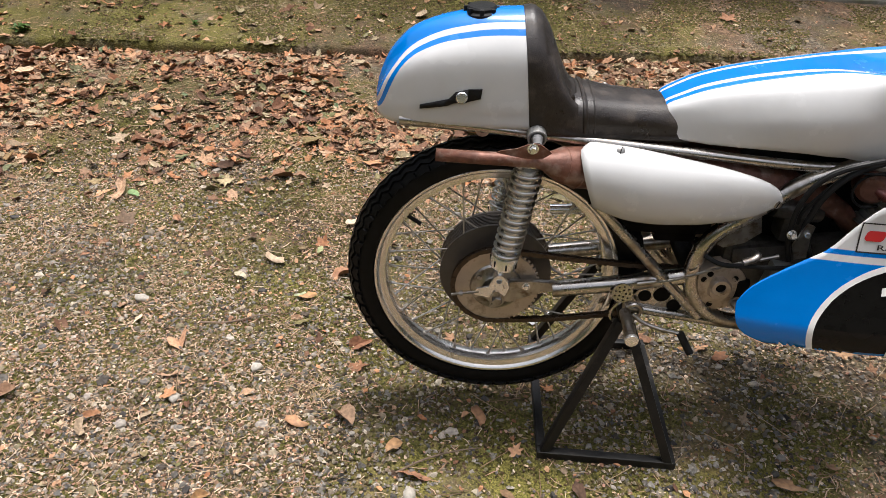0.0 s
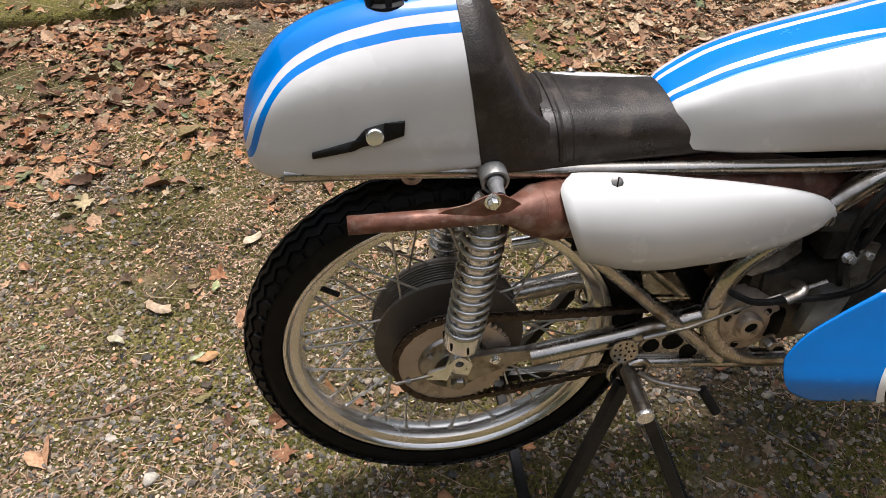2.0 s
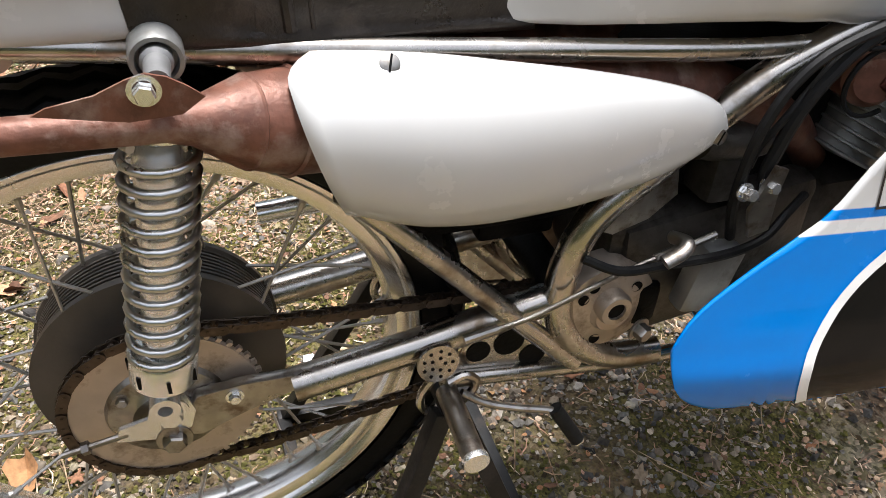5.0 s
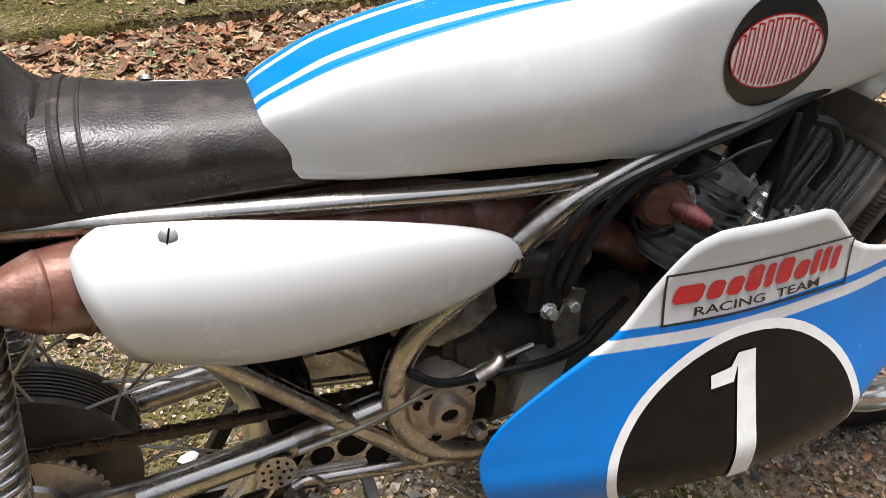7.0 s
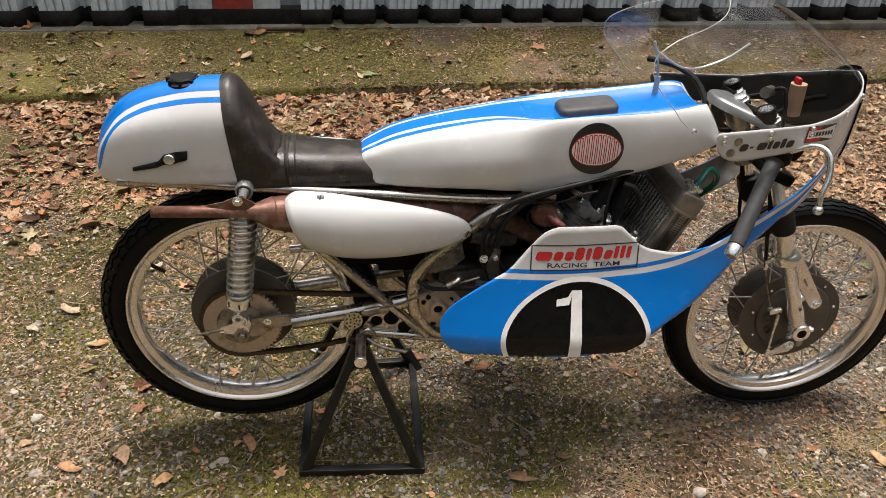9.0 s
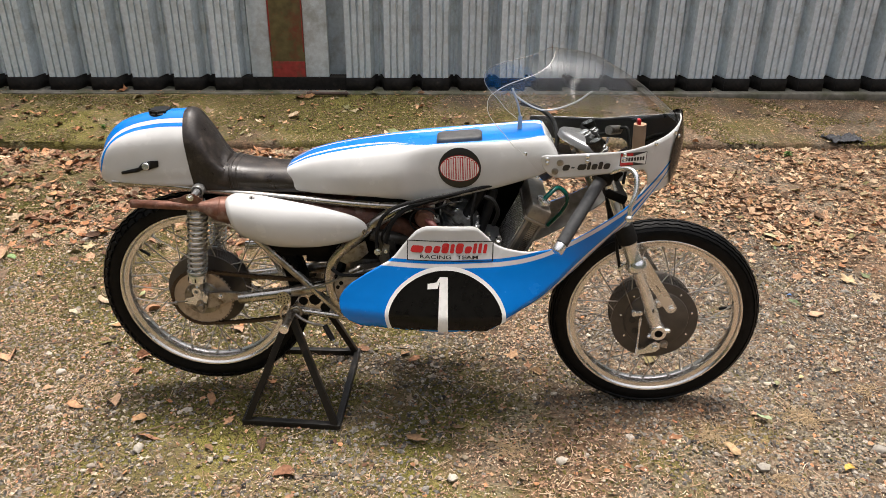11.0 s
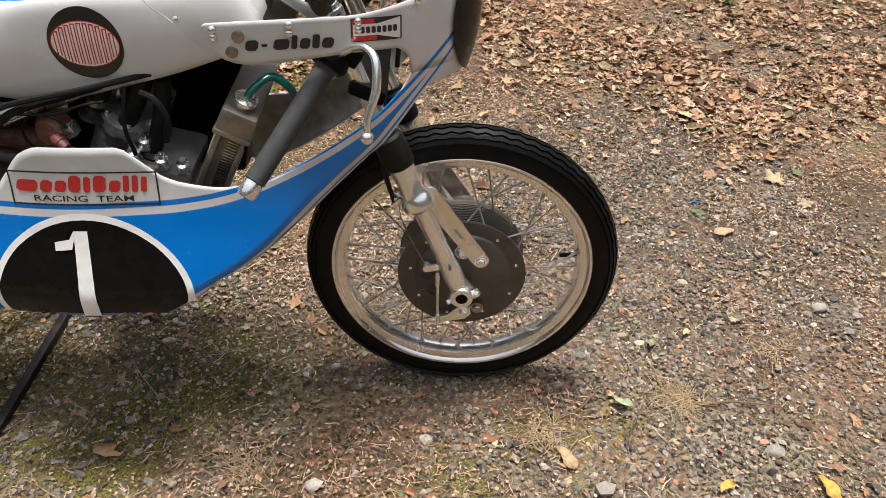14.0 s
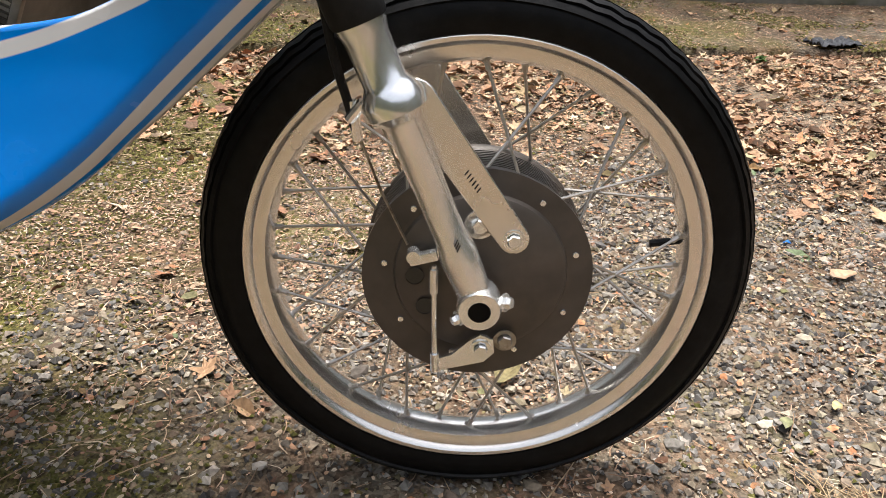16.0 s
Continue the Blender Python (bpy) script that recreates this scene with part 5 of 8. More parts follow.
# cylinder with fins, inclined forward, head with water spigots
cyl_ax = V(0.42, 0, 0.907).normalized()
for dy, nm in ((-0.028, "cylinder"), (0.052, "cylinder")):
    bm = B()
    prof = []
    for i in range(9):
        h = 0.006 + i * 0.0115
        prof += [(0.040, h), (0.047, h + 0.001), (0.047, h + 0.003), (0.040, h + 0.004)]
    lathe(bm, [(0, 0)] + prof + [(0.040, 0.11), (0.045, 0.112), (0.045, 0.128), (0.030, 0.136), (0, 0.137)], V(0.688, dy, 0.490), cyl_ax, 40)
    CYL = part(nm, bm, M_CAST, ENGINE, "finned alloy cylinder with a domed head", 25)
    for i in range(6):
        a = 2 * math.pi * i / 6
        u, v = frame_of(cyl_ax)
        bolt("head_bolt", V(0.688, dy, 0.490) + cyl_ax * 0.129 + 0.037 * (math.cos(a) * u + math.sin(a) * v), 0.005, 0.008, cyl_ax, M_ALLOY, ENGINE)
# disc-valve carburettor side and ignition with spark caps
for side in (-1, 1):
    bm = B()
    lathe(bm, [(0, 0.010), (0.020, 0.010), (0.027, 0.004), (0.027, -0.02)], (0.634, 0.074 * side, 0.604), (-0.30, side, 0.1), 24)
    part("plug_boss", bm, M_RUST, ENGINE, "rust-red round boss round the spark plug")
    bm = B()
    tube(bm, [(0.638, 0.082 * side, 0.605), (0.652, 0.093 * side, 0.600), (0.668, 0.101 * side, 0.591)], [0.0065, 0.0105, 0.0070], 16)
    SC = part("spark_cap", bm, M_CAPRED, ENGINE, "dull red spark plug cap")
    for t in (0.3, 0.5, 0.7):
        bm = B()
        lathe(bm, [(0.0088, -0.0012), (0.0112, 0), (0.0088, 0.0012)], V(0.638, 0.082 * side, 0.605).lerp(V(0.668, 0.101 * side, 0.591), t), (0.030, 0.019 * side, -0.014), 16)
        part("cap_ridge", bm, M_CAPRED, ENGINE, "ridge of the spark cap")
    bm = B()
    tube(bm, [(0.668, 0.101 * side, 0.591), (0.690, 0.104 * side, 0.572), (0.72, 0.09 * side, 0.52)], 0.004, 10, 12)
    part("plug_lead", bm, M_RUBBER, ENGINE, "grey ignition lead")
    bm = B()
    pts = [(0.632 + 0.036 * math.cos(a), 0.084 * side, 0.604 + 0.033 * math.sin(a)) for a in [0.3 + 4.9 * i / 20 for i in range(21)]]
    tube(bm, pts, 0.0022, 6)
    part("wire_loop", bm, M_RUBBER, ENGINE, "thin black wire loop")
# water rail, hoses with clamps
for n, (p0, p1, r) in enumerate((((0.735, -0.055, 0.590), (0.795, -0.045, 0.705), 0.015), ((0.775, -0.060, 0.545), (0.815, -0.050, 0.680), 0.013), ((0.70, -0.05, 0.63), (0.74, -0.04, 0.72), 0.014))):
    p0, p1 = V(*p0), V(*p1)
    bm = B()
    tube(bm, [p0, p0.lerp(p1, 0.5) + V(0.004, 0, 0), p1], r, 14, 8)
    h = part("coolant_hose", bm, M_RUBBER, ENGINE, "black rubber coolant hose")
    bm = B()
    d = (p1 - p0).normalized()
    lathe(bm, [(r - 0.001, -0.005), (r + 0.0015, -0.005), (r + 0.0015, 0.005), (r - 0.001, 0.005)], p0 + d * 0.012, d, 20)
    part("hose_clamp", bm, M_STEEL, ENGINE, "steel hose clamp")
    bm = B()
    lathe(bm, [(0, -0.016), (r * 1.6, -0.016), (r * 1.6, -0.010), (r * 0.9, -0.008), (r * 0.9, 0.01)], p0, d, 18)
    part("water_spigot", bm, M_ENGINE, ENGINE, "cast alloy water spigot")
bm = B()
box(bm, (0.785, -0.03, 0.530), (0.11, 0.12, 0.030), Matrix.Rotation(radians(14), 4, 'Y'), 0.012)
part("head_cover", bm, M_CAST, ENGINE, "pale cast alloy head plate")
for x, y, z in ((0.772, -0.065, 0.575), (0.800, -0.082, 0.552), (0.830, -0.078, 0.540), (0.755, -0.075, 0.560)):
    bm = B()
    lathe(bm, [(0.0, 0.022), (0.005, 0.022), (0.006, 0.014), (0.010, 0.012), (0.010, 0), (0.012, -0.004)], (x, y, z), (0.15, -0.25, 1), 12)
    part("fitting", bm, M_ALLOY, ENGINE, "small bright pipe fitting")
bm = B()
box(bm, (0.648, -0.070, 0.598), (0.05, 0.02, 0.022), Matrix.Rotation(radians(-20), 4, 'Y'), 0.004)
part("coil_bracket", bm, M_ALLOY, ENGINE, "bright bracket beside the plug")
# carburettor and intake behind the cylinders
bm = B()
tube(bm, [(0.585, -0.03, 0.520), (0.53, -0.045, 0.535), (0.485, -0.05, 0.545)], [0.018, 0.022, 0.019], 18)
box(bm, (0.530, -0.042, 0.505), (0.045, 0.045, 0.06), None, 0.01)
part("carburettor", bm, M_ENGINE, ENGINE, "grimy alloy carburettor", 40)
bm = B()
box(bm, (0.520, -0.078, 0.402), (0.050, 0.020, 0.078), Matrix.Rotation(radians(10), 4, 'Y'), 0.006)
part("pale_case_lug", bm, M_CAST, ENGINE, "pale alloy lug of the crankcase")
bm = B()
tube(bm, [(0.462, -0.080, 0.462), (0.460, -0.098, 0.472), (0.450, -0.104, 0.468), (0.434, -0.104, 0.460)], 0.0062, 12, 14)
part("elbow_fitting", bm, M_STEEL, ENGINE, "bright elbow fitting")
# black blocks added to stand for the deep shade between the frame tubes
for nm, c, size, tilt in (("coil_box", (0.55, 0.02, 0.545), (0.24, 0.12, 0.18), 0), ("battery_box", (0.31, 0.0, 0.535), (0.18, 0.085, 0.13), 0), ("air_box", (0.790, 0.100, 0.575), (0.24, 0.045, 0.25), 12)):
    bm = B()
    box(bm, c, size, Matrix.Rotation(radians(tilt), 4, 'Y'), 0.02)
    part(nm, bm, M_DARK, BIKE, "black filler block for the deep shade between the frame tubes")
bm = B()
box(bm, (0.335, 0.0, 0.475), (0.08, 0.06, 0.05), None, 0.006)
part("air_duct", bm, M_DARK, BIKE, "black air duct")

# ---- cables
CABLES = [("brake_hose", 0.0048, M_RUBBER, [(0.378, -0.088, 0.474), (0.407, -0.108, 0.469), (0.457, -0.112, 0.470), (0.517, -0.114, 0.471), (0.560, -0.112, 0.480), (0.592, -0.10, 0.496), (0.63, -0.08, 0.50)]),
          ("throttle_cable", 0.0050, M_RUBBER, [(0.530, -0.100, 0.480), (0.512, -0.108, 0.527), (0.506, -0.114, 0.580), (0.512, -0.115, 0.617), (0.527, -0.115, 0.648), (0.556, -0.115, 0.673), (0.615, -0.112, 0.692), (0.70, -0.104, 0.708), (0.80, -0.088, 0.728), (0.90, -0.074, 0.752), (1.0, -0.06, 0.775)]),
          ("clutch_cable", 0.0062, M_RUBBER, [(0.566, -0.100, 0.490), (0.544, -0.112, 0.527), (0.530, -0.115, 0.559), (0.534, -0.115, 0.585), (0.543, -0.115, 0.618), (0.564, -0.113, 0.650), (0.60, -0.106, 0.674), (0.68, -0.088, 0.694), (0.80, -0.066, 0.722)]),
          ("wiring_loom", 0.0036, M_RUBBER, [(0.524, -0.100, 0.560), (0.520, -0.108, 0.585), (0.532, -0.112, 0.612), (0.556, -0.108, 0.640), (0.59, -0.098, 0.664), (0.68, -0.075, 0.688), (0.82, -0.055, 0.720)]),
          ("breather_pipe", 0.0035, M_RUBBER, [(0.762, -0.085, 0.575), (0.758, -0.09, 0.63), (0.768, -0.08, 0.69)]),
          ("water_pipe", 0.0055, M_RUBBER, [(0.815, -0.085, 0.600), (0.826, -0.09, 0.640), (0.812, -0.088, 0.672), (0.79, -0.08, 0.68)]),
          ("small_wire", 0.0022, M_RUBBER, [(0.60, -0.09, 0.645), (0.66, -0.092, 0.648), (0.70, -0.09, 0.662), (0.735, -0.088, 0.668)])]
for nm, r, m, pts in CABLES:
    bm = B()
    tube(bm, pts, r, 8, 40)
    part(nm, bm, m, BIKE, "black " + nm.replace("_", " "))
bm = B()
tube(bm, [(0.262, -0.083, 0.400), (0.318, -0.085, 0.411), (0.381, -0.087, 0.437), (0.428, -0.09, 0.458), (0.50, -0.095, 0.482)], 0.0026, 8, 24)
ROD = part("brake_cable", bm, M_STEEL, BIKE, "thin steel control cable")
for a, b, r in (((0.255, -0.083, 0.398), (0.288, -0.084, 0.405), 0.0048), ((0.440, -0.091, 0.462), (0.462, -0.092, 0.470), 0.0046), ((0.468, -0.093, 0.471), (0.500, -0.094, 0.482), 0.0038)):
    bm = B()
    tube(bm, [a, b], r, 6 if r > 0.005 else 10)
    part("cable_adjuster", bm, M_STEEL, ROD, "bright knurled cable adjuster")
for x, y, z in ((0.503, -0.108, 0.537), (0.526, -0.108, 0.541)):
    bolt("clamp_bolt", (x, y, z), 0.006, 0.012, (0, -1, 0.2), M_ALLOY, ROD)
bm = B()
plate(bm, [(0.505, 0.50), (0.520, 0.545), (0.534, 0.540), (0.532, 0.515), (0.536, 0.475), (0.515, 0.470)], -0.106, -0.102)
part("cable_clamp", bm, M_STEEL, BIKE, "grey cable clamp bracket")

# ---- radiator
bot, top = V(0.856, 0, 0.492), V(0.918, 0, 0.622)
up = (top - bot).normalized()
fw = V(up.z, 0, -up.x)
rot = Matrix((fw, Y, up)).transposed().to_4x4()
bm = B()
box(bm, (bot + top) / 2, (0.046, 0.170, (top - bot).length), rot, 0.002)
RAD = part("radiator", bm, M_RADIATOR, BIKE, "brown and grey water radiator", 30)
for i in range(17):
    bm = B()
    box(bm, (bot + top) / 2 - fw * 0.0245 + V(0, -0.078 + 0.156 * i / 16, 0), (0.004, 0.0045, 0.140), rot, 0.001)
    part("core_tube", bm, M_ALLOY, RAD, "bright flat core tube")
for i in range(26):
    bm = B()
    box(bm, bot.lerp(top, 0.04 + 0.92 * i / 25) + V(0, -0.0862, 0) + fw * 0.006, (0.018, 0.003, 0.0028), rot)
    part("core_fin", bm, M_STEEL, RAD)
for dx in (-0.019, 0.020):
    bm = B()
    box(bm, (bot + top) / 2 + V(0, -0.087, 0) + fw * dx, (0.007, 0.006, 0.146), rot, 0.001)
    part("side_strip", bm, M_BRASS, RAD, "dull brass side strip")
bm = B()
box(bm, top + up * 0.020, (0.056, 0.182, 0.046), rot, 0.006)
box(bm, top + up * 0.002, (0.060, 0.186, 0.008), rot, 0.002)
part("header_tank", bm, M_BRASS, RAD, "dull brass header tank", 35)
bm = B()
box(bm, bot - up * 0.014, (0.054, 0.178, 0.030), rot, 0.006)
part("bottom_tank", bm, M_BRASS, RAD, "dull brass bottom tank", 35)
cap_at = top + up * 0.043 + V(0, -0.066, 0)
bm = B()
lathe(bm, [(0.012, -0.012), (0.012, 0.008), (0.0185, 0.009), (0.0185, 0.015), (0.014, 0.018), (0.006, 0.0195), (0, 0.0195)], cap_at, up, 26)
part("radiator_cap", bm, M_ALLOY, RAD, "round bright radiator cap")
bm = B()
tube(bm, [cap_at + up * 0.014, cap_at + up * 0.03 + V(0.004, 0.0, 0), (0.978, -0.05, 0.700), (1.001, -0.045, 0.683), (1.010, -0.03, 0.650), (1.000, 0.0, 0.600), (0.975, 0.03, 0.545)], 0.0062, 12, 40)
part("overflow_hose", bm, M_HOSE, RAD, "glossy green plastic overflow hose")
# ---- front fork
M_YOKE = material("grey_cast_yoke", (0.27, 0.27, 0.27), 0.32, metal=0.7, vary=0.12, scale=30)
RAKE = V(0.413, 0, -1).normalized()
for side in (-1, 1):
    foot = V(1.298, 0.084 * side, 0.298)
    up = -RAKE
    base_pt = foot

    def at(h, dy=0.0):
        return base_pt + up * h + V(0, dy, 0)
    bm = B()
    lathe(bm, [(0.016, 0.0), (0.0185, 0.03), (0.0195, 0.062), (0.0165, 0.078), (0.0165, 0.20), (0.0205, 0.206), (0.0295, 0.214), (0.0300, 0.226), (0.0240, 0.236), (0.0205, 0.242), (0.0205, 0.282), (0.0230, 0.292), (0.0230, 0.300), (0.014, 0.300)], base_pt, up, 36)
    LEG = part("fork_slider", bm, M_ALLOY, BIKE, "polished alloy fork leg", 40)
    bm = B()
    lathe(bm, [(0.0115, -0.020), (0.0205, -0.020), (0.0225, -0.016), (0.0225, 0.014), (0.0115, 0.014)], base_pt, Y, 30, closed=True)
    lathe(bm, [(0.0, -0.018), (0.0115, -0.018)], base_pt, Y * side, 24)
    part("axle_clamp", bm, M_ALLOY, LEG, "polished axle clamp with a dark bore", 40)
    # a dark disc over the clamp's end paints the shade inside the bore
    bm = B()
    lathe(bm, [(0, 0.0205), (0.0113, 0.0205)], base_pt, V(0, side, 0), 24)
    lathe(bm, [(0.0113, 0.0205), (0.0095, 0.012), (0, 0.010)], base_pt, V(0, side, 0), 24)
    part("axle_bore", bm, M_DARK, LEG, "dark disc painting the shade in the axle bore")
    bolt("clamp_bolt", base_pt + V(0.026, 0.006 * side, 0.004), 0.0065, 0.008, V(0.8, 0.5 * side, 0.2), M_ALLOY, LEG)
    bolt("clamp_nut", base_pt + V(-0.020, 0.008 * side, -0.014), 0.0055, 0.008, V(-0.8, 0.5 * side, -0.2), M_ALLOY, LEG)
    bm = B()
    lathe(bm, [(0.0245, 0.296), (0.0262, 0.300), (0.0268, 0.335), (0.0245, 0.352), (0.0180, 0.356), (0.0172, 0.362), (0.014, 0.362)], base_pt, up, 32)
    part("dust_boot", bm, M_RUBBER, LEG, "black rubber fork boot", 50)
    bm = B()
    tube(bm, [at(0.28), at(0.60)], 0.0145, 20)
    part("stanchion", bm, M_ALLOY, LEG, "chromed fork tube")
    # torque arm from the leg to the brake plate
    o = []
    a, b = V(1.232, 0, 0.502), V(1.331, 0, 0.362)
    d = (b - a).normalized()
    n_ = V(-d.z, 0, d.x)
    for i in range(9):
        t = math.pi / 2 + math.pi * i / 8
        o.append(a + 0.019 * (math.cos(t) * d + math.sin(t) * n_))
    for i in range(9):
        t = -math.pi / 2 + math.pi * i / 8
        o.append(b + 0.0155 * (math.cos(t) * d + math.sin(t) * n_))
    bm = B()
    plate(bm, [(p.x, p.z) for p in o], 0.0675 * side - 0.0025, 0.0675 * side + 0.0025)
    bmesh.ops.bevel(bm, geom=list(bm.edges), offset=0.0008, segments=1, affect='EDGES')
    TA = part("brake_torque_arm", bm, M_RIM, LEG, "flat brushed alloy torque arm")
    bolt("torque_arm_bolt", b + V(0, 0.0705 * side, 0), 0.0075, 0.006, (0, side, 0), M_ALLOY, LEG)
    tk = [slab(1.283, 0.4105, 0.003, 0.0016)]
    for i in range(6):
        bm = B()
        c = a.lerp(b, 0.50 + 0.025 * i) + V(0, 0.0703 * side, 0)
        box(bm, c, (0.0012, 0.0006, 0.006), Matrix.Rotation(radians(35), 4, 'Y'))
        part("stamped_bar", bm, M_DARK, LEG)
    # brake plate with air holes, cam lever, cable
    bm = B()
    lathe(bm, [(0, -0.005), (0.030, -0.005), (0.034, -0.004), (0.084, 0.0), (0.090, 0.003), (0.093, 0.010), (0.02, 0.012)], FRONT + V(0, 0.048 * side, 0), Y * -side, 64)
    BP = part("brake_plate", bm, M_DRUM, BIKE, "dark cast brake plate", 30)
    # air holes are black discs on the plate, their shade put into the colour
    for hx, hz in ((1.229, 0.304), (1.240, 0.268)):
        bm = B()
        lathe(bm, [(0, 0.0), (0.0098, 0.0), (0.0098, 0.001)], (hx, 0.0515 * side, hz), (0, side, 0), 24)
        part("air_hole", bm, M_BLACKPRINT, BP, "round black disc painting the shade of an air hole")
    for i in range(9):
        a2 = 2 * math.pi * (i + 0.35) / 9
        bm = B()
        lathe(bm, [(0, 0.002), (0.003, 0.002), (0.0035, 0)], FRONT + V(0.102 * math.cos(a2), 0.0405 * side, 0.102 * math.sin(a2)), (0, side, 0), 10)
        part("rim_rivet", bm, M_ALLOY, BP, "small bright rivet")
    bolt("anchor_bolt", (1.294, 0.0565 * side, 0.366), 0.0085, 0.008, (0, side, 0), M_ALLOY, BP)
    bm = B()
    lathe(bm, [(0, 0.002), (0.0155, 0.002), (0.0155, -0.002), (0, -0.002)], (1.294, 0.0555 * side, 0.366), (0, side, 0), 26)
    part("anchor_washer", bm, M_ALLOY, BP, "large bright washer")
    bm = B()
    plate(bm, [(1.247, 0.195), (1.252, 0.190), (1.262, 0.193), (1.305, 0.204), (1.316, 0.216), (1.314, 0.232), (1.300, 0.238), (1.288, 0.230), (1.270, 0.212), (1.250, 0.205)], 0.058 * side - 0.0025, 0.058 * side + 0.0025)
    part("cam_lever", bm, M_ALLOY, BP, "alloy brake cam lever")
    bolt("cam_nut", (1.301, 0.0615 * side, 0.221), 0.0075, 0.006, (0, side, 0), M_ALLOY, BP)
    bolt("plate_nut", (1.327, 0.0555 * side, 0.229), 0.0085, 0.007, (0, side, 0), M_STEEL, BP)
    bm = B()
    tube(bm, [(1.252, 0.062 * side, 0.198), (1.250, 0.062 * side, 0.250), (1.249, 0.062 * side, 0.322)], 0.0030, 10)
    tube(bm, [(1.252, 0.062 * side, 0.193), (1.2515, 0.062 * side, 0.215)], 0.0050, 10)
    tube(bm, [(1.249, 0.062 * side, 0.290), (1.249, 0.062 * side, 0.318)], 0.0050, 10)
    part("brake_link_rod", bm, M_ALLOY, BP, "thin adjustable link rod")
    bm = B()
    box(bm, (1.238, 0.062 * side, 0.331), (0.030, 0.010, 0.011), Matrix.Rotation(radians(-15), 4, 'Y'), 0.002)
    lathe(bm, [(0, 0.009), (0.007, 0.009), (0.007, -0.006)], (1.228, 0.060 * side, 0.333), (0, side, 0), 16)
    part("cable_clevis", bm, M_ALLOY, BP, "alloy cable clevis")
    bm = B()
    tube(bm, [(1.222, 0.062 * side, 0.345), (1.196, 0.066 * side, 0.405), (1.176, 0.068 * side, 0.462)], 0.0016, 6)
    part("inner_cable", bm, M_STEEL, BP, "bare inner brake cable")
    bm = B()
    tube(bm, [(1.178, 0.070 * side, 0.468), (1.171, 0.072 * side, 0.498), (1.160, 0.074 * side, 0.54), (1.150, 0.075 * side, 0.60), (1.130, 0.07 * side, 0.68)], 0.0045, 8, 16)
    part("brake_cable_sheath", bm, M_RUBBER, LEG, "black brake cable sheath")
    bm = B()
    tube(bm, [(1.186, 0.078 * side, 0.500), (1.172, 0.073 * side, 0.482)], 0.0055, 10)
    tube(bm, [(1.175, 0.0715 * side, 0.500), (1.179, 0.0705 * side, 0.462)], 0.0052, 8)
    part("cable_stop", bm, M_ALLOY, LEG, "alloy cable stop with adjuster")
    # lettering mark on the leg
    for i in range(3):
        bm = B()
        c = at(0.075 + 0.0032 * i) + V(0.006, 0.0186 * side, 0)
        box(bm, c, (0.008, 0.0008, 0.0014), Matrix.Rotation(radians(-68), 4, 'Y'))
        part("decal_bar", bm, M_BLACKPRINT, LEG)
    bm = B()
    tube(bm, [at(0.545), at(0.60)], 0.019, 24)
    box(bm, at(0.572) + V(-0.01, -0.03 * side, 0), (0.05, 0.06, 0.022), Matrix.Rotation(radians(22), 4, 'Y'), 0.005)
    part("fork_top_clamp", bm, M_DARK, LEG, "black fork top clamp", 40)
bm = B()
tube(bm, [FRONT + V(0, -0.075, 0) + V(0, 0, -0.008), FRONT + V(0, 0.075, -0.008)], 0.009, 14)
part("front_axle", bm, M_STEEL, BIKE, "steel front axle")
# yokes, steering head, clip-ons
bm = B()
box(bm, (1.133, 0, 0.690), (0.060, 0.195, 0.026), Matrix.Rotation(radians(22.4), 4, 'Y'), 0.008)
part("lower_yoke", bm, M_DARK, BIKE, "black lower fork yoke", 40)
bm = B()
T = Matrix.Translation((1.055, 0, 0.812)) @ Matrix.Rotation(radians(18), 4, 'Y')
outline = smooth_path([(0.030, -0.100, 0), (0.052, -0.085, 0), (0.045, -0.055, 0), (0.020, -0.02, 0), (0.020, 0.02, 0), (0.045, 0.055, 0), (0.052, 0.085, 0), (0.030, 0.100, 0), (0.005, 0.088, 0), (-0.050, 0.050, 0), (-0.072, 0.02, 0), (-0.072, -0.02, 0), (-0.050, -0.050, 0), (0.005, -0.088, 0), (0.030, -0.100, 0)], 57)[:-1]
rows = [[T @ V(0.25 * p.x, 0.25 * p.y, 0.014) for p in outline], [T @ V(0.75 * p.x, 0.75 * p.y, 0.012) for p in outline], [T @ V(0.95 * p.x, 0.95 * p.y, 0.008) for p in outline], [T @ V(p.x, p.y, 0.003) for p in outline], [T @ V(p.x, p.y, -0.010) for p in outline]]
vs = sheet(bm, rows, close=True)
bm.faces.new(vs[0]), bm.faces.new(vs[-1])
UY = part("upper_yoke", bm, M_YOKE, BIKE, "smooth silver-grey top yoke plate", 50)
bm = B()
tube(bm, [(1.095, 0, 0.690), (1.045, 0, 0.808)], 0.023, 20)
part("steering_head", bm, M_NICKEL, BIKE, "plated steering head tube")
for at_, r in (((1.050, 0, 0.827), 0.015), ((1.085, 0.078, 0.812), 0.014), ((1.085, -0.078, 0.812), 0.014)):
    bm = B()
    lathe(bm, [(r * 1.3, -0.004), (r * 1.3, 0.002), (r, 0.003), (r, 0.010), (r * 0.7, 0.012), (0, 0.012)], at_, -RAKE, 8)
    part("top_nut", bm, M_ALLOY, UY, "bright top nut")
bm = B()
box(bm, (0.992, 0, 0.782), (0.060, 0.10, 0.010), Matrix.Rotation(radians(10), 4, 'Y'), 0.004)
part("tank_mount", bm, M_DARK, BIKE, "grey plate behind the steering head", 40)
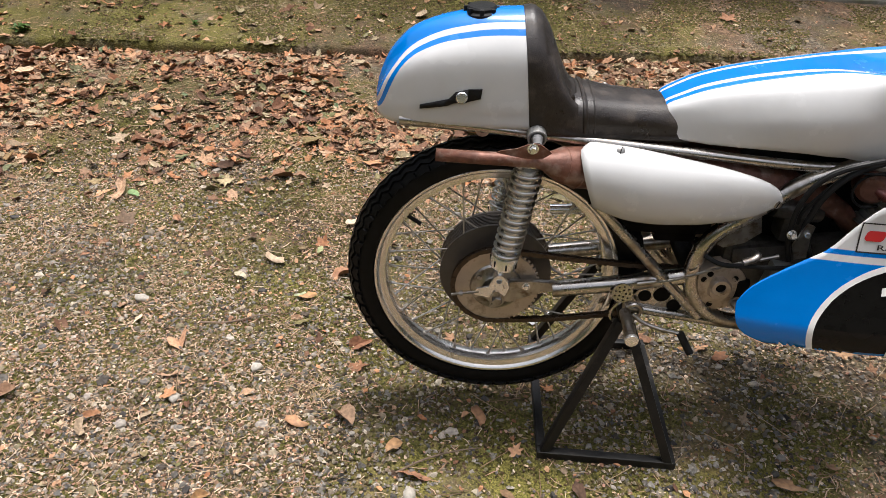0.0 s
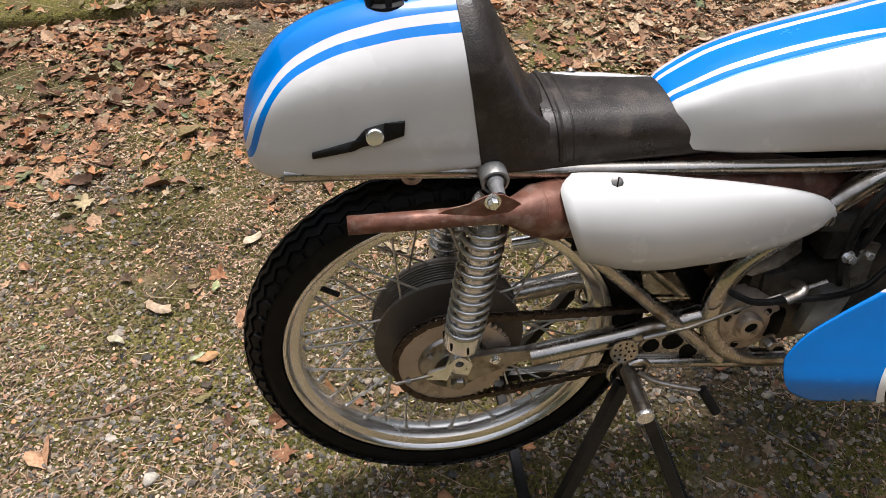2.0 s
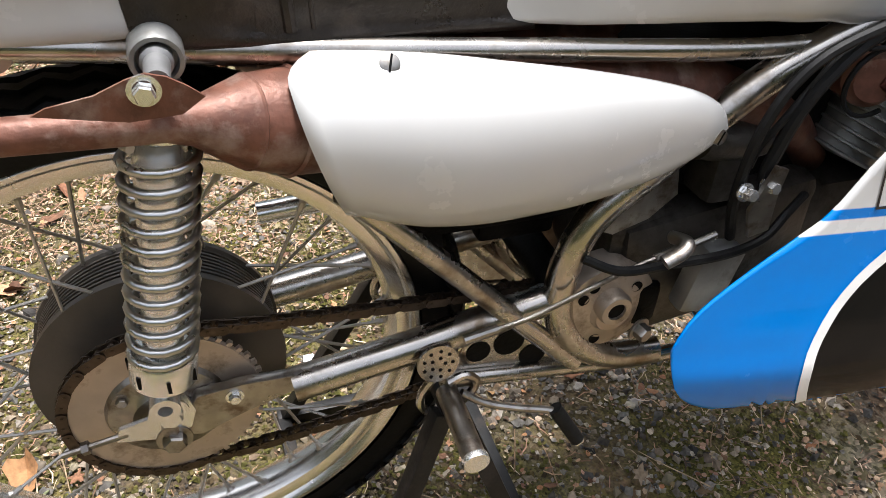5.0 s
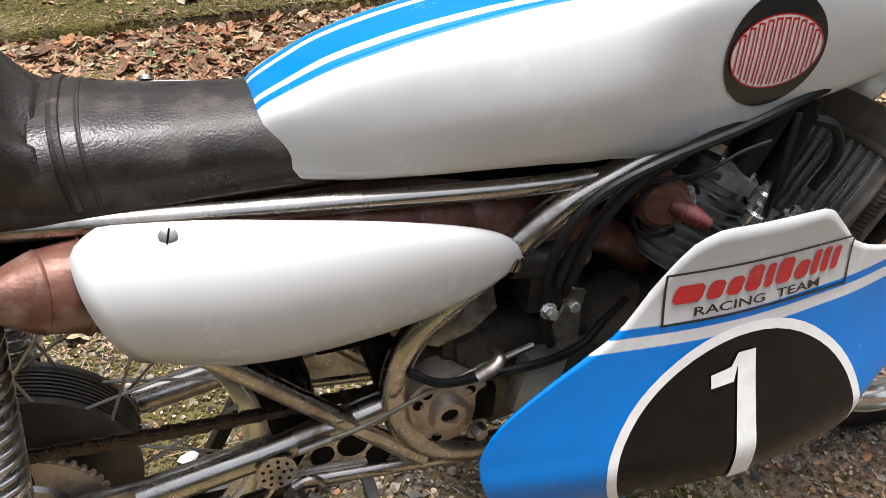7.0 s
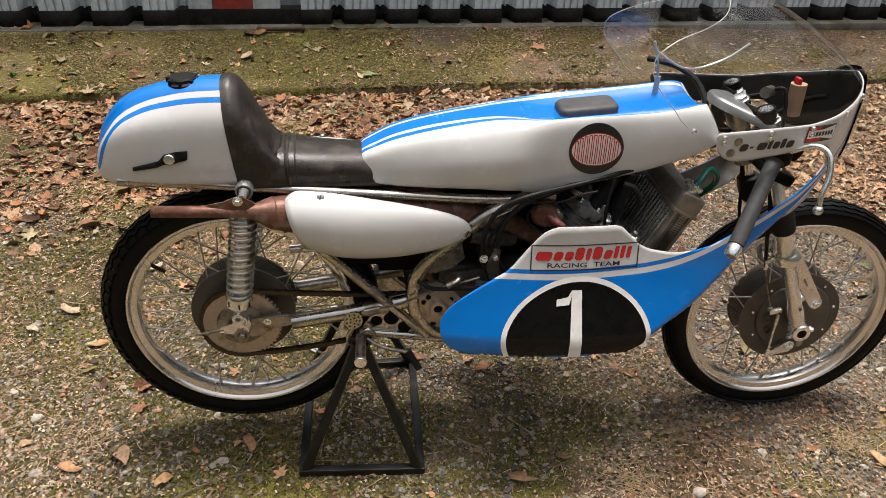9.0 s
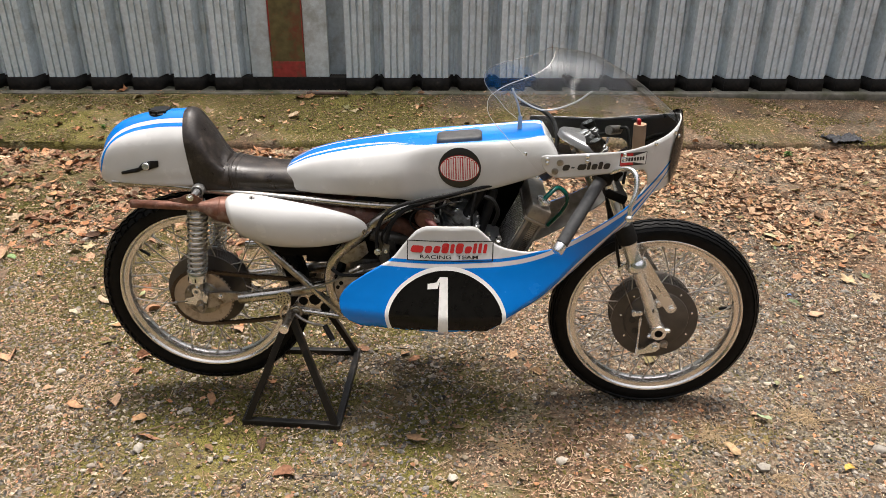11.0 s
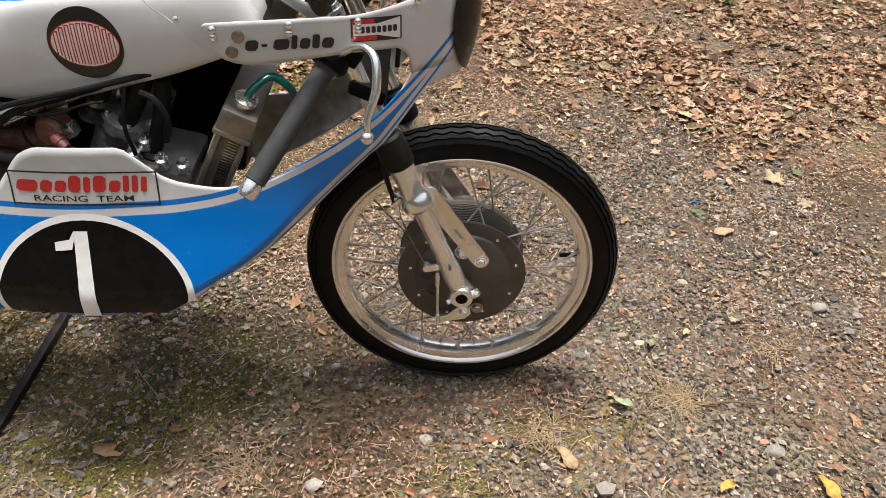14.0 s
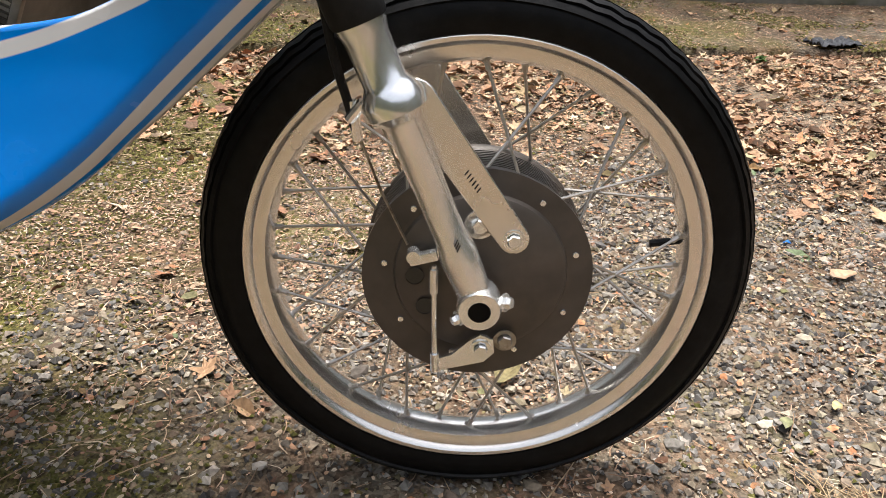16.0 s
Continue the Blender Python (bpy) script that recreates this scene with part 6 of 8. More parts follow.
for side in (-1, 1):
    g0, g1 = V(1.074, 0.112 * side, 0.742), V(0.975, 0.219 * side, 0.614)
    d = (g1 - g0).normalized()
    bm = B()
    tube(bm, [V(1.098, 0.080 * side, 0.765), g0, g1], 0.011, 14)
    CLIP = part("clip_on_bar", bm, M_DARK, BIKE, "black clip-on handlebar")
    bm = B()
    L = (g1 - g0).length
    prof = [(0.020, -0.012), (0.0215, -0.006), (0.016, 0.0)]
    for i in range(60):
        h = 0.004 + (L - 0.012) * i / 60
        prof += [(0.0158, h), (0.0152, h + (L - 0.012) / 120)]
    lathe(bm, prof + [(0.0160, L - 0.006), (0.0130, L - 0.004)], g0, d, 28)
    part("grip", bm, M_GRIP, CLIP, "ribbed dark grey rubber grip", 60)
    bm = B()
    lathe(bm, [(0.0135, -0.004), (0.0145, 0.002), (0.0145, 0.016), (0.012, 0.021), (0, 0.0225)], g1, d, 24)
    part("bar_end", bm, M_ALLOY, CLIP, "round alloy bar end")
    bm = B()
    lathe(bm, [(0.020, -0.030), (0.0275, -0.028), (0.0285, -0.010), (0.0235, -0.004), (0.016, -0.004)], g0, d, 24)
    box(bm, g0 - d * 0.022 + V(0.022, 0, 0.010), (0.045, 0.028, 0.030), Matrix.Rotation(radians(35), 4, 'Y'), 0.006)
    part("throttle_housing", bm, M_DARK, CLIP, "black twist-grip housing", 40)
    bm = B()
    tube(bm, [(1.098, 0.118 * side, 0.770), (1.130, 0.140 * side, 0.790), (1.150, 0.162 * side, 0.782), (1.152, 0.180 * side, 0.745), (1.140, 0.192 * side, 0.708), (1.139, 0.197 * side, 0.688)], [0.006, 0.0055, 0.0062, 0.0065, 0.0055, 0.005], 12, 36)
    LV = part("brake_lever", bm, M_ALLOY, CLIP, "polished alloy hand lever")
    bm = B()
    bmesh.ops.create_uvsphere(bm, u_segments=18, v_segments=12, radius=0.0098, matrix=Matrix.Translation((1.1385, 0.1975 * side, 0.680)))
    part("lever_ball", bm, M_ALLOY, CLIP, "round lever ball end")
# front lever cable, tan pad and gauge stay behind the screen
bm = B()
tube(bm, [(1.100, 0.08, 0.800), (1.135, 0.06, 0.815), (1.165, 0.04, 0.835), (1.175, 0.03, 0.82), (1.180, 0.02, 0.76), (1.175, 0.02, 0.68)], 0.0042, 8, 30)
part("lever_cable", bm, M_RUBBER, BIKE, "black lever cable")
bm = B()
tube(bm, [(1.200, 0.055, 0.795), (1.197, 0.055, 0.865)], 0.017, 20)
part("fairing_pad", bm, M_CORK, BIKE, "rolled tan pad behind the screen")
bm = B()
box(bm, (1.193, 0.055, 0.868), (0.010, 0.020, 0.022), None, 0.004)
part("red_tab", bm, M_RED, BIKE, "small red tab")
bm = B()
tube(bm, [(1.155, 0.06, 0.822), (1.120, 0.02, 0.832)], 0.012, 18)
part("far_bar_stub", bm, M_STEEL, BIKE, "bar clamp tube")
bm = B()
tube(bm, [(1.10, 0.03, 0.72), (1.17, 0.06, 0.76), (1.24, 0.06, 0.80), (1.27, 0.03, 0.82)], 0.006, 10, 16)
part("fairing_stay", bm, M_DARK, BIKE, "black fairing stay")
bm = B()
tube(bm, [(0.975, -0.02, 0.775), (0.982, 0.0, 0.815), (0.972, 0.04, 0.850), (0.945, 0.08, 0.868), (0.915, 0.11, 0.872), (0.893, 0.13, 0.872)], 0.0065, 10, 20)
part("tank_breather_hose", bm, M_RUBBER, BIKE, "black rubber breather hose")
for i, (x, z, y) in enumerate(((0.957, 0.778, -0.1385), (0.968, 0.800, -0.134))):
    bm = B()
    lathe(bm, [(0, 0.002), (0.005, 0.002), (0.0085, 0.0005), (0.0085, -0.003)], on_fairing(x, z, 0.002), (0, -1, 0), 18)
    part("panel_screw", bm, M_STEEL, FAIRING, "slotted steel panel screw")

# seat each group of parts outwards and upwards on the frame: metres along, outwards, up
SEATING = {"exhaust": (0, 0, 0), "heat_shield": (0, 0, 0), "seat_rail": (0, 0.010, 0.016), "tail_lug": (0, 0.006, 0.021),
           "frame_tube": (0.004, 0.007, 0.026), "frame_strut": (0, 0.012, 0.014), "frame_lower_tube": (0, 0.012, 0.016), "gusset": (-0.008, 0.012, 0.012),
           "swingarm_leg": (0, 0.010, 0.002), "footrest_disc": (0, 0.012, 0.004), "footrest": (0, 0, 0), "foot_lever": (0, 0, 0),
           "clip_on_bar": (0.002, 0.025, 0.020), "brake_cable": (0.006, 0.012, 0.010), "brake_hose": (0, 0, 0), "throttle_cable": (0, 0, 0),
           "clutch_cable": (0, 0, 0), "wiring_loom": (0, 0, 0), "inner_plate": (0, 0, 0), "cable_clamp": (0.008, 0.022, 0.030),
           "breather_pipe": (0, 0.02, 0.024), "water_pipe": (0, 0.02, 0.024), "small_wire": (0, 0.02, 0.024), "radiator": (0.004, 0, 0.019), "fairing_pad": (0.010, 0, -0.006), "red_tab": (0.010, 0, -0.006),
           "engine": (0, 0, 0.030), "brake_plate": (0.003, 0, 0.006), "torque_arm": (0, 0, 0.004), "swingarm_pivot": (0, 0, 0.006)}
SETTLED = ("fairing", "seat_seam", "seat_piping", "windscreen", "fuel_tank", "tail_hump", "seat_back", "seat", "front_wheel", "rear_wheel", "shock_absorber", "sprocket", "chain",
           "rear_axle", "fork_slider", "front_axle")
for ob in BIKE.children:
    kind = ob.name.split(".")[0]
    if kind in SETTLED:
        continue
    ys = [p.co.y for p in ob.data.vertices]
    mid = 0.5 * (min(ys) + max(ys))
    dx, out, up = SEATING.get(kind, (0, 0.010, 0.016))
    ob.location += V(dx, (out if mid > 0.02 else -out if mid < -0.02 else 0), up)
ENGINE.scale.y, RAD.scale.y = 1.25, 1.35
# the wheel and fork legs are steered a little towards the near side
STEER = Matrix.Translation(FRONT) @ Matrix.Rotation(-0.0365, 4, 'Z') @ Matrix.Translation(-FRONT)
for ob in BIKE.children:
    if ob.name.split(".")[0] in ("front_wheel", "fork_slider", "front_axle", "brake_plate"):
        ob.matrix_basis = STEER @ ob.matrix_basis
# ---------------------------------------------------------------- paddock stand
STAND = tagged(new("motorcycle_stand"), "black welded square-tube stand holding the motorcycle up", "stand")
STAND.matrix_basis = pose(0, 0, 0)


def bar(name, a, b, w=0.019, label=""):
    a, b = V(*a), V(*b)
    d = (b - a).normalized()
    u = d.cross(V(0, 1, 0)) if abs(d.y) < 0.9 else d.cross(V(0, 0, 1))
    u.normalize()
    v = d.cross(u)
    bm = B()
    box(bm, (a + b) / 2, (w, w, (b - a).length), Matrix((u, v, d)).transposed().to_4x4(), 0.0018)
    return part(name, bm, M_STAND, STAND, label)


Z0 = 0.0105
N0, N1, F0, F1 = (0.112, -0.168, Z0), (0.384, -0.183, Z0), (0.118, 0.205, Z0), (0.393, 0.205, Z0)
bar("base_bar", (0.103, -0.168, Z0), (0.393, -0.183, Z0))
bar("base_bar", (0.109, 0.205, Z0), (0.402, 0.205, Z0))
bar("side_bar", (0.112, -0.158, Z0), (0.118, 0.196, Z0))
bar("side_bar", (0.384, -0.173, Z0), (0.393, 0.196, Z0))
for (a, b), y in (((N0, N1), -0.098), ((F0, F1), 0.135)):
    bar("leg", (a[0] + 0.004, a[1], 0.012), (0.243, y, 0.318))
    bar("leg", (b[0] - 0.006, b[1], 0.012), (0.259, y, 0.318))
bm = B()
tube(bm, [(0.251, -0.108, 0.318), (0.251, 0.145, 0.318)], 0.0095, 14)
part("cross_tube", bm, M_STAND, STAND, "black cross tube under the footrests")
# ---------------------------------------------------------------- ground and wall
WALL_Y, WALL_SLOPE, WALL_Z = 3.105, 0.055, 0.155


def front_of_wall(x, y):
    """Metres from the faces of the wall's ribs."""
    return WALL_Y - 0.105 + WALL_SLOPE * x - y


def slab_edge(x):
    return 0.78 + 0.016 * noise.noise(V(x * 1.7, 4.2, 0)) + 0.008 * noise.noise(V(x * 9, 1.2, 0))


def soil(x, y):
    """Height of the soil: nearly level, rising a little towards the verge."""
    t = min(1, max(0, (1.9 - front_of_wall(x, y)) / 1.1))
    z = 0.055 * t * t * (3 - 2 * t)
    z += 0.010 * noise.noise(V(x * 1.1, y * 1.1, 3)) * min(1, max(0, (abs(y + 0.1) - 0.25) / 0.4)) if abs(x) < 8 and abs(y) < 8 else 0
    return z


def slab_top(x, d):
    return (0.102 + 0.105 * min(1, max(0, (0.78 - d) / 0.74))) * (1 - 0.18 * min(1, max(0, (x - 1.8) / 1.4))) + 0.007 * noise.noise(V(x * 2.3, d * 3, 8)) + 0.003 * noise.noise(V(x * 11, d * 11, 2))


def bank(x, y):
    """Height of the ground, or of the mossy slab on it, at a place."""
    d = front_of_wall(x, y)
    return slab_top(x, d) if d < slab_edge(x) and -5 < x < 7 else soil(x, y)


def spaced(lo, hi, fine_lo, fine_hi, step):
    a = list(np.arange(fine_lo, fine_hi + step / 2, step))
    out = [fine_hi]
    while out[-1] < hi:
        out.append(out[-1] + max(step, (out[-1] - fine_hi) * 0.6))
    left = [fine_lo]
    while left[-1] > lo:
        left.append(left[-1] - max(step, (fine_lo - left[-1]) * 0.6))
    return left[:0:-1] + a + out[1:]


def ground_material():
    m = bpy.data.materials.new("gravel_soil_moss")
    m.use_nodes = True
    n, l = m.node_tree.nodes, m.node_tree.links
    b = n["Principled BSDF"]
    b.inputs["Roughness"].default_value = 0.9
    b.inputs["Specular IOR Level"].default_value = 0.25
    tc = n.new("ShaderNodeTexCoord")

    def tex(scale, detail=6, rough=0.6):
        t = n.new("ShaderNodeTexNoise")
        t.inputs["Scale"].default_value, t.inputs["Detail"].default_value, t.inputs["Roughness"].default_value = scale, detail, rough
        l.new(tc.outputs["Object"], t.inputs["Vector"])
        return t.outputs["Fac"]

    def ramp(fac, lo, hi):
        r = n.new("ShaderNodeMapRange")
        r.inputs[1].default_value, r.inputs[2].default_value = lo, hi
        l.new(fac, r.inputs[0])
        return r.outputs[0]

    def mix(fac, a, c):
        x = n.new("ShaderNodeMix")
        x.data_type = 'RGBA'
        l.new(fac, x.inputs[0])
        for s, q in ((6, a), (7, c)):
            if isinstance(q, tuple):
                x.inputs[s].default_value = (*q, 1)
            else:
                l.new(q, x.inputs[s])
        return x.outputs[2]
    vor = n.new("ShaderNodeTexVoronoi")
    vor.inputs["Scale"].default_value, vor.inputs["Randomness"].default_value = 130, 1
    l.new(tc.outputs["Object"], vor.inputs["Vector"])
    vor2 = n.new("ShaderNodeTexVoronoi")
    vor2.inputs["Scale"].default_value = 340
    l.new(tc.outputs["Object"], vor2.inputs["Vector"])
    bw = n.new("ShaderNodeSeparateColor")
    l.new(vor.outputs["Color"], bw.inputs[0])
    bw2 = n.new("ShaderNodeSeparateColor")
    l.new(vor2.outputs["Color"], bw2.inputs[0])
    soil = mix(bw2.outputs[0], (0.016, 0.012, 0.008), (0.125, 0.088, 0.054))
    grit = mix(bw.outputs[0], (0.018, 0.016, 0.013), (0.24, 0.205, 0.15))
    base = mix(ramp(tex(3.2, 8), 0.40, 0.62), soil, grit)
    needle = mix(ramp(tex(60, 3), 0.35, 0.65), (0.064, 0.037, 0.022), (0.27, 0.165, 0.098))
    base = mix(ramp(tex(2.6, 10, 0.75), 0.45, 0.63), base, needle)
    moss = mix(bw2.outputs[1], (0.040, 0.038, 0.009), (0.17, 0.148, 0.036))
    sep = n.new("ShaderNodeSeparateXYZ")
    l.new(tc.outputs["Object"], sep.inputs[0])
    verge = ramp(sep.outputs[1], 1.55, 2.3)
    mm = n.new("ShaderNodeMath")
    mm.operation = 'MULTIPLY_ADD'
    l.new(verge, mm.inputs[0])
    mm.inputs[1].default_value = 0.035
    east = n.new("ShaderNodeMath")
    east.operation = 'MULTIPLY_ADD'
    l.new(ramp(sep.outputs[0], 0.5, 1.4), east.inputs[0])
    east.inputs[1].default_value = -0.13
    l.new(tex(2.1, 9, 0.7), east.inputs[2])
    l.new(east.outputs[0], mm.inputs[2])
    base = mix(ramp(mm.outputs[0], 0.41, 0.57), base, moss)
    wet = n.new("ShaderNodeHueSaturation")
    r = n.new("ShaderNodeMapRange")
    r.inputs[1].default_value, r.inputs[2].default_value, r.inputs[3].default_value, r.inputs[4].default_value = 0.35, 0.65, 0.70, 1.35
    l.new(tex(0.9, 5), r.inputs[0]), l.new(r.outputs[0], wet.inputs["Value"]), l.new(base, wet.inputs["Color"])
    l.new(wet.outputs[0], b.inputs["Base Color"])
    bp = n.new("ShaderNodeBump")
    bp.inputs["Strength"].default_value, bp.inputs["Distance"].default_value = 0.8, 0.006
    add = n.new("ShaderNodeMath")
    add.operation = 'MULTIPLY_ADD'
    l.new(vor.outputs["Distance"], add.inputs[0])
    add.inputs[1].default_value = -0.8
    l.new(tex(90, 6), add.inputs[2])
    l.new(add.outputs[0], bp.inputs["Height"]), l.new(bp.outputs[0], b.inputs["Normal"])
    return m


xs, ys = spaced(-60, 60, -2.6, 4.2, 0.05), spaced(-60, 60, -1.5, 3.3, 0.05)
me = bpy.data.meshes.new("ground")
nx, ny = len(xs), len(ys)
me.from_pydata([(x, y, soil(x, y) + (0.006 * noise.noise(V(x * 7, y * 7, 0)) - 0.003)) for x in xs for y in ys], [],
               [(i * ny + j, (i + 1) * ny + j, (i + 1) * ny + j + 1, i * ny + j + 1) for i in range(nx - 1) for j in range(ny - 1)])
for p in me.polygons:
    p.use_smooth = True
me.materials.append(ground_material())
GROUND = tagged(new("ground", me), "packed gravel ground with moss patches and leaf litter", "ground", kind="structure")


# raised concrete slab before the wall, grown over with moss
xs, bm = [-5 + 0.04 * i for i in range(301)], B()
rows = []
for x in xs:
    e = slab_edge(x)
    ds = [(e + 0.006, 0.0), (e + 0.004, None), (e, -0.012), (e - 0.010, -0.003)] + [(e * (1 - (k / 12)) - 0.012 * (1 - k / 12), 0) for k in range(1, 12)] + [(-0.25, 0)]
    row = []
    for k, (d, dz) in enumerate(ds):
        y = WALL_Y - 0.105 + WALL_SLOPE * x - d
        top = slab_top(x, max(d, 0)) if k > 1 else None
        row.append(V(x, y, 0.0 if k == 0 else slab_top(x, e) - 0.030 if k == 1 else top + dz))
    rows.append(row)
sheet(bm, rows)
tagged(part("verge", bm, GROUND.data.materials[0], None, sharp=50), "raised concrete strip under olive moss and soil before the wall", "verge", kind="structure")


def scatter(name, mat, protos, spots, label, category, kind="stuff"):
    """Many small pieces joined into one mesh. protos: (verts, faces); spots: (prototype, place, turn about z, tilt x, tilt y, size)."""
    co, fa, base = [], [], 0
    for k, p, a, tx, ty, s in spots:
        v, f = protos[k]
        m = np.array((Euler((tx, ty, a)).to_matrix() @ Matrix.Diagonal((s if isinstance(s, tuple) else (s, s, s)))))
        co.append(v @ m.T + np.array(p))
        fa += [tuple(i + base for i in q) for q in f]
        base += len(v)
    me = bpy.data.meshes.new(name)
    me.from_pydata(np.concatenate(co).tolist(), [], fa)
    me.materials.append(mat)
    return tagged(new(name, me), label, category, kind=kind)


def stone_proto(rng):
    v, f = [], []
    t = bmesh.new()
    bmesh.ops.create_icosphere(t, subdivisions=1, radius=1)
    for p in t.verts:
        q = p.co * (0.8 + 0.45 * rng.random())
        v.append((q.x * 1.1, q.y * 0.85, q.z * 0.55))
    f = [tuple(x.index for x in q.verts) for q in t.faces]
    t.free()
    return np.array(v), f


def leaf_proto(rng, lobes=5):
    """A dry lobed leaf, cupped and curled."""
    out = []
    for i in range(lobes * 4):
        a = -2.5 + 5.0 * i / (lobes * 4 - 1)
        r = 0.55 + 0.45 * (1 - abs(((i / 4) % 1) - 0.5) * 2) ** 1.2
        r *= (0.75 + 0.35 * math.cos(a)) * (0.85 + 0.3 * rng.random())
        out.append((r * math.sin(a), r * math.cos(a)))
    out.append((0.03, -0.9))
    out.append((-0.03, -0.9))
    c1, c2, w = rng.uniform(-0.1, 0.5), rng.uniform(-0.2, 0.4), rng.uniform(-0.25, 0.25)
    v = [(x, y, c1 * x * x + c2 * y * y + w * x * y + rng.uniform(-0.06, 0.06)) for x, y in out]
    v.append((0, 0, -0.03))
    k = len(out)
    return np.array(v), [(i, (i + 1) % k, k) for i in range(k)]


def sliver_proto(rng):
    b = rng.uniform(-0.15, 0.15)
    return np.array([(-0.5, -0.03, 0), (-0.5, 0.03, 0), (0, 0.035 + b, 0.03), (0, -0.035 + b, 0.03), (0.5, 0.02, 0), (0.5, -0.02, 0)]), [(0, 3, 2, 1), (3, 5, 4, 2)]


def oval_leaf(rng):
    """A plain pointed leaf, folded and torn."""
    out = []
    torn = rng.randrange(14)
    for i in range(14):
        a = 2 * math.pi * i / 14
        r = (0.45 if abs(i - torn) < 2 else 1.0) * rng.uniform(0.8, 1.05)
        out.append((0.52 * r * math.sin(a), r * math.cos(a)))
    c1, c2, w = rng.uniform(0.1, 1.0), rng.uniform(-0.3, 0.4), rng.uniform(-0.4, 0.4)
    v = [(x, y, c1 * abs(x) + c2 * y * y + w * x * y + rng.uniform(-0.06, 0.06)) for x, y in out] + [(0, 0, -0.02)]
    return np.array(v), [(i, (i + 1) % 14, 14) for i in range(14)]


rng = random.Random(7)
stones = [stone_proto(rng) for _ in range(8)]
leaves = [leaf_proto(rng) for _ in range(5)] + [oval_leaf(rng) for _ in range(5)]
slivers = [sliver_proto(rng) for _ in range(6)]


def strewn(n, xr, yr, keep, make):
    out = []
    while len(out) < n:
        x, y = rng.uniform(*xr), rng.uniform(*yr)
        if rng.random() < keep(x, y):
            out.append(make(x, y))
    return out


def patch(x, y, f=1.7, seed=0):
    return noise.noise(V(x * f, y * f, seed + 0.5)) + 0.5 * noise.noise(V(x * f * 3, y * f * 3, seed + 5.5))


def keep_gravel(x, y):
    return min(1, max(0.10, 0.38 + 0.12 * min(1, max(0, x - 0.2)) + 1.3 * patch(x, y, 1.3, 2))) * (1 if y < 1.2 else 0.35) * (1 if y < WALL_Y + WALL_SLOPE * x - 0.12 else 0)


def chip_proto(rng):
    """The angular top of a small stone bedded in the soil."""
    r = [0.75 + 0.5 * rng.random() for _ in range(6)]
    v = [(r[0], 0.1, -0.15), (-r[1], -0.1, -0.15), (0.1, r[2] * 0.8, -0.15), (-0.1, -r[3] * 0.8, -0.15), (0, 0.1, r[4] * 0.55), (0.1, 0, -0.4)]
    return np.array(v[:5]), [(0, 2, 4), (2, 1, 4), (1, 3, 4), (3, 0, 4)]


def flake_proto(rng):
    """A scrap of leaf or bark."""
    n = 6
    v = [(rng.uniform(0.5, 1) * math.cos(2 * math.pi * i / n), 0.7 * rng.uniform(0.5, 1) * math.sin(2 * math.pi * i / n), rng.uniform(-0.15, 0.2)) for i in range(n)]
    return np.array(v + [(0, 0, 0.1)]), [(i, (i + 1) % n, n) for i in range(n)]


chips = [chip_proto(rng) for _ in range(12)]
flakes = [flake_proto(rng) for _ in range(12)]
STONE = [(0.030, 0.027, 0.025), (0.11, 0.10, 0.085), (0.26, 0.235, 0.20), (0.05, 0.037, 0.028), (0.30, 0.245, 0.175), (0.12, 0.10, 0.05), (0.46, 0.40, 0.31), (0.065, 0.060, 0.058), (0.22, 0.205, 0.18), (0.035, 0.031, 0.028), (0.36, 0.29, 0.21), (0.09, 0.055, 0.035), (0.40, 0.355, 0.30), (0.045, 0.042, 0.040)]
M_STONES = island_palette("gravel_stones", STONE)


def pebble(x, y):
    return (rng.randrange(12), (x, y, bank(x, y) + 0.0005), rng.uniform(0, 6.3), rng.uniform(-.4, .4), rng.uniform(-.4, .4), min(0.013, rng.lognormvariate(-5.42, 0.48)))


scatter("gravel", M_STONES, chips, strewn(72000, (-1.7, 2.9), (-0.75, 1.3), keep_gravel, pebble) + strewn(14000, (-2.6, 4.2), (-1.0, 2.4), keep_gravel, pebble), "fine grey and brown gravel in the soil", "gravel")
scatter("pebbles", M_STONES, stones, strewn(1500, (-2.2, 3.4), (-1.0, 2.2), keep_gravel, lambda x, y: (rng.randrange(8), (x, y, bank(x, y) + 0.002), rng.uniform(0, 6.3), rng.uniform(-.3, .3), rng.uniform(-.3, .3), rng.uniform(0.005, 0.010) + 0.008 * rng.random() ** 4)), "larger grey and pale pebbles pressed into the soil", "pebbles")


def keep_leaf(x, y):
    d = front_of_wall(x, y)
    if d < 0.02:
        return 0
    if d < slab_edge(x):
        return 0.028
    bare = 0.32 * math.exp(-((x - 0.55) / 0.55) ** 2)
    lit = min(1, max(0, (y - 0.84 - bare - 0.36 * patch(x, y, 1.2, 9)) / 0.65))
    return 0.010 + lit * min(1, max(0.10, 0.62 + 1.1 * patch(x, y, 2.4, 4)))


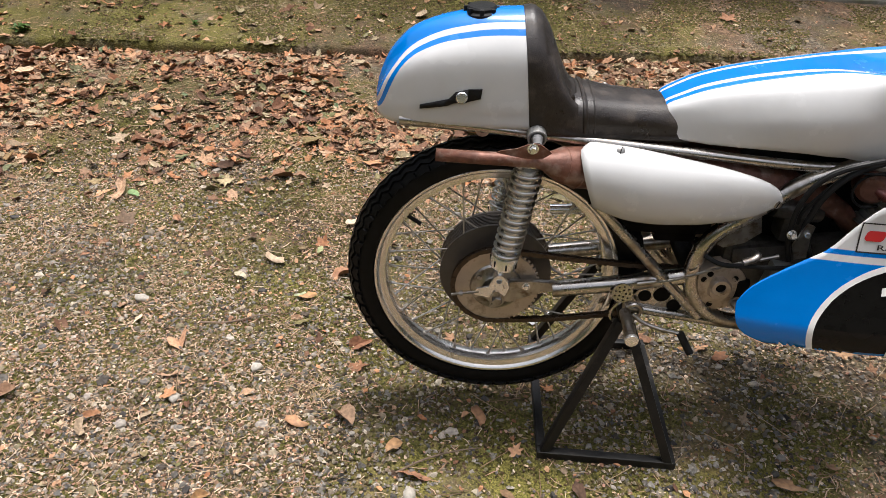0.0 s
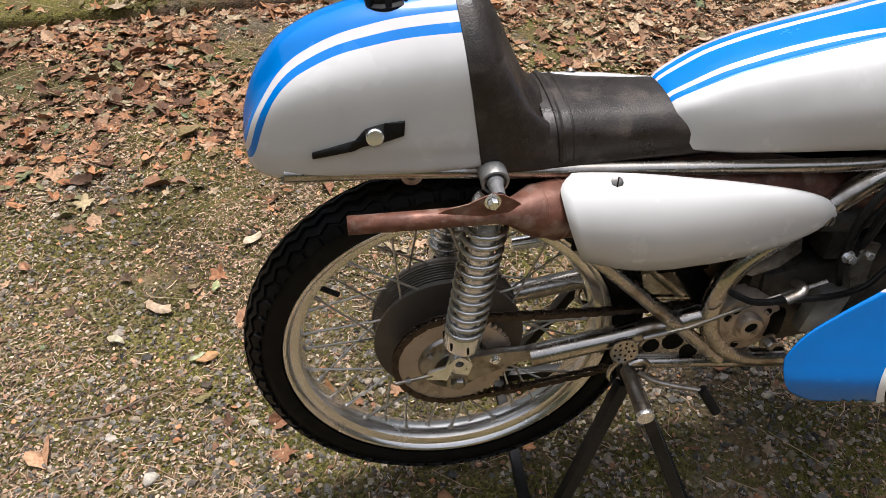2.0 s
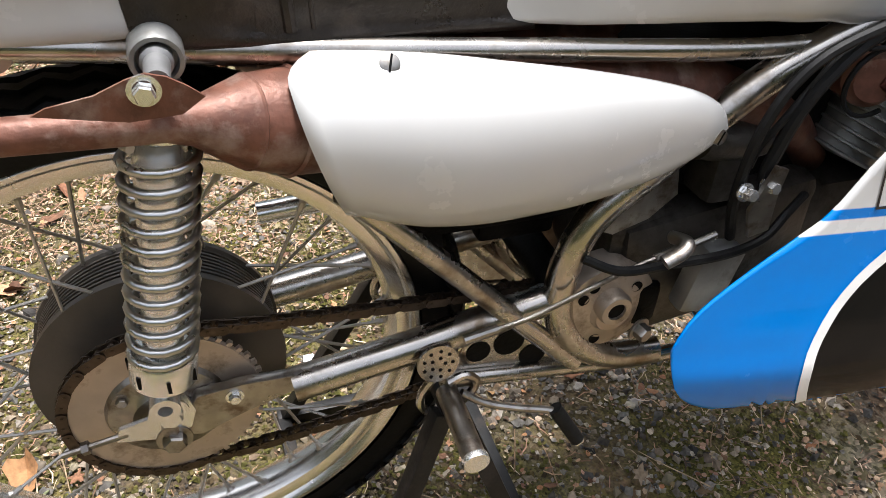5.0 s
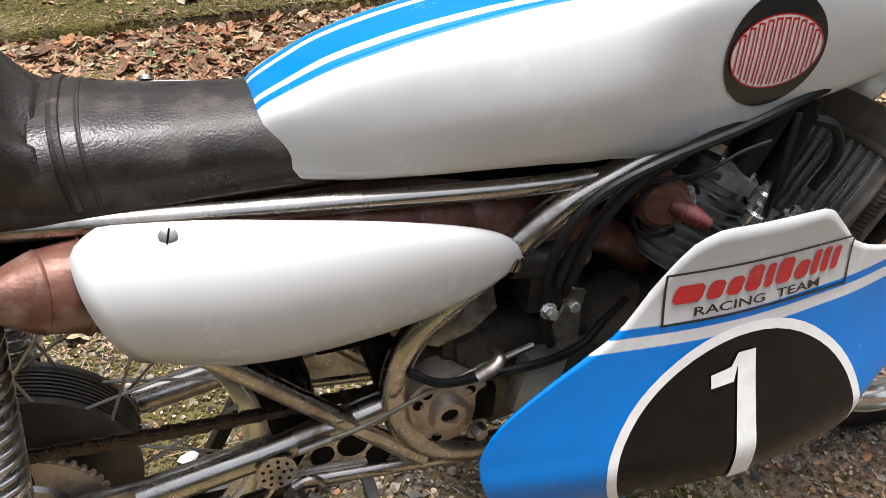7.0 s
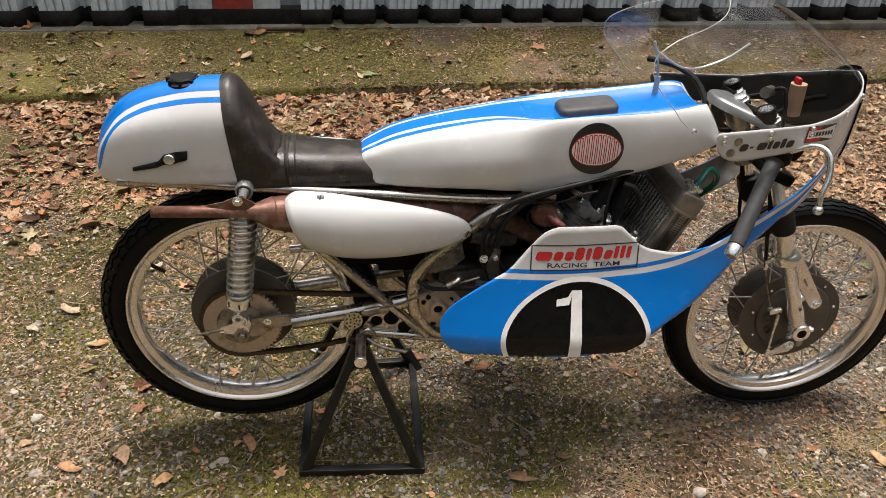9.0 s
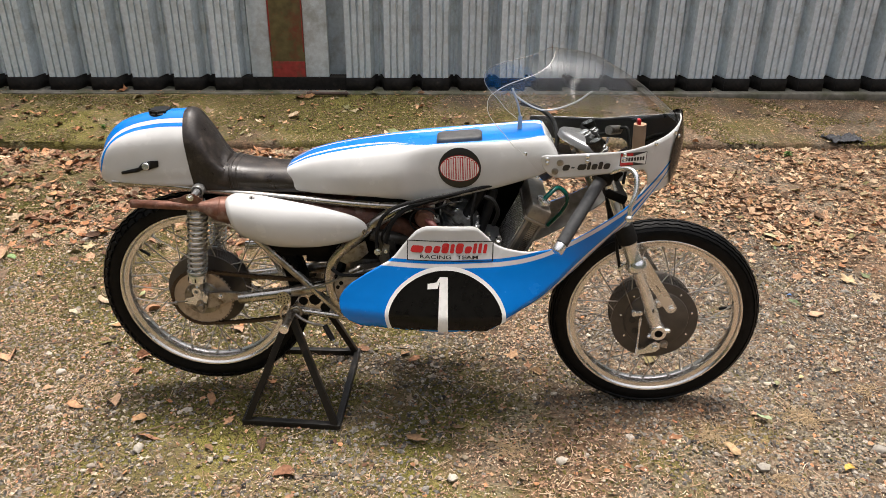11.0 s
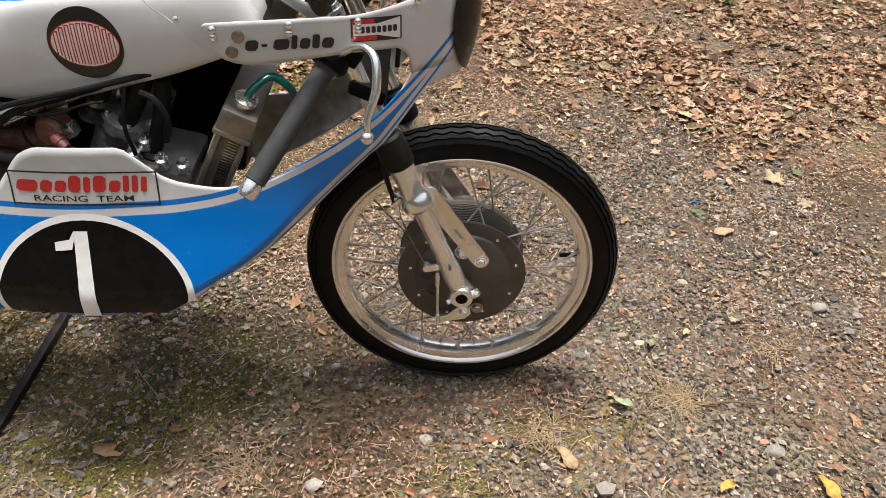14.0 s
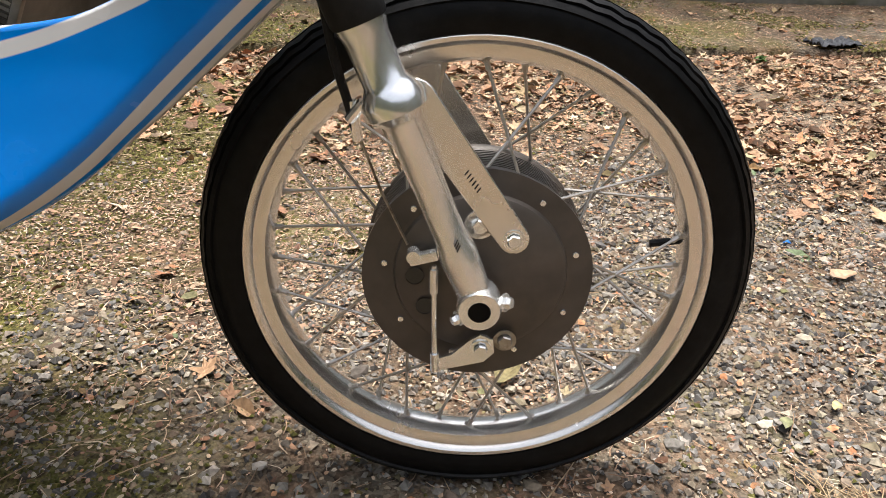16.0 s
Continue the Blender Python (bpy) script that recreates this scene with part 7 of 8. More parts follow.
LEAF = [(0.30, 0.125, 0.055), (0.46, 0.235, 0.115), (0.14, 0.065, 0.036), (0.44, 0.29, 0.18), (0.22, 0.11, 0.06), (0.075, 0.042, 0.026), (0.42, 0.32, 0.21), (0.14, 0.14, 0.06), (0.37, 0.165, 0.075), (0.17, 0.085, 0.048), (0.10, 0.05, 0.03), (0.50, 0.29, 0.16), (0.20, 0.09, 0.05), (0.12, 0.16, 0.08)]
M_LEAVES = island_palette("dry_leaves", LEAF, 0.75)
LEAF_PALE = [(0.33, 0.19, 0.105), (0.50, 0.33, 0.20), (0.18, 0.095, 0.054), (0.58, 0.42, 0.27), (0.40, 0.23, 0.13), (0.10, 0.06, 0.036), (0.60, 0.46, 0.31), (0.20, 0.17, 0.08), (0.46, 0.265, 0.155), (0.08, 0.05, 0.03), (0.25, 0.135, 0.075)]
M_PALELEAVES = island_palette("bleached_leaves", LEAF_PALE, 0.75)


def litter_leaf(x, y):
    east = min(1, max(0, (x - 0.2) / 1.4))
    return (rng.randrange(10), (x, y, bank(x, y) + rng.uniform(0.002, 0.010)), rng.uniform(0, 6.3), rng.uniform(-.4, .4), rng.uniform(-.4, .4), min(0.050, rng.lognormvariate(-4.05, 0.48)) * (1 - 0.30 * east))


fallen = strewn(24500, (-3.4, 4.8), (-1.2, 3.3), keep_leaf, litter_leaf)
pale_share = [rng.random() < 0.12 + 0.7 * min(1, max(0, (q[1][0] - 0.2) / 1.4)) for q in fallen]
scatter("leaf_litter", M_LEAVES, leaves, [q for q, k in zip(fallen, pale_share) if not k], "dry orange-brown fallen leaves lying thick before the wall", "leaves")
scatter("pale_leaf_litter", M_PALELEAVES, leaves, [q for q, k in zip(fallen, pale_share) if k], "bleached tan and broken fallen leaves", "leaves")


def keep_sliver(x, y):
    return min(1, max(0.15, 0.50 + 1.7 * patch(x, y, 1.5, 14))) * (1 if y < WALL_Y + WALL_SLOPE * x - 0.12 else 0)


def low_spot(k, lo, hi, tilt):
    return lambda x, y: (rng.randrange(k), (x, y, bank(x, y) + rng.uniform(0.001, 0.006)), rng.uniform(0, 6.3), rng.uniform(-tilt, tilt), rng.uniform(-tilt, tilt) * 0.4, rng.uniform(lo, hi) * rng.uniform(0.6, 1.0))


CHIP = [(0.19, 0.105, 0.060), (0.33, 0.21, 0.125), (0.09, 0.052, 0.032), (0.46, 0.33, 0.21), (0.24, 0.135, 0.078), (0.50, 0.39, 0.265), (0.14, 0.075, 0.044), (0.37, 0.23, 0.14), (0.54, 0.44, 0.32), (0.40, 0.24, 0.165), (0.28, 0.145, 0.095)]
M_STRAW = island_palette("straw_bits", CHIP, 0.8)
scatter("needle_litter", M_STRAW, slivers, strewn(64000, (-2.2, 3.4), (-1.0, 2.3), keep_sliver, low_spot(6, 0.010, 0.036, 0.5)) + strewn(34000, (-3.0, 4.6), (1.8, 3.1), keep_sliver, low_spot(6, 0.012, 0.04, 0.5)), "brown needles and straw strewn on the soil", "litter")
scatter("leaf_scraps", M_LEAVES, flakes, strewn(36000, (-3.0, 4.4), (-1.0, 3.2), lambda x, y: 0.10 + 0.9 * keep_leaf(x, y), low_spot(12, 0.004, 0.014, 0.6)), "crumbled brown leaf scraps", "litter")
scatter("bark_scraps", M_STRAW, flakes, strewn(75000, (-2.0, 3.2), (-0.9, 1.7), keep_sliver, low_spot(12, 0.0025, 0.008, 0.5)), "scraps of bark and broken leaves on the soil", "litter")
MOSS = [(0.045, 0.044, 0.010), (0.105, 0.098, 0.022), (0.065, 0.060, 0.015), (0.15, 0.13, 0.036), (0.085, 0.058, 0.026), (0.05, 0.035, 0.020)]
scatter("moss", island_palette("moss_tufts", MOSS, 0.95), chips, strewn(26000, (-3.2, 4.8), (2.0, 3.3), lambda x, y: 1.0 if 0.10 + 0.05 * patch(x, y, 3, 2) < front_of_wall(x, y) < slab_edge(x) and patch(x, y, 2.6, 21) + 0.30 * rng.random() > 0.16 else 0.0, lambda x, y: (rng.randrange(12), (x, y, bank(x, y)), rng.uniform(0, 6.3), rng.uniform(-.4, .4), rng.uniform(-.4, .4), rng.uniform(0.005, 0.013))), "low olive-green moss on the verge", "moss")
scatter("moss_film", bpy.data.materials["moss_tufts"], chips, strewn(60000, (-2.2, 2.3), (-0.9, 1.6), lambda x, y: min(1, max(0, (patch(x, y, 1.6, 33) + 0.14) * 3)) * min(1, max(0.06, (1.3 - x) / 0.8)), lambda x, y: (rng.randrange(12), (x, y, bank(x, y) + 0.001), rng.uniform(0, 6.3), rng.uniform(-.4, .4), rng.uniform(-.4, .4), rng.uniform(0.003, 0.007))), "thin olive moss between the stones", "moss")

# ---- corrugated metal wall
WALL = tagged(new("wall_north"), "galvanised corrugated metal wall with dark skirts at its foot", "wall", kind="structure")
WALL.matrix_basis = pose(0, WALL_Y, WALL_Z, 0, 0, math.degrees(math.atan(WALL_SLOPE)))
M_GALV = material("galvanised_sheet", (0.60, 0.68, 0.72), 0.45, metal=0.0, vary=0.12, scale=40, bump=0.05, wear=(0.38, 0.42, 0.42), wear_amount=0.40, wear_scale=6, random=0.08)
M_SKIRT = material("black_bitumen_skirt", (0.012, 0.011, 0.010), 0.75, vary=0.35, scale=40, bump=0.3, wear=(0.04, 0.033, 0.025), wear_amount=0.25, spec=0.2)
M_RUSTPOST = material("olive_painted_post", (0.13, 0.11, 0.045), 0.6, vary=0.3, scale=20, bump=0.2, wear=(0.20, 0.05, 0.03), wear_amount=0.35, wear_scale=6)
M_REDLEAD = material("red_lead_paint", (0.30, 0.035, 0.028), 0.6, vary=0.3, scale=30, wear=(0.10, 0.09, 0.05), wear_amount=0.35)
DEEP, HIGH = 0.105, 2.6


def rib(w, pitch):
    """One trapezoid rib with fine beads, and the pan behind it, in one sheet."""
    bm = B()
    p = [(0, -DEEP)]
    for c in (0.22, 0.48, 0.74):
        p += [(w * c, -DEEP), (w * c + 0.002, -DEEP + 0.016), (w * c + 0.010, -DEEP + 0.016), (w * c + 0.012, -DEEP)]
    p += [(w, -DEEP), (w + 0.022, 0), (w + 0.040, 0), (w + 0.043, -0.018), (w + 0.052, -0.018), (w + 0.055, 0), (pitch - 0.022, 0), (pitch, -DEEP)]
    a = [bm.verts.new((x, y, 0.134)) for x, y in p]
    b = [bm.verts.new((x, y, HIGH)) for x, y in p]
    for i in range(len(p) - 1):
        bm.faces.new((a[i], a[i + 1], b[i + 1], b[i]))
    return bm


def rib_skirt(w, pitch):
    bm = B()
    p = [(-0.004, -DEEP - 0.004), (w + 0.004, -DEEP - 0.004), (w + 0.024, -0.002), (pitch - 0.024, -0.002), (pitch - 0.004, -DEEP - 0.004)]
    a = [bm.verts.new((x, y, 0.04)) for x, y in p]
    b = [bm.verts.new((x, y, 0.139)) for x, y in p]
    for i in range(len(p) - 1):
        bm.faces.new((a[i], a[i + 1], b[i + 1], b[i]))
    return bm


for w, pitch, spots in ((0.163, 0.267, [-0.884 - 0.267 * i for i in range(15)]), (0.160, 0.2523, [-0.030 + 0.2523 * i for i in range(25)])):
    first = part("sheet", rib(w, pitch), M_GALV, WALL, sharp=20)
    skirt = part("skirt", rib_skirt(w, pitch), M_SKIRT, WALL, "black skirt strip", sharp=20)
    thicken(skirt, 0.003)
    for ob in (first, skirt):
        ob.location.x = spots[0]
        for x in spots[1:]:
            c = ob.copy()
            scene.collection.objects.link(c)
            c.location.x = x
POST_X = -0.406
bm = B()
box(bm, (POST_X, -0.045, 1.37), (0.218, 0.09, 2.46), None, 0.004)
POST = part("post", bm, M_RUSTPOST, WALL, "olive painted steel post with red lead showing")
bm = B()
box(bm, (POST_X + 0.004, -0.0915, 0.19), (0.208, 0.003, 0.10))
box(bm, (POST_X - 0.104, -0.0915, 1.4), (0.010, 0.003, 2.2))
box(bm, (POST_X + 0.105, -0.0915, 1.4), (0.007, 0.003, 2.2))
part("red_patch", bm, M_REDLEAD, POST, "bare red lead paint at the foot and edges")
for x0, w in ((POST_X - 0.176, 0.130), (POST_X + 0.186, 0.152)):
    bm = B()
    box(bm, (x0, -0.05, 1.37), (w, 0.07, 2.47), None, 0.006)
    part("flat_sheet", bm, M_GALV, WALL, "flat galvanised cover strip")
bm = B()
box(bm, (POST_X + 0.018, -0.05, 0.089), (0.720, 0.094, 0.10), None, 0.004)
part("skirt_block", bm, M_SKIRT, WALL, "black skirt under the post")
bm = B()
box(bm, (0.5, 0.015, 0.02), (12.5, 0.40, 0.07), None, 0.012)
tagged(part("kerb", bm, material("wet_concrete", (0.15, 0.14, 0.115), 0.75, vary=0.3, scale=25, bump=0.4, wear=(0.07, 0.075, 0.035), wear_amount=0.5, wear_scale=4)), "mossy concrete strip along the wall's foot", "kerb", kind="structure").matrix_basis = pose(0, WALL_Y, WALL_Z, 0, 0, math.degrees(math.atan(WALL_SLOPE)))
bm = B()
box(bm, (0, 0, 1.6), (12.5, 0.03, 3.0))
tagged(part("wall_backing", bm, M_GALV), "plain sheet behind the corrugated wall", "wall", kind="structure").matrix_basis = pose(0, WALL_Y + 0.10, WALL_Z, 0, 0, math.degrees(math.atan(WALL_SLOPE)))

# ---- single leaves, twigs, dry grass and scraps on the ground
def fallen_leaf(x, y, size, turn, color, label):
    out = random.Random(int(1000 * (x + 9)))
    v, f = leaf_proto(out) if size > 0.039 else oval_leaf(out)
    bm = B()
    vs = [bm.verts.new(V(p[0], p[1], 0.35 * p[2]) * size) for p in v]
    for q in f:
        bm.faces.new([vs[i] for i in q])
    ob = part("fallen_leaf", bm, material("leaf_" + label.split()[0], tuple(0.8 * k for k in color), 0.65, vary=0.35, scale=90, bump=0.3), None, sharp=60)
    thicken(ob, 0.0006)
    ob.matrix_basis = pose(x, y, bank(x, y) + 0.012, 6, -8, turn)
    tagged(ob, label + " lying on the gravel", "leaf", "leaves by the motorcycle")


for x, y, size, turn, color, label in ((1.997, -0.314, 0.030, 20, (0.55, 0.33, 0.05), "yellow maple leaf"), (1.803, -0.308, 0.022, 130, (0.58, 0.36, 0.07), "yellow small leaf"),
                                       (1.646, -0.099, 0.030, 220, (0.30, 0.36, 0.20), "green pale leaf"), (-0.606, 0.523, 0.036, 60, (0.52, 0.38, 0.25), "tan curled leaf"), (-0.409, 0.751, 0.034, 150, (0.60, 0.48, 0.33), "tan pale leaf"),
                                       (-0.290, 0.247, 0.026, 10, (0.55, 0.42, 0.28), "tan dry leaf"), (0.345, 2.356, 0.05, 80, (0.20, 0.24, 0.10), "green fallen leaf"), (1.306, 2.687, 0.06, 30, (0.42, 0.20, 0.10), "rusty large leaf"),
                                       (0.591, 0.171, 0.030, 300, (0.38, 0.17, 0.08), "rusty oak leaf"), (-0.044, 0.333, 0.034, 200, (0.45, 0.26, 0.15), "brown oak leaf"), (2.056, 0.509, 0.036, 100, (0.48, 0.30, 0.18), "brown maple leaf"),
                                       (1.506, -0.243, 0.030, 40, (0.5, 0.33, 0.17), 'tan torn leaf'),
                                       (1.374, -0.127, 0.010, 40, (0.42, 0.15, 0.07), 'rusty small leaf'),
                                       (1.749, 0.077, 0.018, 140, (0.25, 0.25, 0.12), 'green curled leaf'),
                                       (1.841, 0.113, 0.016, 140, (0.55, 0.42, 0.2), 'yellow dry leaf'),
                                       (-0.021, -0.072, 0.030, 20, (0.42, 0.22, 0.11), 'brown ragged leaf'),
                                       (-0.421, -0.112, 0.030, 80, (0.48, 0.26, 0.13), 'rusty ragged leaf'),
                                       (-0.480, 0.348, 0.026, 110, (0.48, 0.26, 0.11), 'rusty pointed leaf'),
                                       (-0.872, 0.968, 0.040, 10, (0.46, 0.36, 0.2), 'tan maple leaf'),
                                       (-1.143, 0.853, 0.028, 50, (0.2, 0.3, 0.12), 'green small leaf'),
                                       (-1.289, 1.527, 0.050, 200, (0.5, 0.27, 0.12), 'rusty maple leaf'),
                                       (-0.587, 1.519, 0.050, 320, (0.5, 0.28, 0.14), 'rusty broad leaf'),
                                       (-0.402, 1.174, 0.045, 250, (0.5, 0.26, 0.12), 'rusty wide leaf'),
                                       (-0.203, -0.171, 0.028, 150, (0.46, 0.26, 0.12), 'brown wide leaf'),
                                       (0.618, -0.228, 0.036, 250, (0.42, 0.24, 0.12), 'brown broad leaf'),
                                       (-0.482, 0.575, 0.020, 0, (0.36, 0.38, 0.18), 'green pale leaf'),
                                       (-0.684, 0.429, 0.022, 60, (0.46, 0.40, 0.27), 'tan bleached leaf'),
                                       (2.307, 0.792, 0.042, 30, (0.50, 0.36, 0.20), 'tan broad leaf'), (2.144, 1.233, 0.046, 200, (0.46, 0.40, 0.22), 'tan folded leaf'), (-0.499, 0.351, 0.018, 300, (0.40, 0.42, 0.24), 'green tiny leaf')):
    fallen_leaf(x, y, size, turn, color, label)
M_TWIG = material("grey_brown_bark", (0.15, 0.105, 0.07), 0.8, vary=0.35, scale=120, bump=0.4)
M_GRASS = material("dry_straw", (0.33, 0.235, 0.13), 0.75, vary=0.25, scale=90)
for a, b, r, bend in (((0.910, -0.116), (1.027, -0.121), 0.0022, 0.010), ((1.511, -0.133), (1.609, -0.054), 0.0020, -0.012), ((1.810, -0.103), (2.000, -0.116), 0.0024, 0.014), ((-0.192, -0.237), (-0.015, -0.161), 0.0025, 0.012),
                      ((0.443, -0.047), (0.394, -0.180), 0.0020, 0.010), ((-0.734, 0.219), (-0.537, 0.276), 0.0028, -0.015), ((0.099, 0.219), (0.256, 0.191), 0.0020, 0.010), ((2.106, 0.310), (2.306, 0.380), 0.0026, 0.015)):
    p, q = V(*a, bank(*a) + 0.006), V(*b, bank(*b) + 0.008)
    side = V(-(q - p).y, (q - p).x, 0).normalized() * bend
    bm = B()
    tube(bm, [p, p.lerp(q, 0.35) + side, p.lerp(q, 0.7) + side * 0.6 + V(0, 0, 0.004), q], [r, r * 0.9, r * 0.7, r * 0.4], 6, 14)
    k = p.lerp(q, 0.5) + side * 0.85
    tube(bm, [k, k + side * 2.0 + (q - p) * 0.12], [r * 0.6, r * 0.3], 5)
    tagged(part("twig", bm, M_TWIG), "thin brown forked twig on the gravel", "twig", "twigs on the ground")
rt = random.Random(31)
for cx, cy, n, reach in ((1.468, -0.179, 120, 0.05), (1.771, -0.087, 150, 0.06), (0.892, -0.260, 80, 0.05), (1.606, -0.363, 60, 0.06), (2.026, 0.063, 50, 0.05), (-0.389, -0.019, 40, 0.045)):
    bm = B()
    for i in range(n):
        a, L = rt.uniform(0, 6.3), reach * rt.uniform(0.3, 1.0)
        s0 = V(cx + rt.gauss(0, 0.026), cy + rt.gauss(0, 0.020), 0.003)
        s0.z += bank(s0.x, s0.y)
        tube(bm, [s0, s0 + V(math.cos(a) * L * 0.5, math.sin(a) * L * 0.5, rt.uniform(0.001, 0.007)), s0 + V(math.cos(a) * L, math.sin(a) * L, rt.uniform(0.0, 0.008))], [0.0009, 0.0008, 0.0004], 4)
    tagged(part("straw_tuft", bm, M_GRASS), "flattened tuft of dry straw on the soil", "straw", "straw tufts on the ground")
M_PAPER = material("white_paper", (0.70, 0.71, 0.73), 0.7, vary=0.06, scale=60, bump=0.2)
for x, y, turn in ((0.130, 0.285, 20), (0.180, 0.310, 70)):
    v, f = flake_proto(rt)
    bm = B()
    vs = [bm.verts.new(V(*p) * 0.024) for p in v]
    for q in f:
        bm.faces.new([vs[i] for i in q])
    ob = thicken(part("paper_scrap", bm, M_PAPER, None, sharp=20), 0.0006)
    ob.matrix_basis = pose(x, y, bank(x, y) + 0.008, 8, 5, turn)
    tagged(ob, "crumpled white paper scrap on the gravel", "paper", "paper scraps on the ground")
bm = B()
tube(bm, [(-0.265, 2.865, 0.218), (0.0, 2.885, 0.216)], 0.012, 12)
lathe(bm, [(0.012, 0), (0.020, 0.0), (0.020, 0.012), (0.012, 0.012)], (-0.02, 2.8835, 0.216), (1, 0.07, 0), 16, closed=True)
tagged(part("rusty_bolt_rod", bm, material("rusty_iron", (0.07, 0.045, 0.035), 0.7, metal=0.3, vary=0.4, scale=50, bump=0.4)), "rusty iron rod lying at the wall's foot", "rod")

rw = random.Random(5)
M_LITTERTWIG = island_palette("twig_bits", [(0.16, 0.10, 0.06), (0.30, 0.20, 0.12), (0.10, 0.065, 0.045), (0.42, 0.31, 0.19), (0.22, 0.14, 0.085)], 0.8)
bits = []
for i in range(2200):
    x, y = rw.uniform(-2.2, 3.2), rw.uniform(-0.9, 2.3)
    L = rw.uniform(0.03, 0.11)
    bits.append((rw.randrange(6), (x, y, bank(x, y) + 0.005), rw.uniform(0, 6.3), rw.uniform(-0.2, 0.2), rw.uniform(-0.06, 0.06), (L, 0.035, 0.03)))


def stick_proto(rng):
    """A thin crooked stick of unit length."""
    mids = [(-0.5, 0), (-0.15, rng.uniform(-0.06, 0.06)), (0.2, rng.uniform(-0.06, 0.06)), (0.5, 0)]
    v = []
    for k, (x, off) in enumerate(mids):
        r = 0.04 * (1 - 0.18 * k)
        v += [(x, off + r * math.cos(a), r * math.sin(a) + 0.02) for a in (1.57, 3.67, 5.76)]
    f = [(3 * k + i, 3 * k + (i + 1) % 3, 3 * k + 3 + (i + 1) % 3, 3 * k + 3 + i) for k in range(3) for i in range(3)]
    return np.array(v), f


scatter("twig_litter", M_LITTERTWIG, [stick_proto(rw) for _ in range(6)], bits, "thin broken twigs and stalks on the soil", "twigs")
# crumpled dark rag, blue plastic scrap, weeds by the verge
bm = B()
bmesh.ops.create_grid(bm, x_segments=26, y_segments=16, size=1)
for p in bm.verts:
    x, y = p.co.x, p.co.y
    r = 1 + 0.3 * noise.noise(V(x * 2, y * 2, 4))
    p.co = V(x * 0.105 * r, y * 0.055 * r, 0.030 * abs(noise.noise(V(x * 3, y * 2.5, 1))) + 0.022 * abs(noise.noise(V(x * 6, y * 5, 6))) + 0.004)
rag = thicken(part("dark_rag", bm, material("dark_grey_cloth", (0.030, 0.032, 0.038), 0.8, vary=0.4, scale=30, bump=0.3), None, sharp=70), 0.002)
rag.matrix_basis = pose(3.01, 2.445, bank(3.01, 2.445) + 0.002, 0, 0, 8)
tagged(rag, "crumpled dark grey rag lying by the verge", "rag")
bm = B()
v, f = flake_proto(rw)
vs = [bm.verts.new(V(p[0] * 0.016, p[1] * 0.009, p[2] * 0.02)) for p in v]
for q in f:
    bm.faces.new([vs[i] for i in q])
scrap = thicken(part("plastic_scrap", bm, material("blue_plastic", (0.03, 0.16, 0.45), 0.35, vary=0.1), None, sharp=20), 0.0006)
scrap.matrix_basis = pose(2.02, 0.67, bank(2.02, 0.67) + 0.007, 5, 8, 15)
tagged(scrap, "small blue plastic scrap on the gravel", "plastic scrap")
M_WEED = material("green_weed", (0.055, 0.11, 0.020), 0.6, vary=0.4, scale=60, spec=0.3)
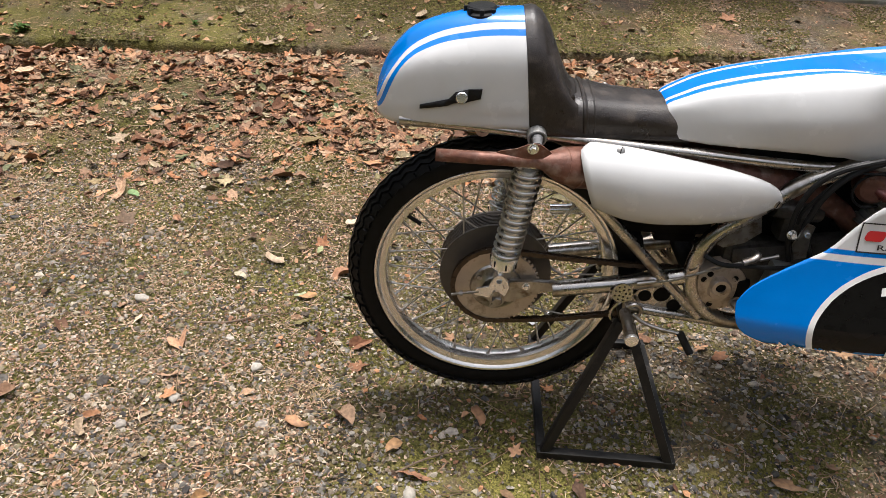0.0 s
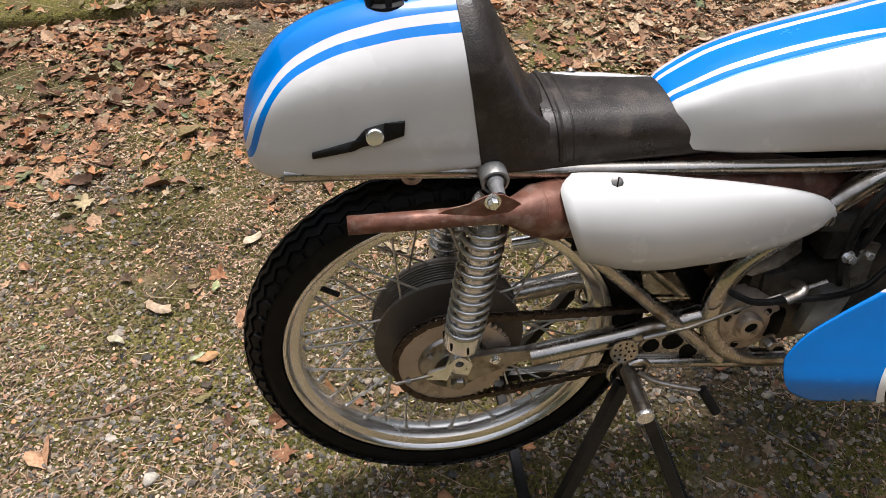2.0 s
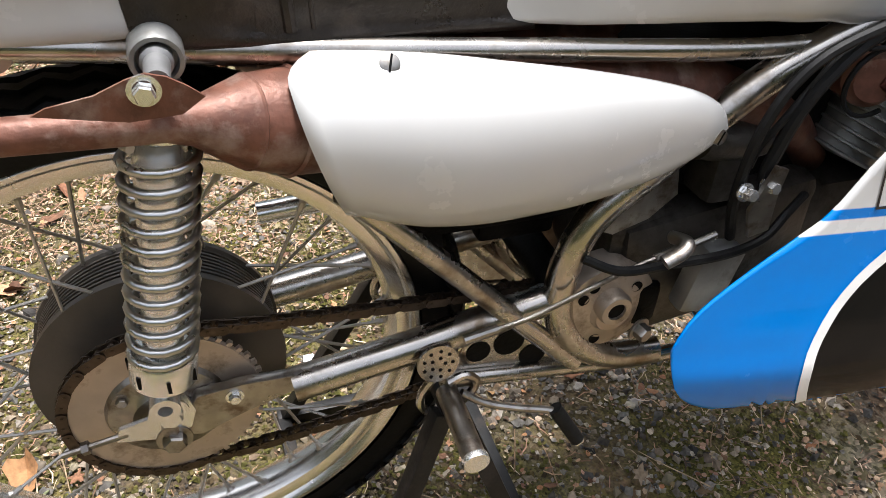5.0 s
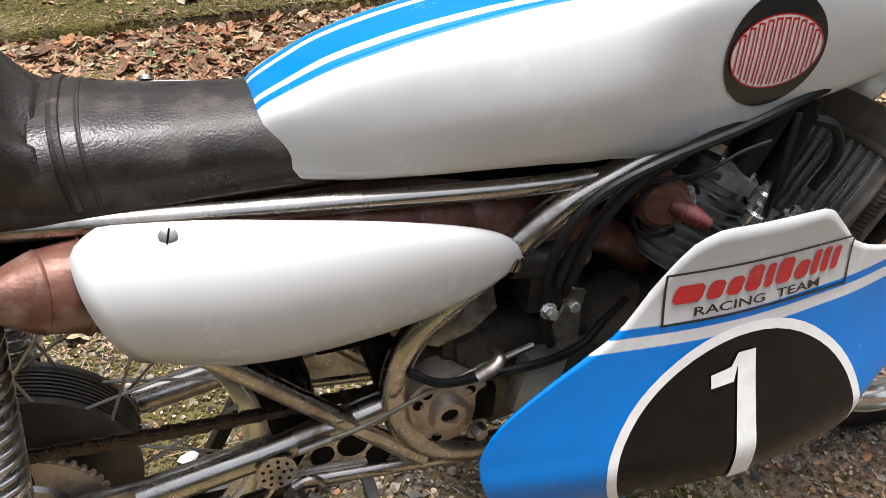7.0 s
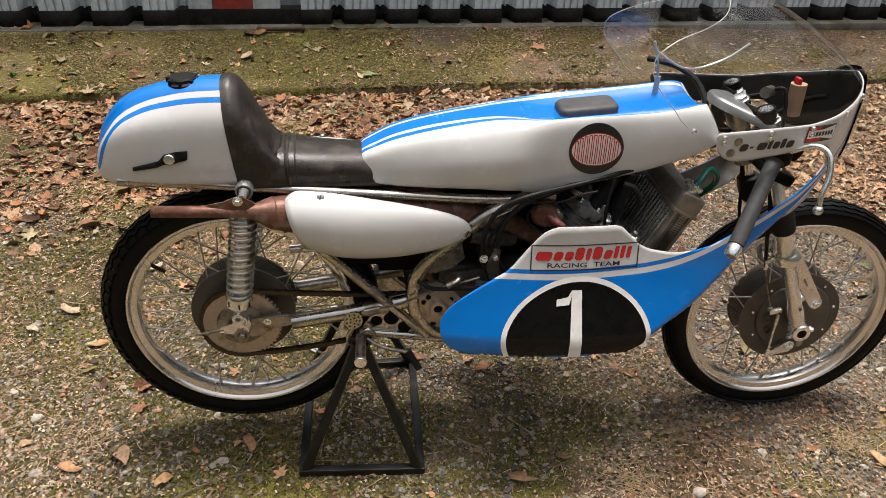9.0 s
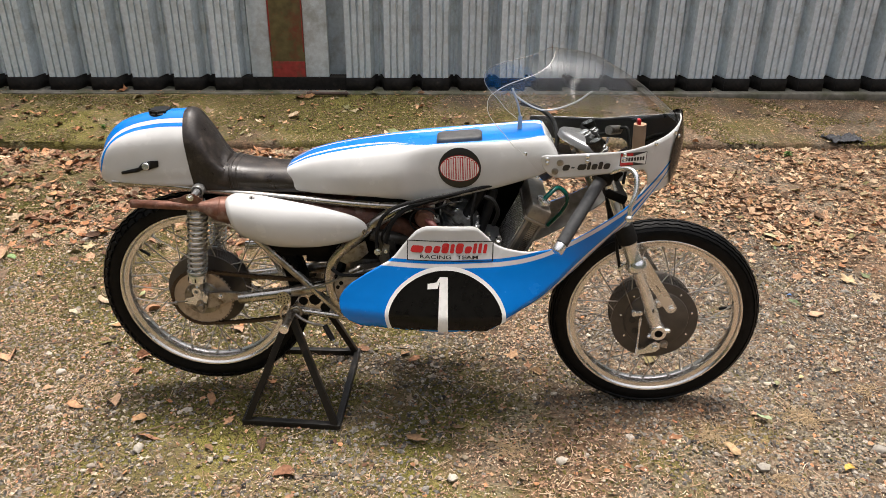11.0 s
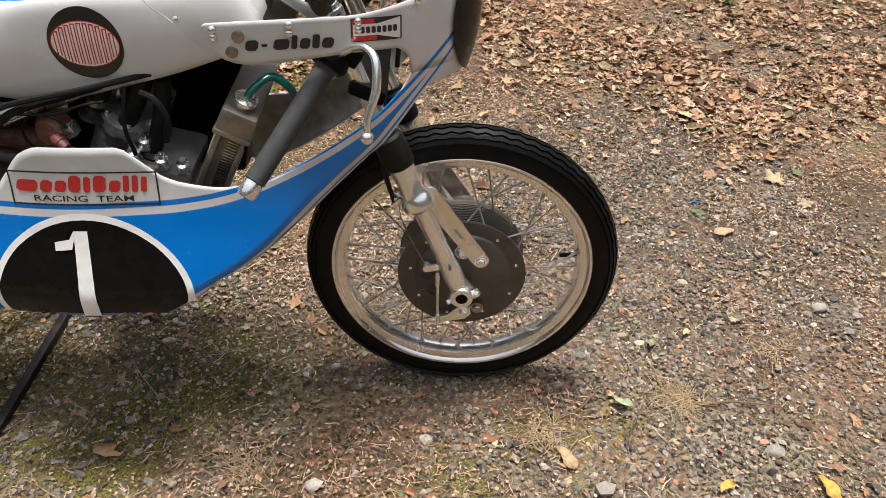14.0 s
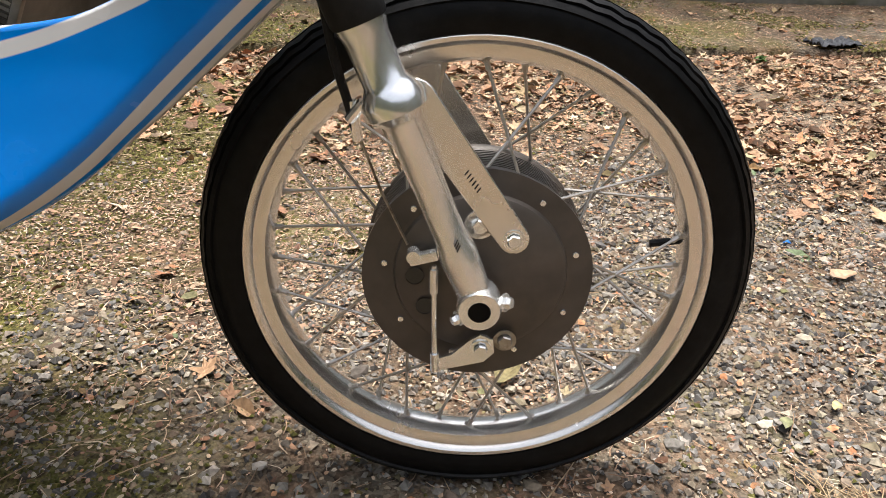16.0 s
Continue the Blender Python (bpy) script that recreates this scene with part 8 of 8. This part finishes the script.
for wx, wy, n, size in ((-2.14, 2.16, 26, 0.050), (-1.38, 2.33, 14, 0.030), (2.61, 2.23, 24, 0.040)):
    bm = B()
    for i in range(n):
        a, reach, rise = rw.uniform(0, 6.3), size * rw.uniform(0.3, 1.1), size * rw.uniform(0.15, 0.8)
        d = V(math.cos(a), math.sin(a), 0)
        n0 = V(-d.y, d.x, 0) * size * rw.uniform(0.10, 0.24)
        p0, p1, p2 = V(0, 0, 0), d * reach * 0.6 + V(0, 0, rise), d * reach * 1.25 + V(0, 0, rise * 0.8)
        q = [bm.verts.new(c) for c in (p0, p1 - n0, p2, p1 + n0, p1 - V(0, 0, 0.12 * size))]
        for tri in ((0, 1, 4), (1, 2, 4), (2, 3, 4), (3, 0, 4)):
            bm.faces.new([q[k] for k in tri])
    ob = part("weed", bm, M_WEED, None, sharp=50)
    ob.matrix_basis = pose(wx, wy, bank(wx, wy))
    tagged(ob, "small low green weed at the verge's foot", "weed", "weeds on the ground")

M_COBBLE = material("pale_stone", (0.34, 0.31, 0.26), 0.8, vary=0.3, scale=80, bump=0.4, wear=(0.20, 0.17, 0.13), wear_amount=0.4, wear_scale=30, random=0.35)
for x, y, size, turn in ((1.57, -0.31, 0.020, 20), (1.20, 0.72, 0.026, 40), (-0.55, 0.06, 0.017, 70), (-0.92, 0.31, 0.018, 10), (-0.16, -0.29, 0.019, 110), (0.72, -0.38, 0.018, 60), (1.93, -0.22, 0.020, 150), (2.20, 0.21, 0.022, 35), (-0.71, -0.05, 0.016, 95), (1.02, -0.30, 0.017, 15)):
    v, f = stone_proto(rw)
    bm = B()
    vs = [bm.verts.new(V(*p) * size) for p in v]
    for q in f:
        bm.faces.new([vs[k] for k in q])
    bmesh.ops.subdivide_edges(bm, edges=list(bm.edges), cuts=1, smooth=0.8)
    ob = part("stone", bm, M_COBBLE, None, sharp=60)
    ob.matrix_basis = pose(x, y, bank(x, y) + 0.3 * size, 4, 6, turn)
    tagged(ob, "pale worn stone pressed into the soil", "stone", "stones on the ground")

# ---- belt of trees behind the yard, seen only as reflections
bm = B()
rows = []
for i in range(49):
    a = 2 * math.pi * i / 48
    r = 11 + 0.7 * noise.noise(V(math.cos(a) * 3, math.sin(a) * 3, 7))
    top = (7.0 + 1.8 * math.sin(a)) + 1.2 * noise.noise(V(math.cos(a) * 4, math.sin(a) * 4, 1))
    rows.append([V(0.6 + r * math.cos(a), r * math.sin(a), z) for z in (-0.2, top * 0.5, top)])
sheet(bm, rows)
tagged(part("backdrop", bm, material("dark_foliage", (0.035, 0.045, 0.018), 0.9, vary=0.6, scale=3, wear=(0.09, 0.10, 0.045), wear_amount=0.4, wear_scale=1.2)), "dark belt of trees round the yard", "backdrop", kind="structure")
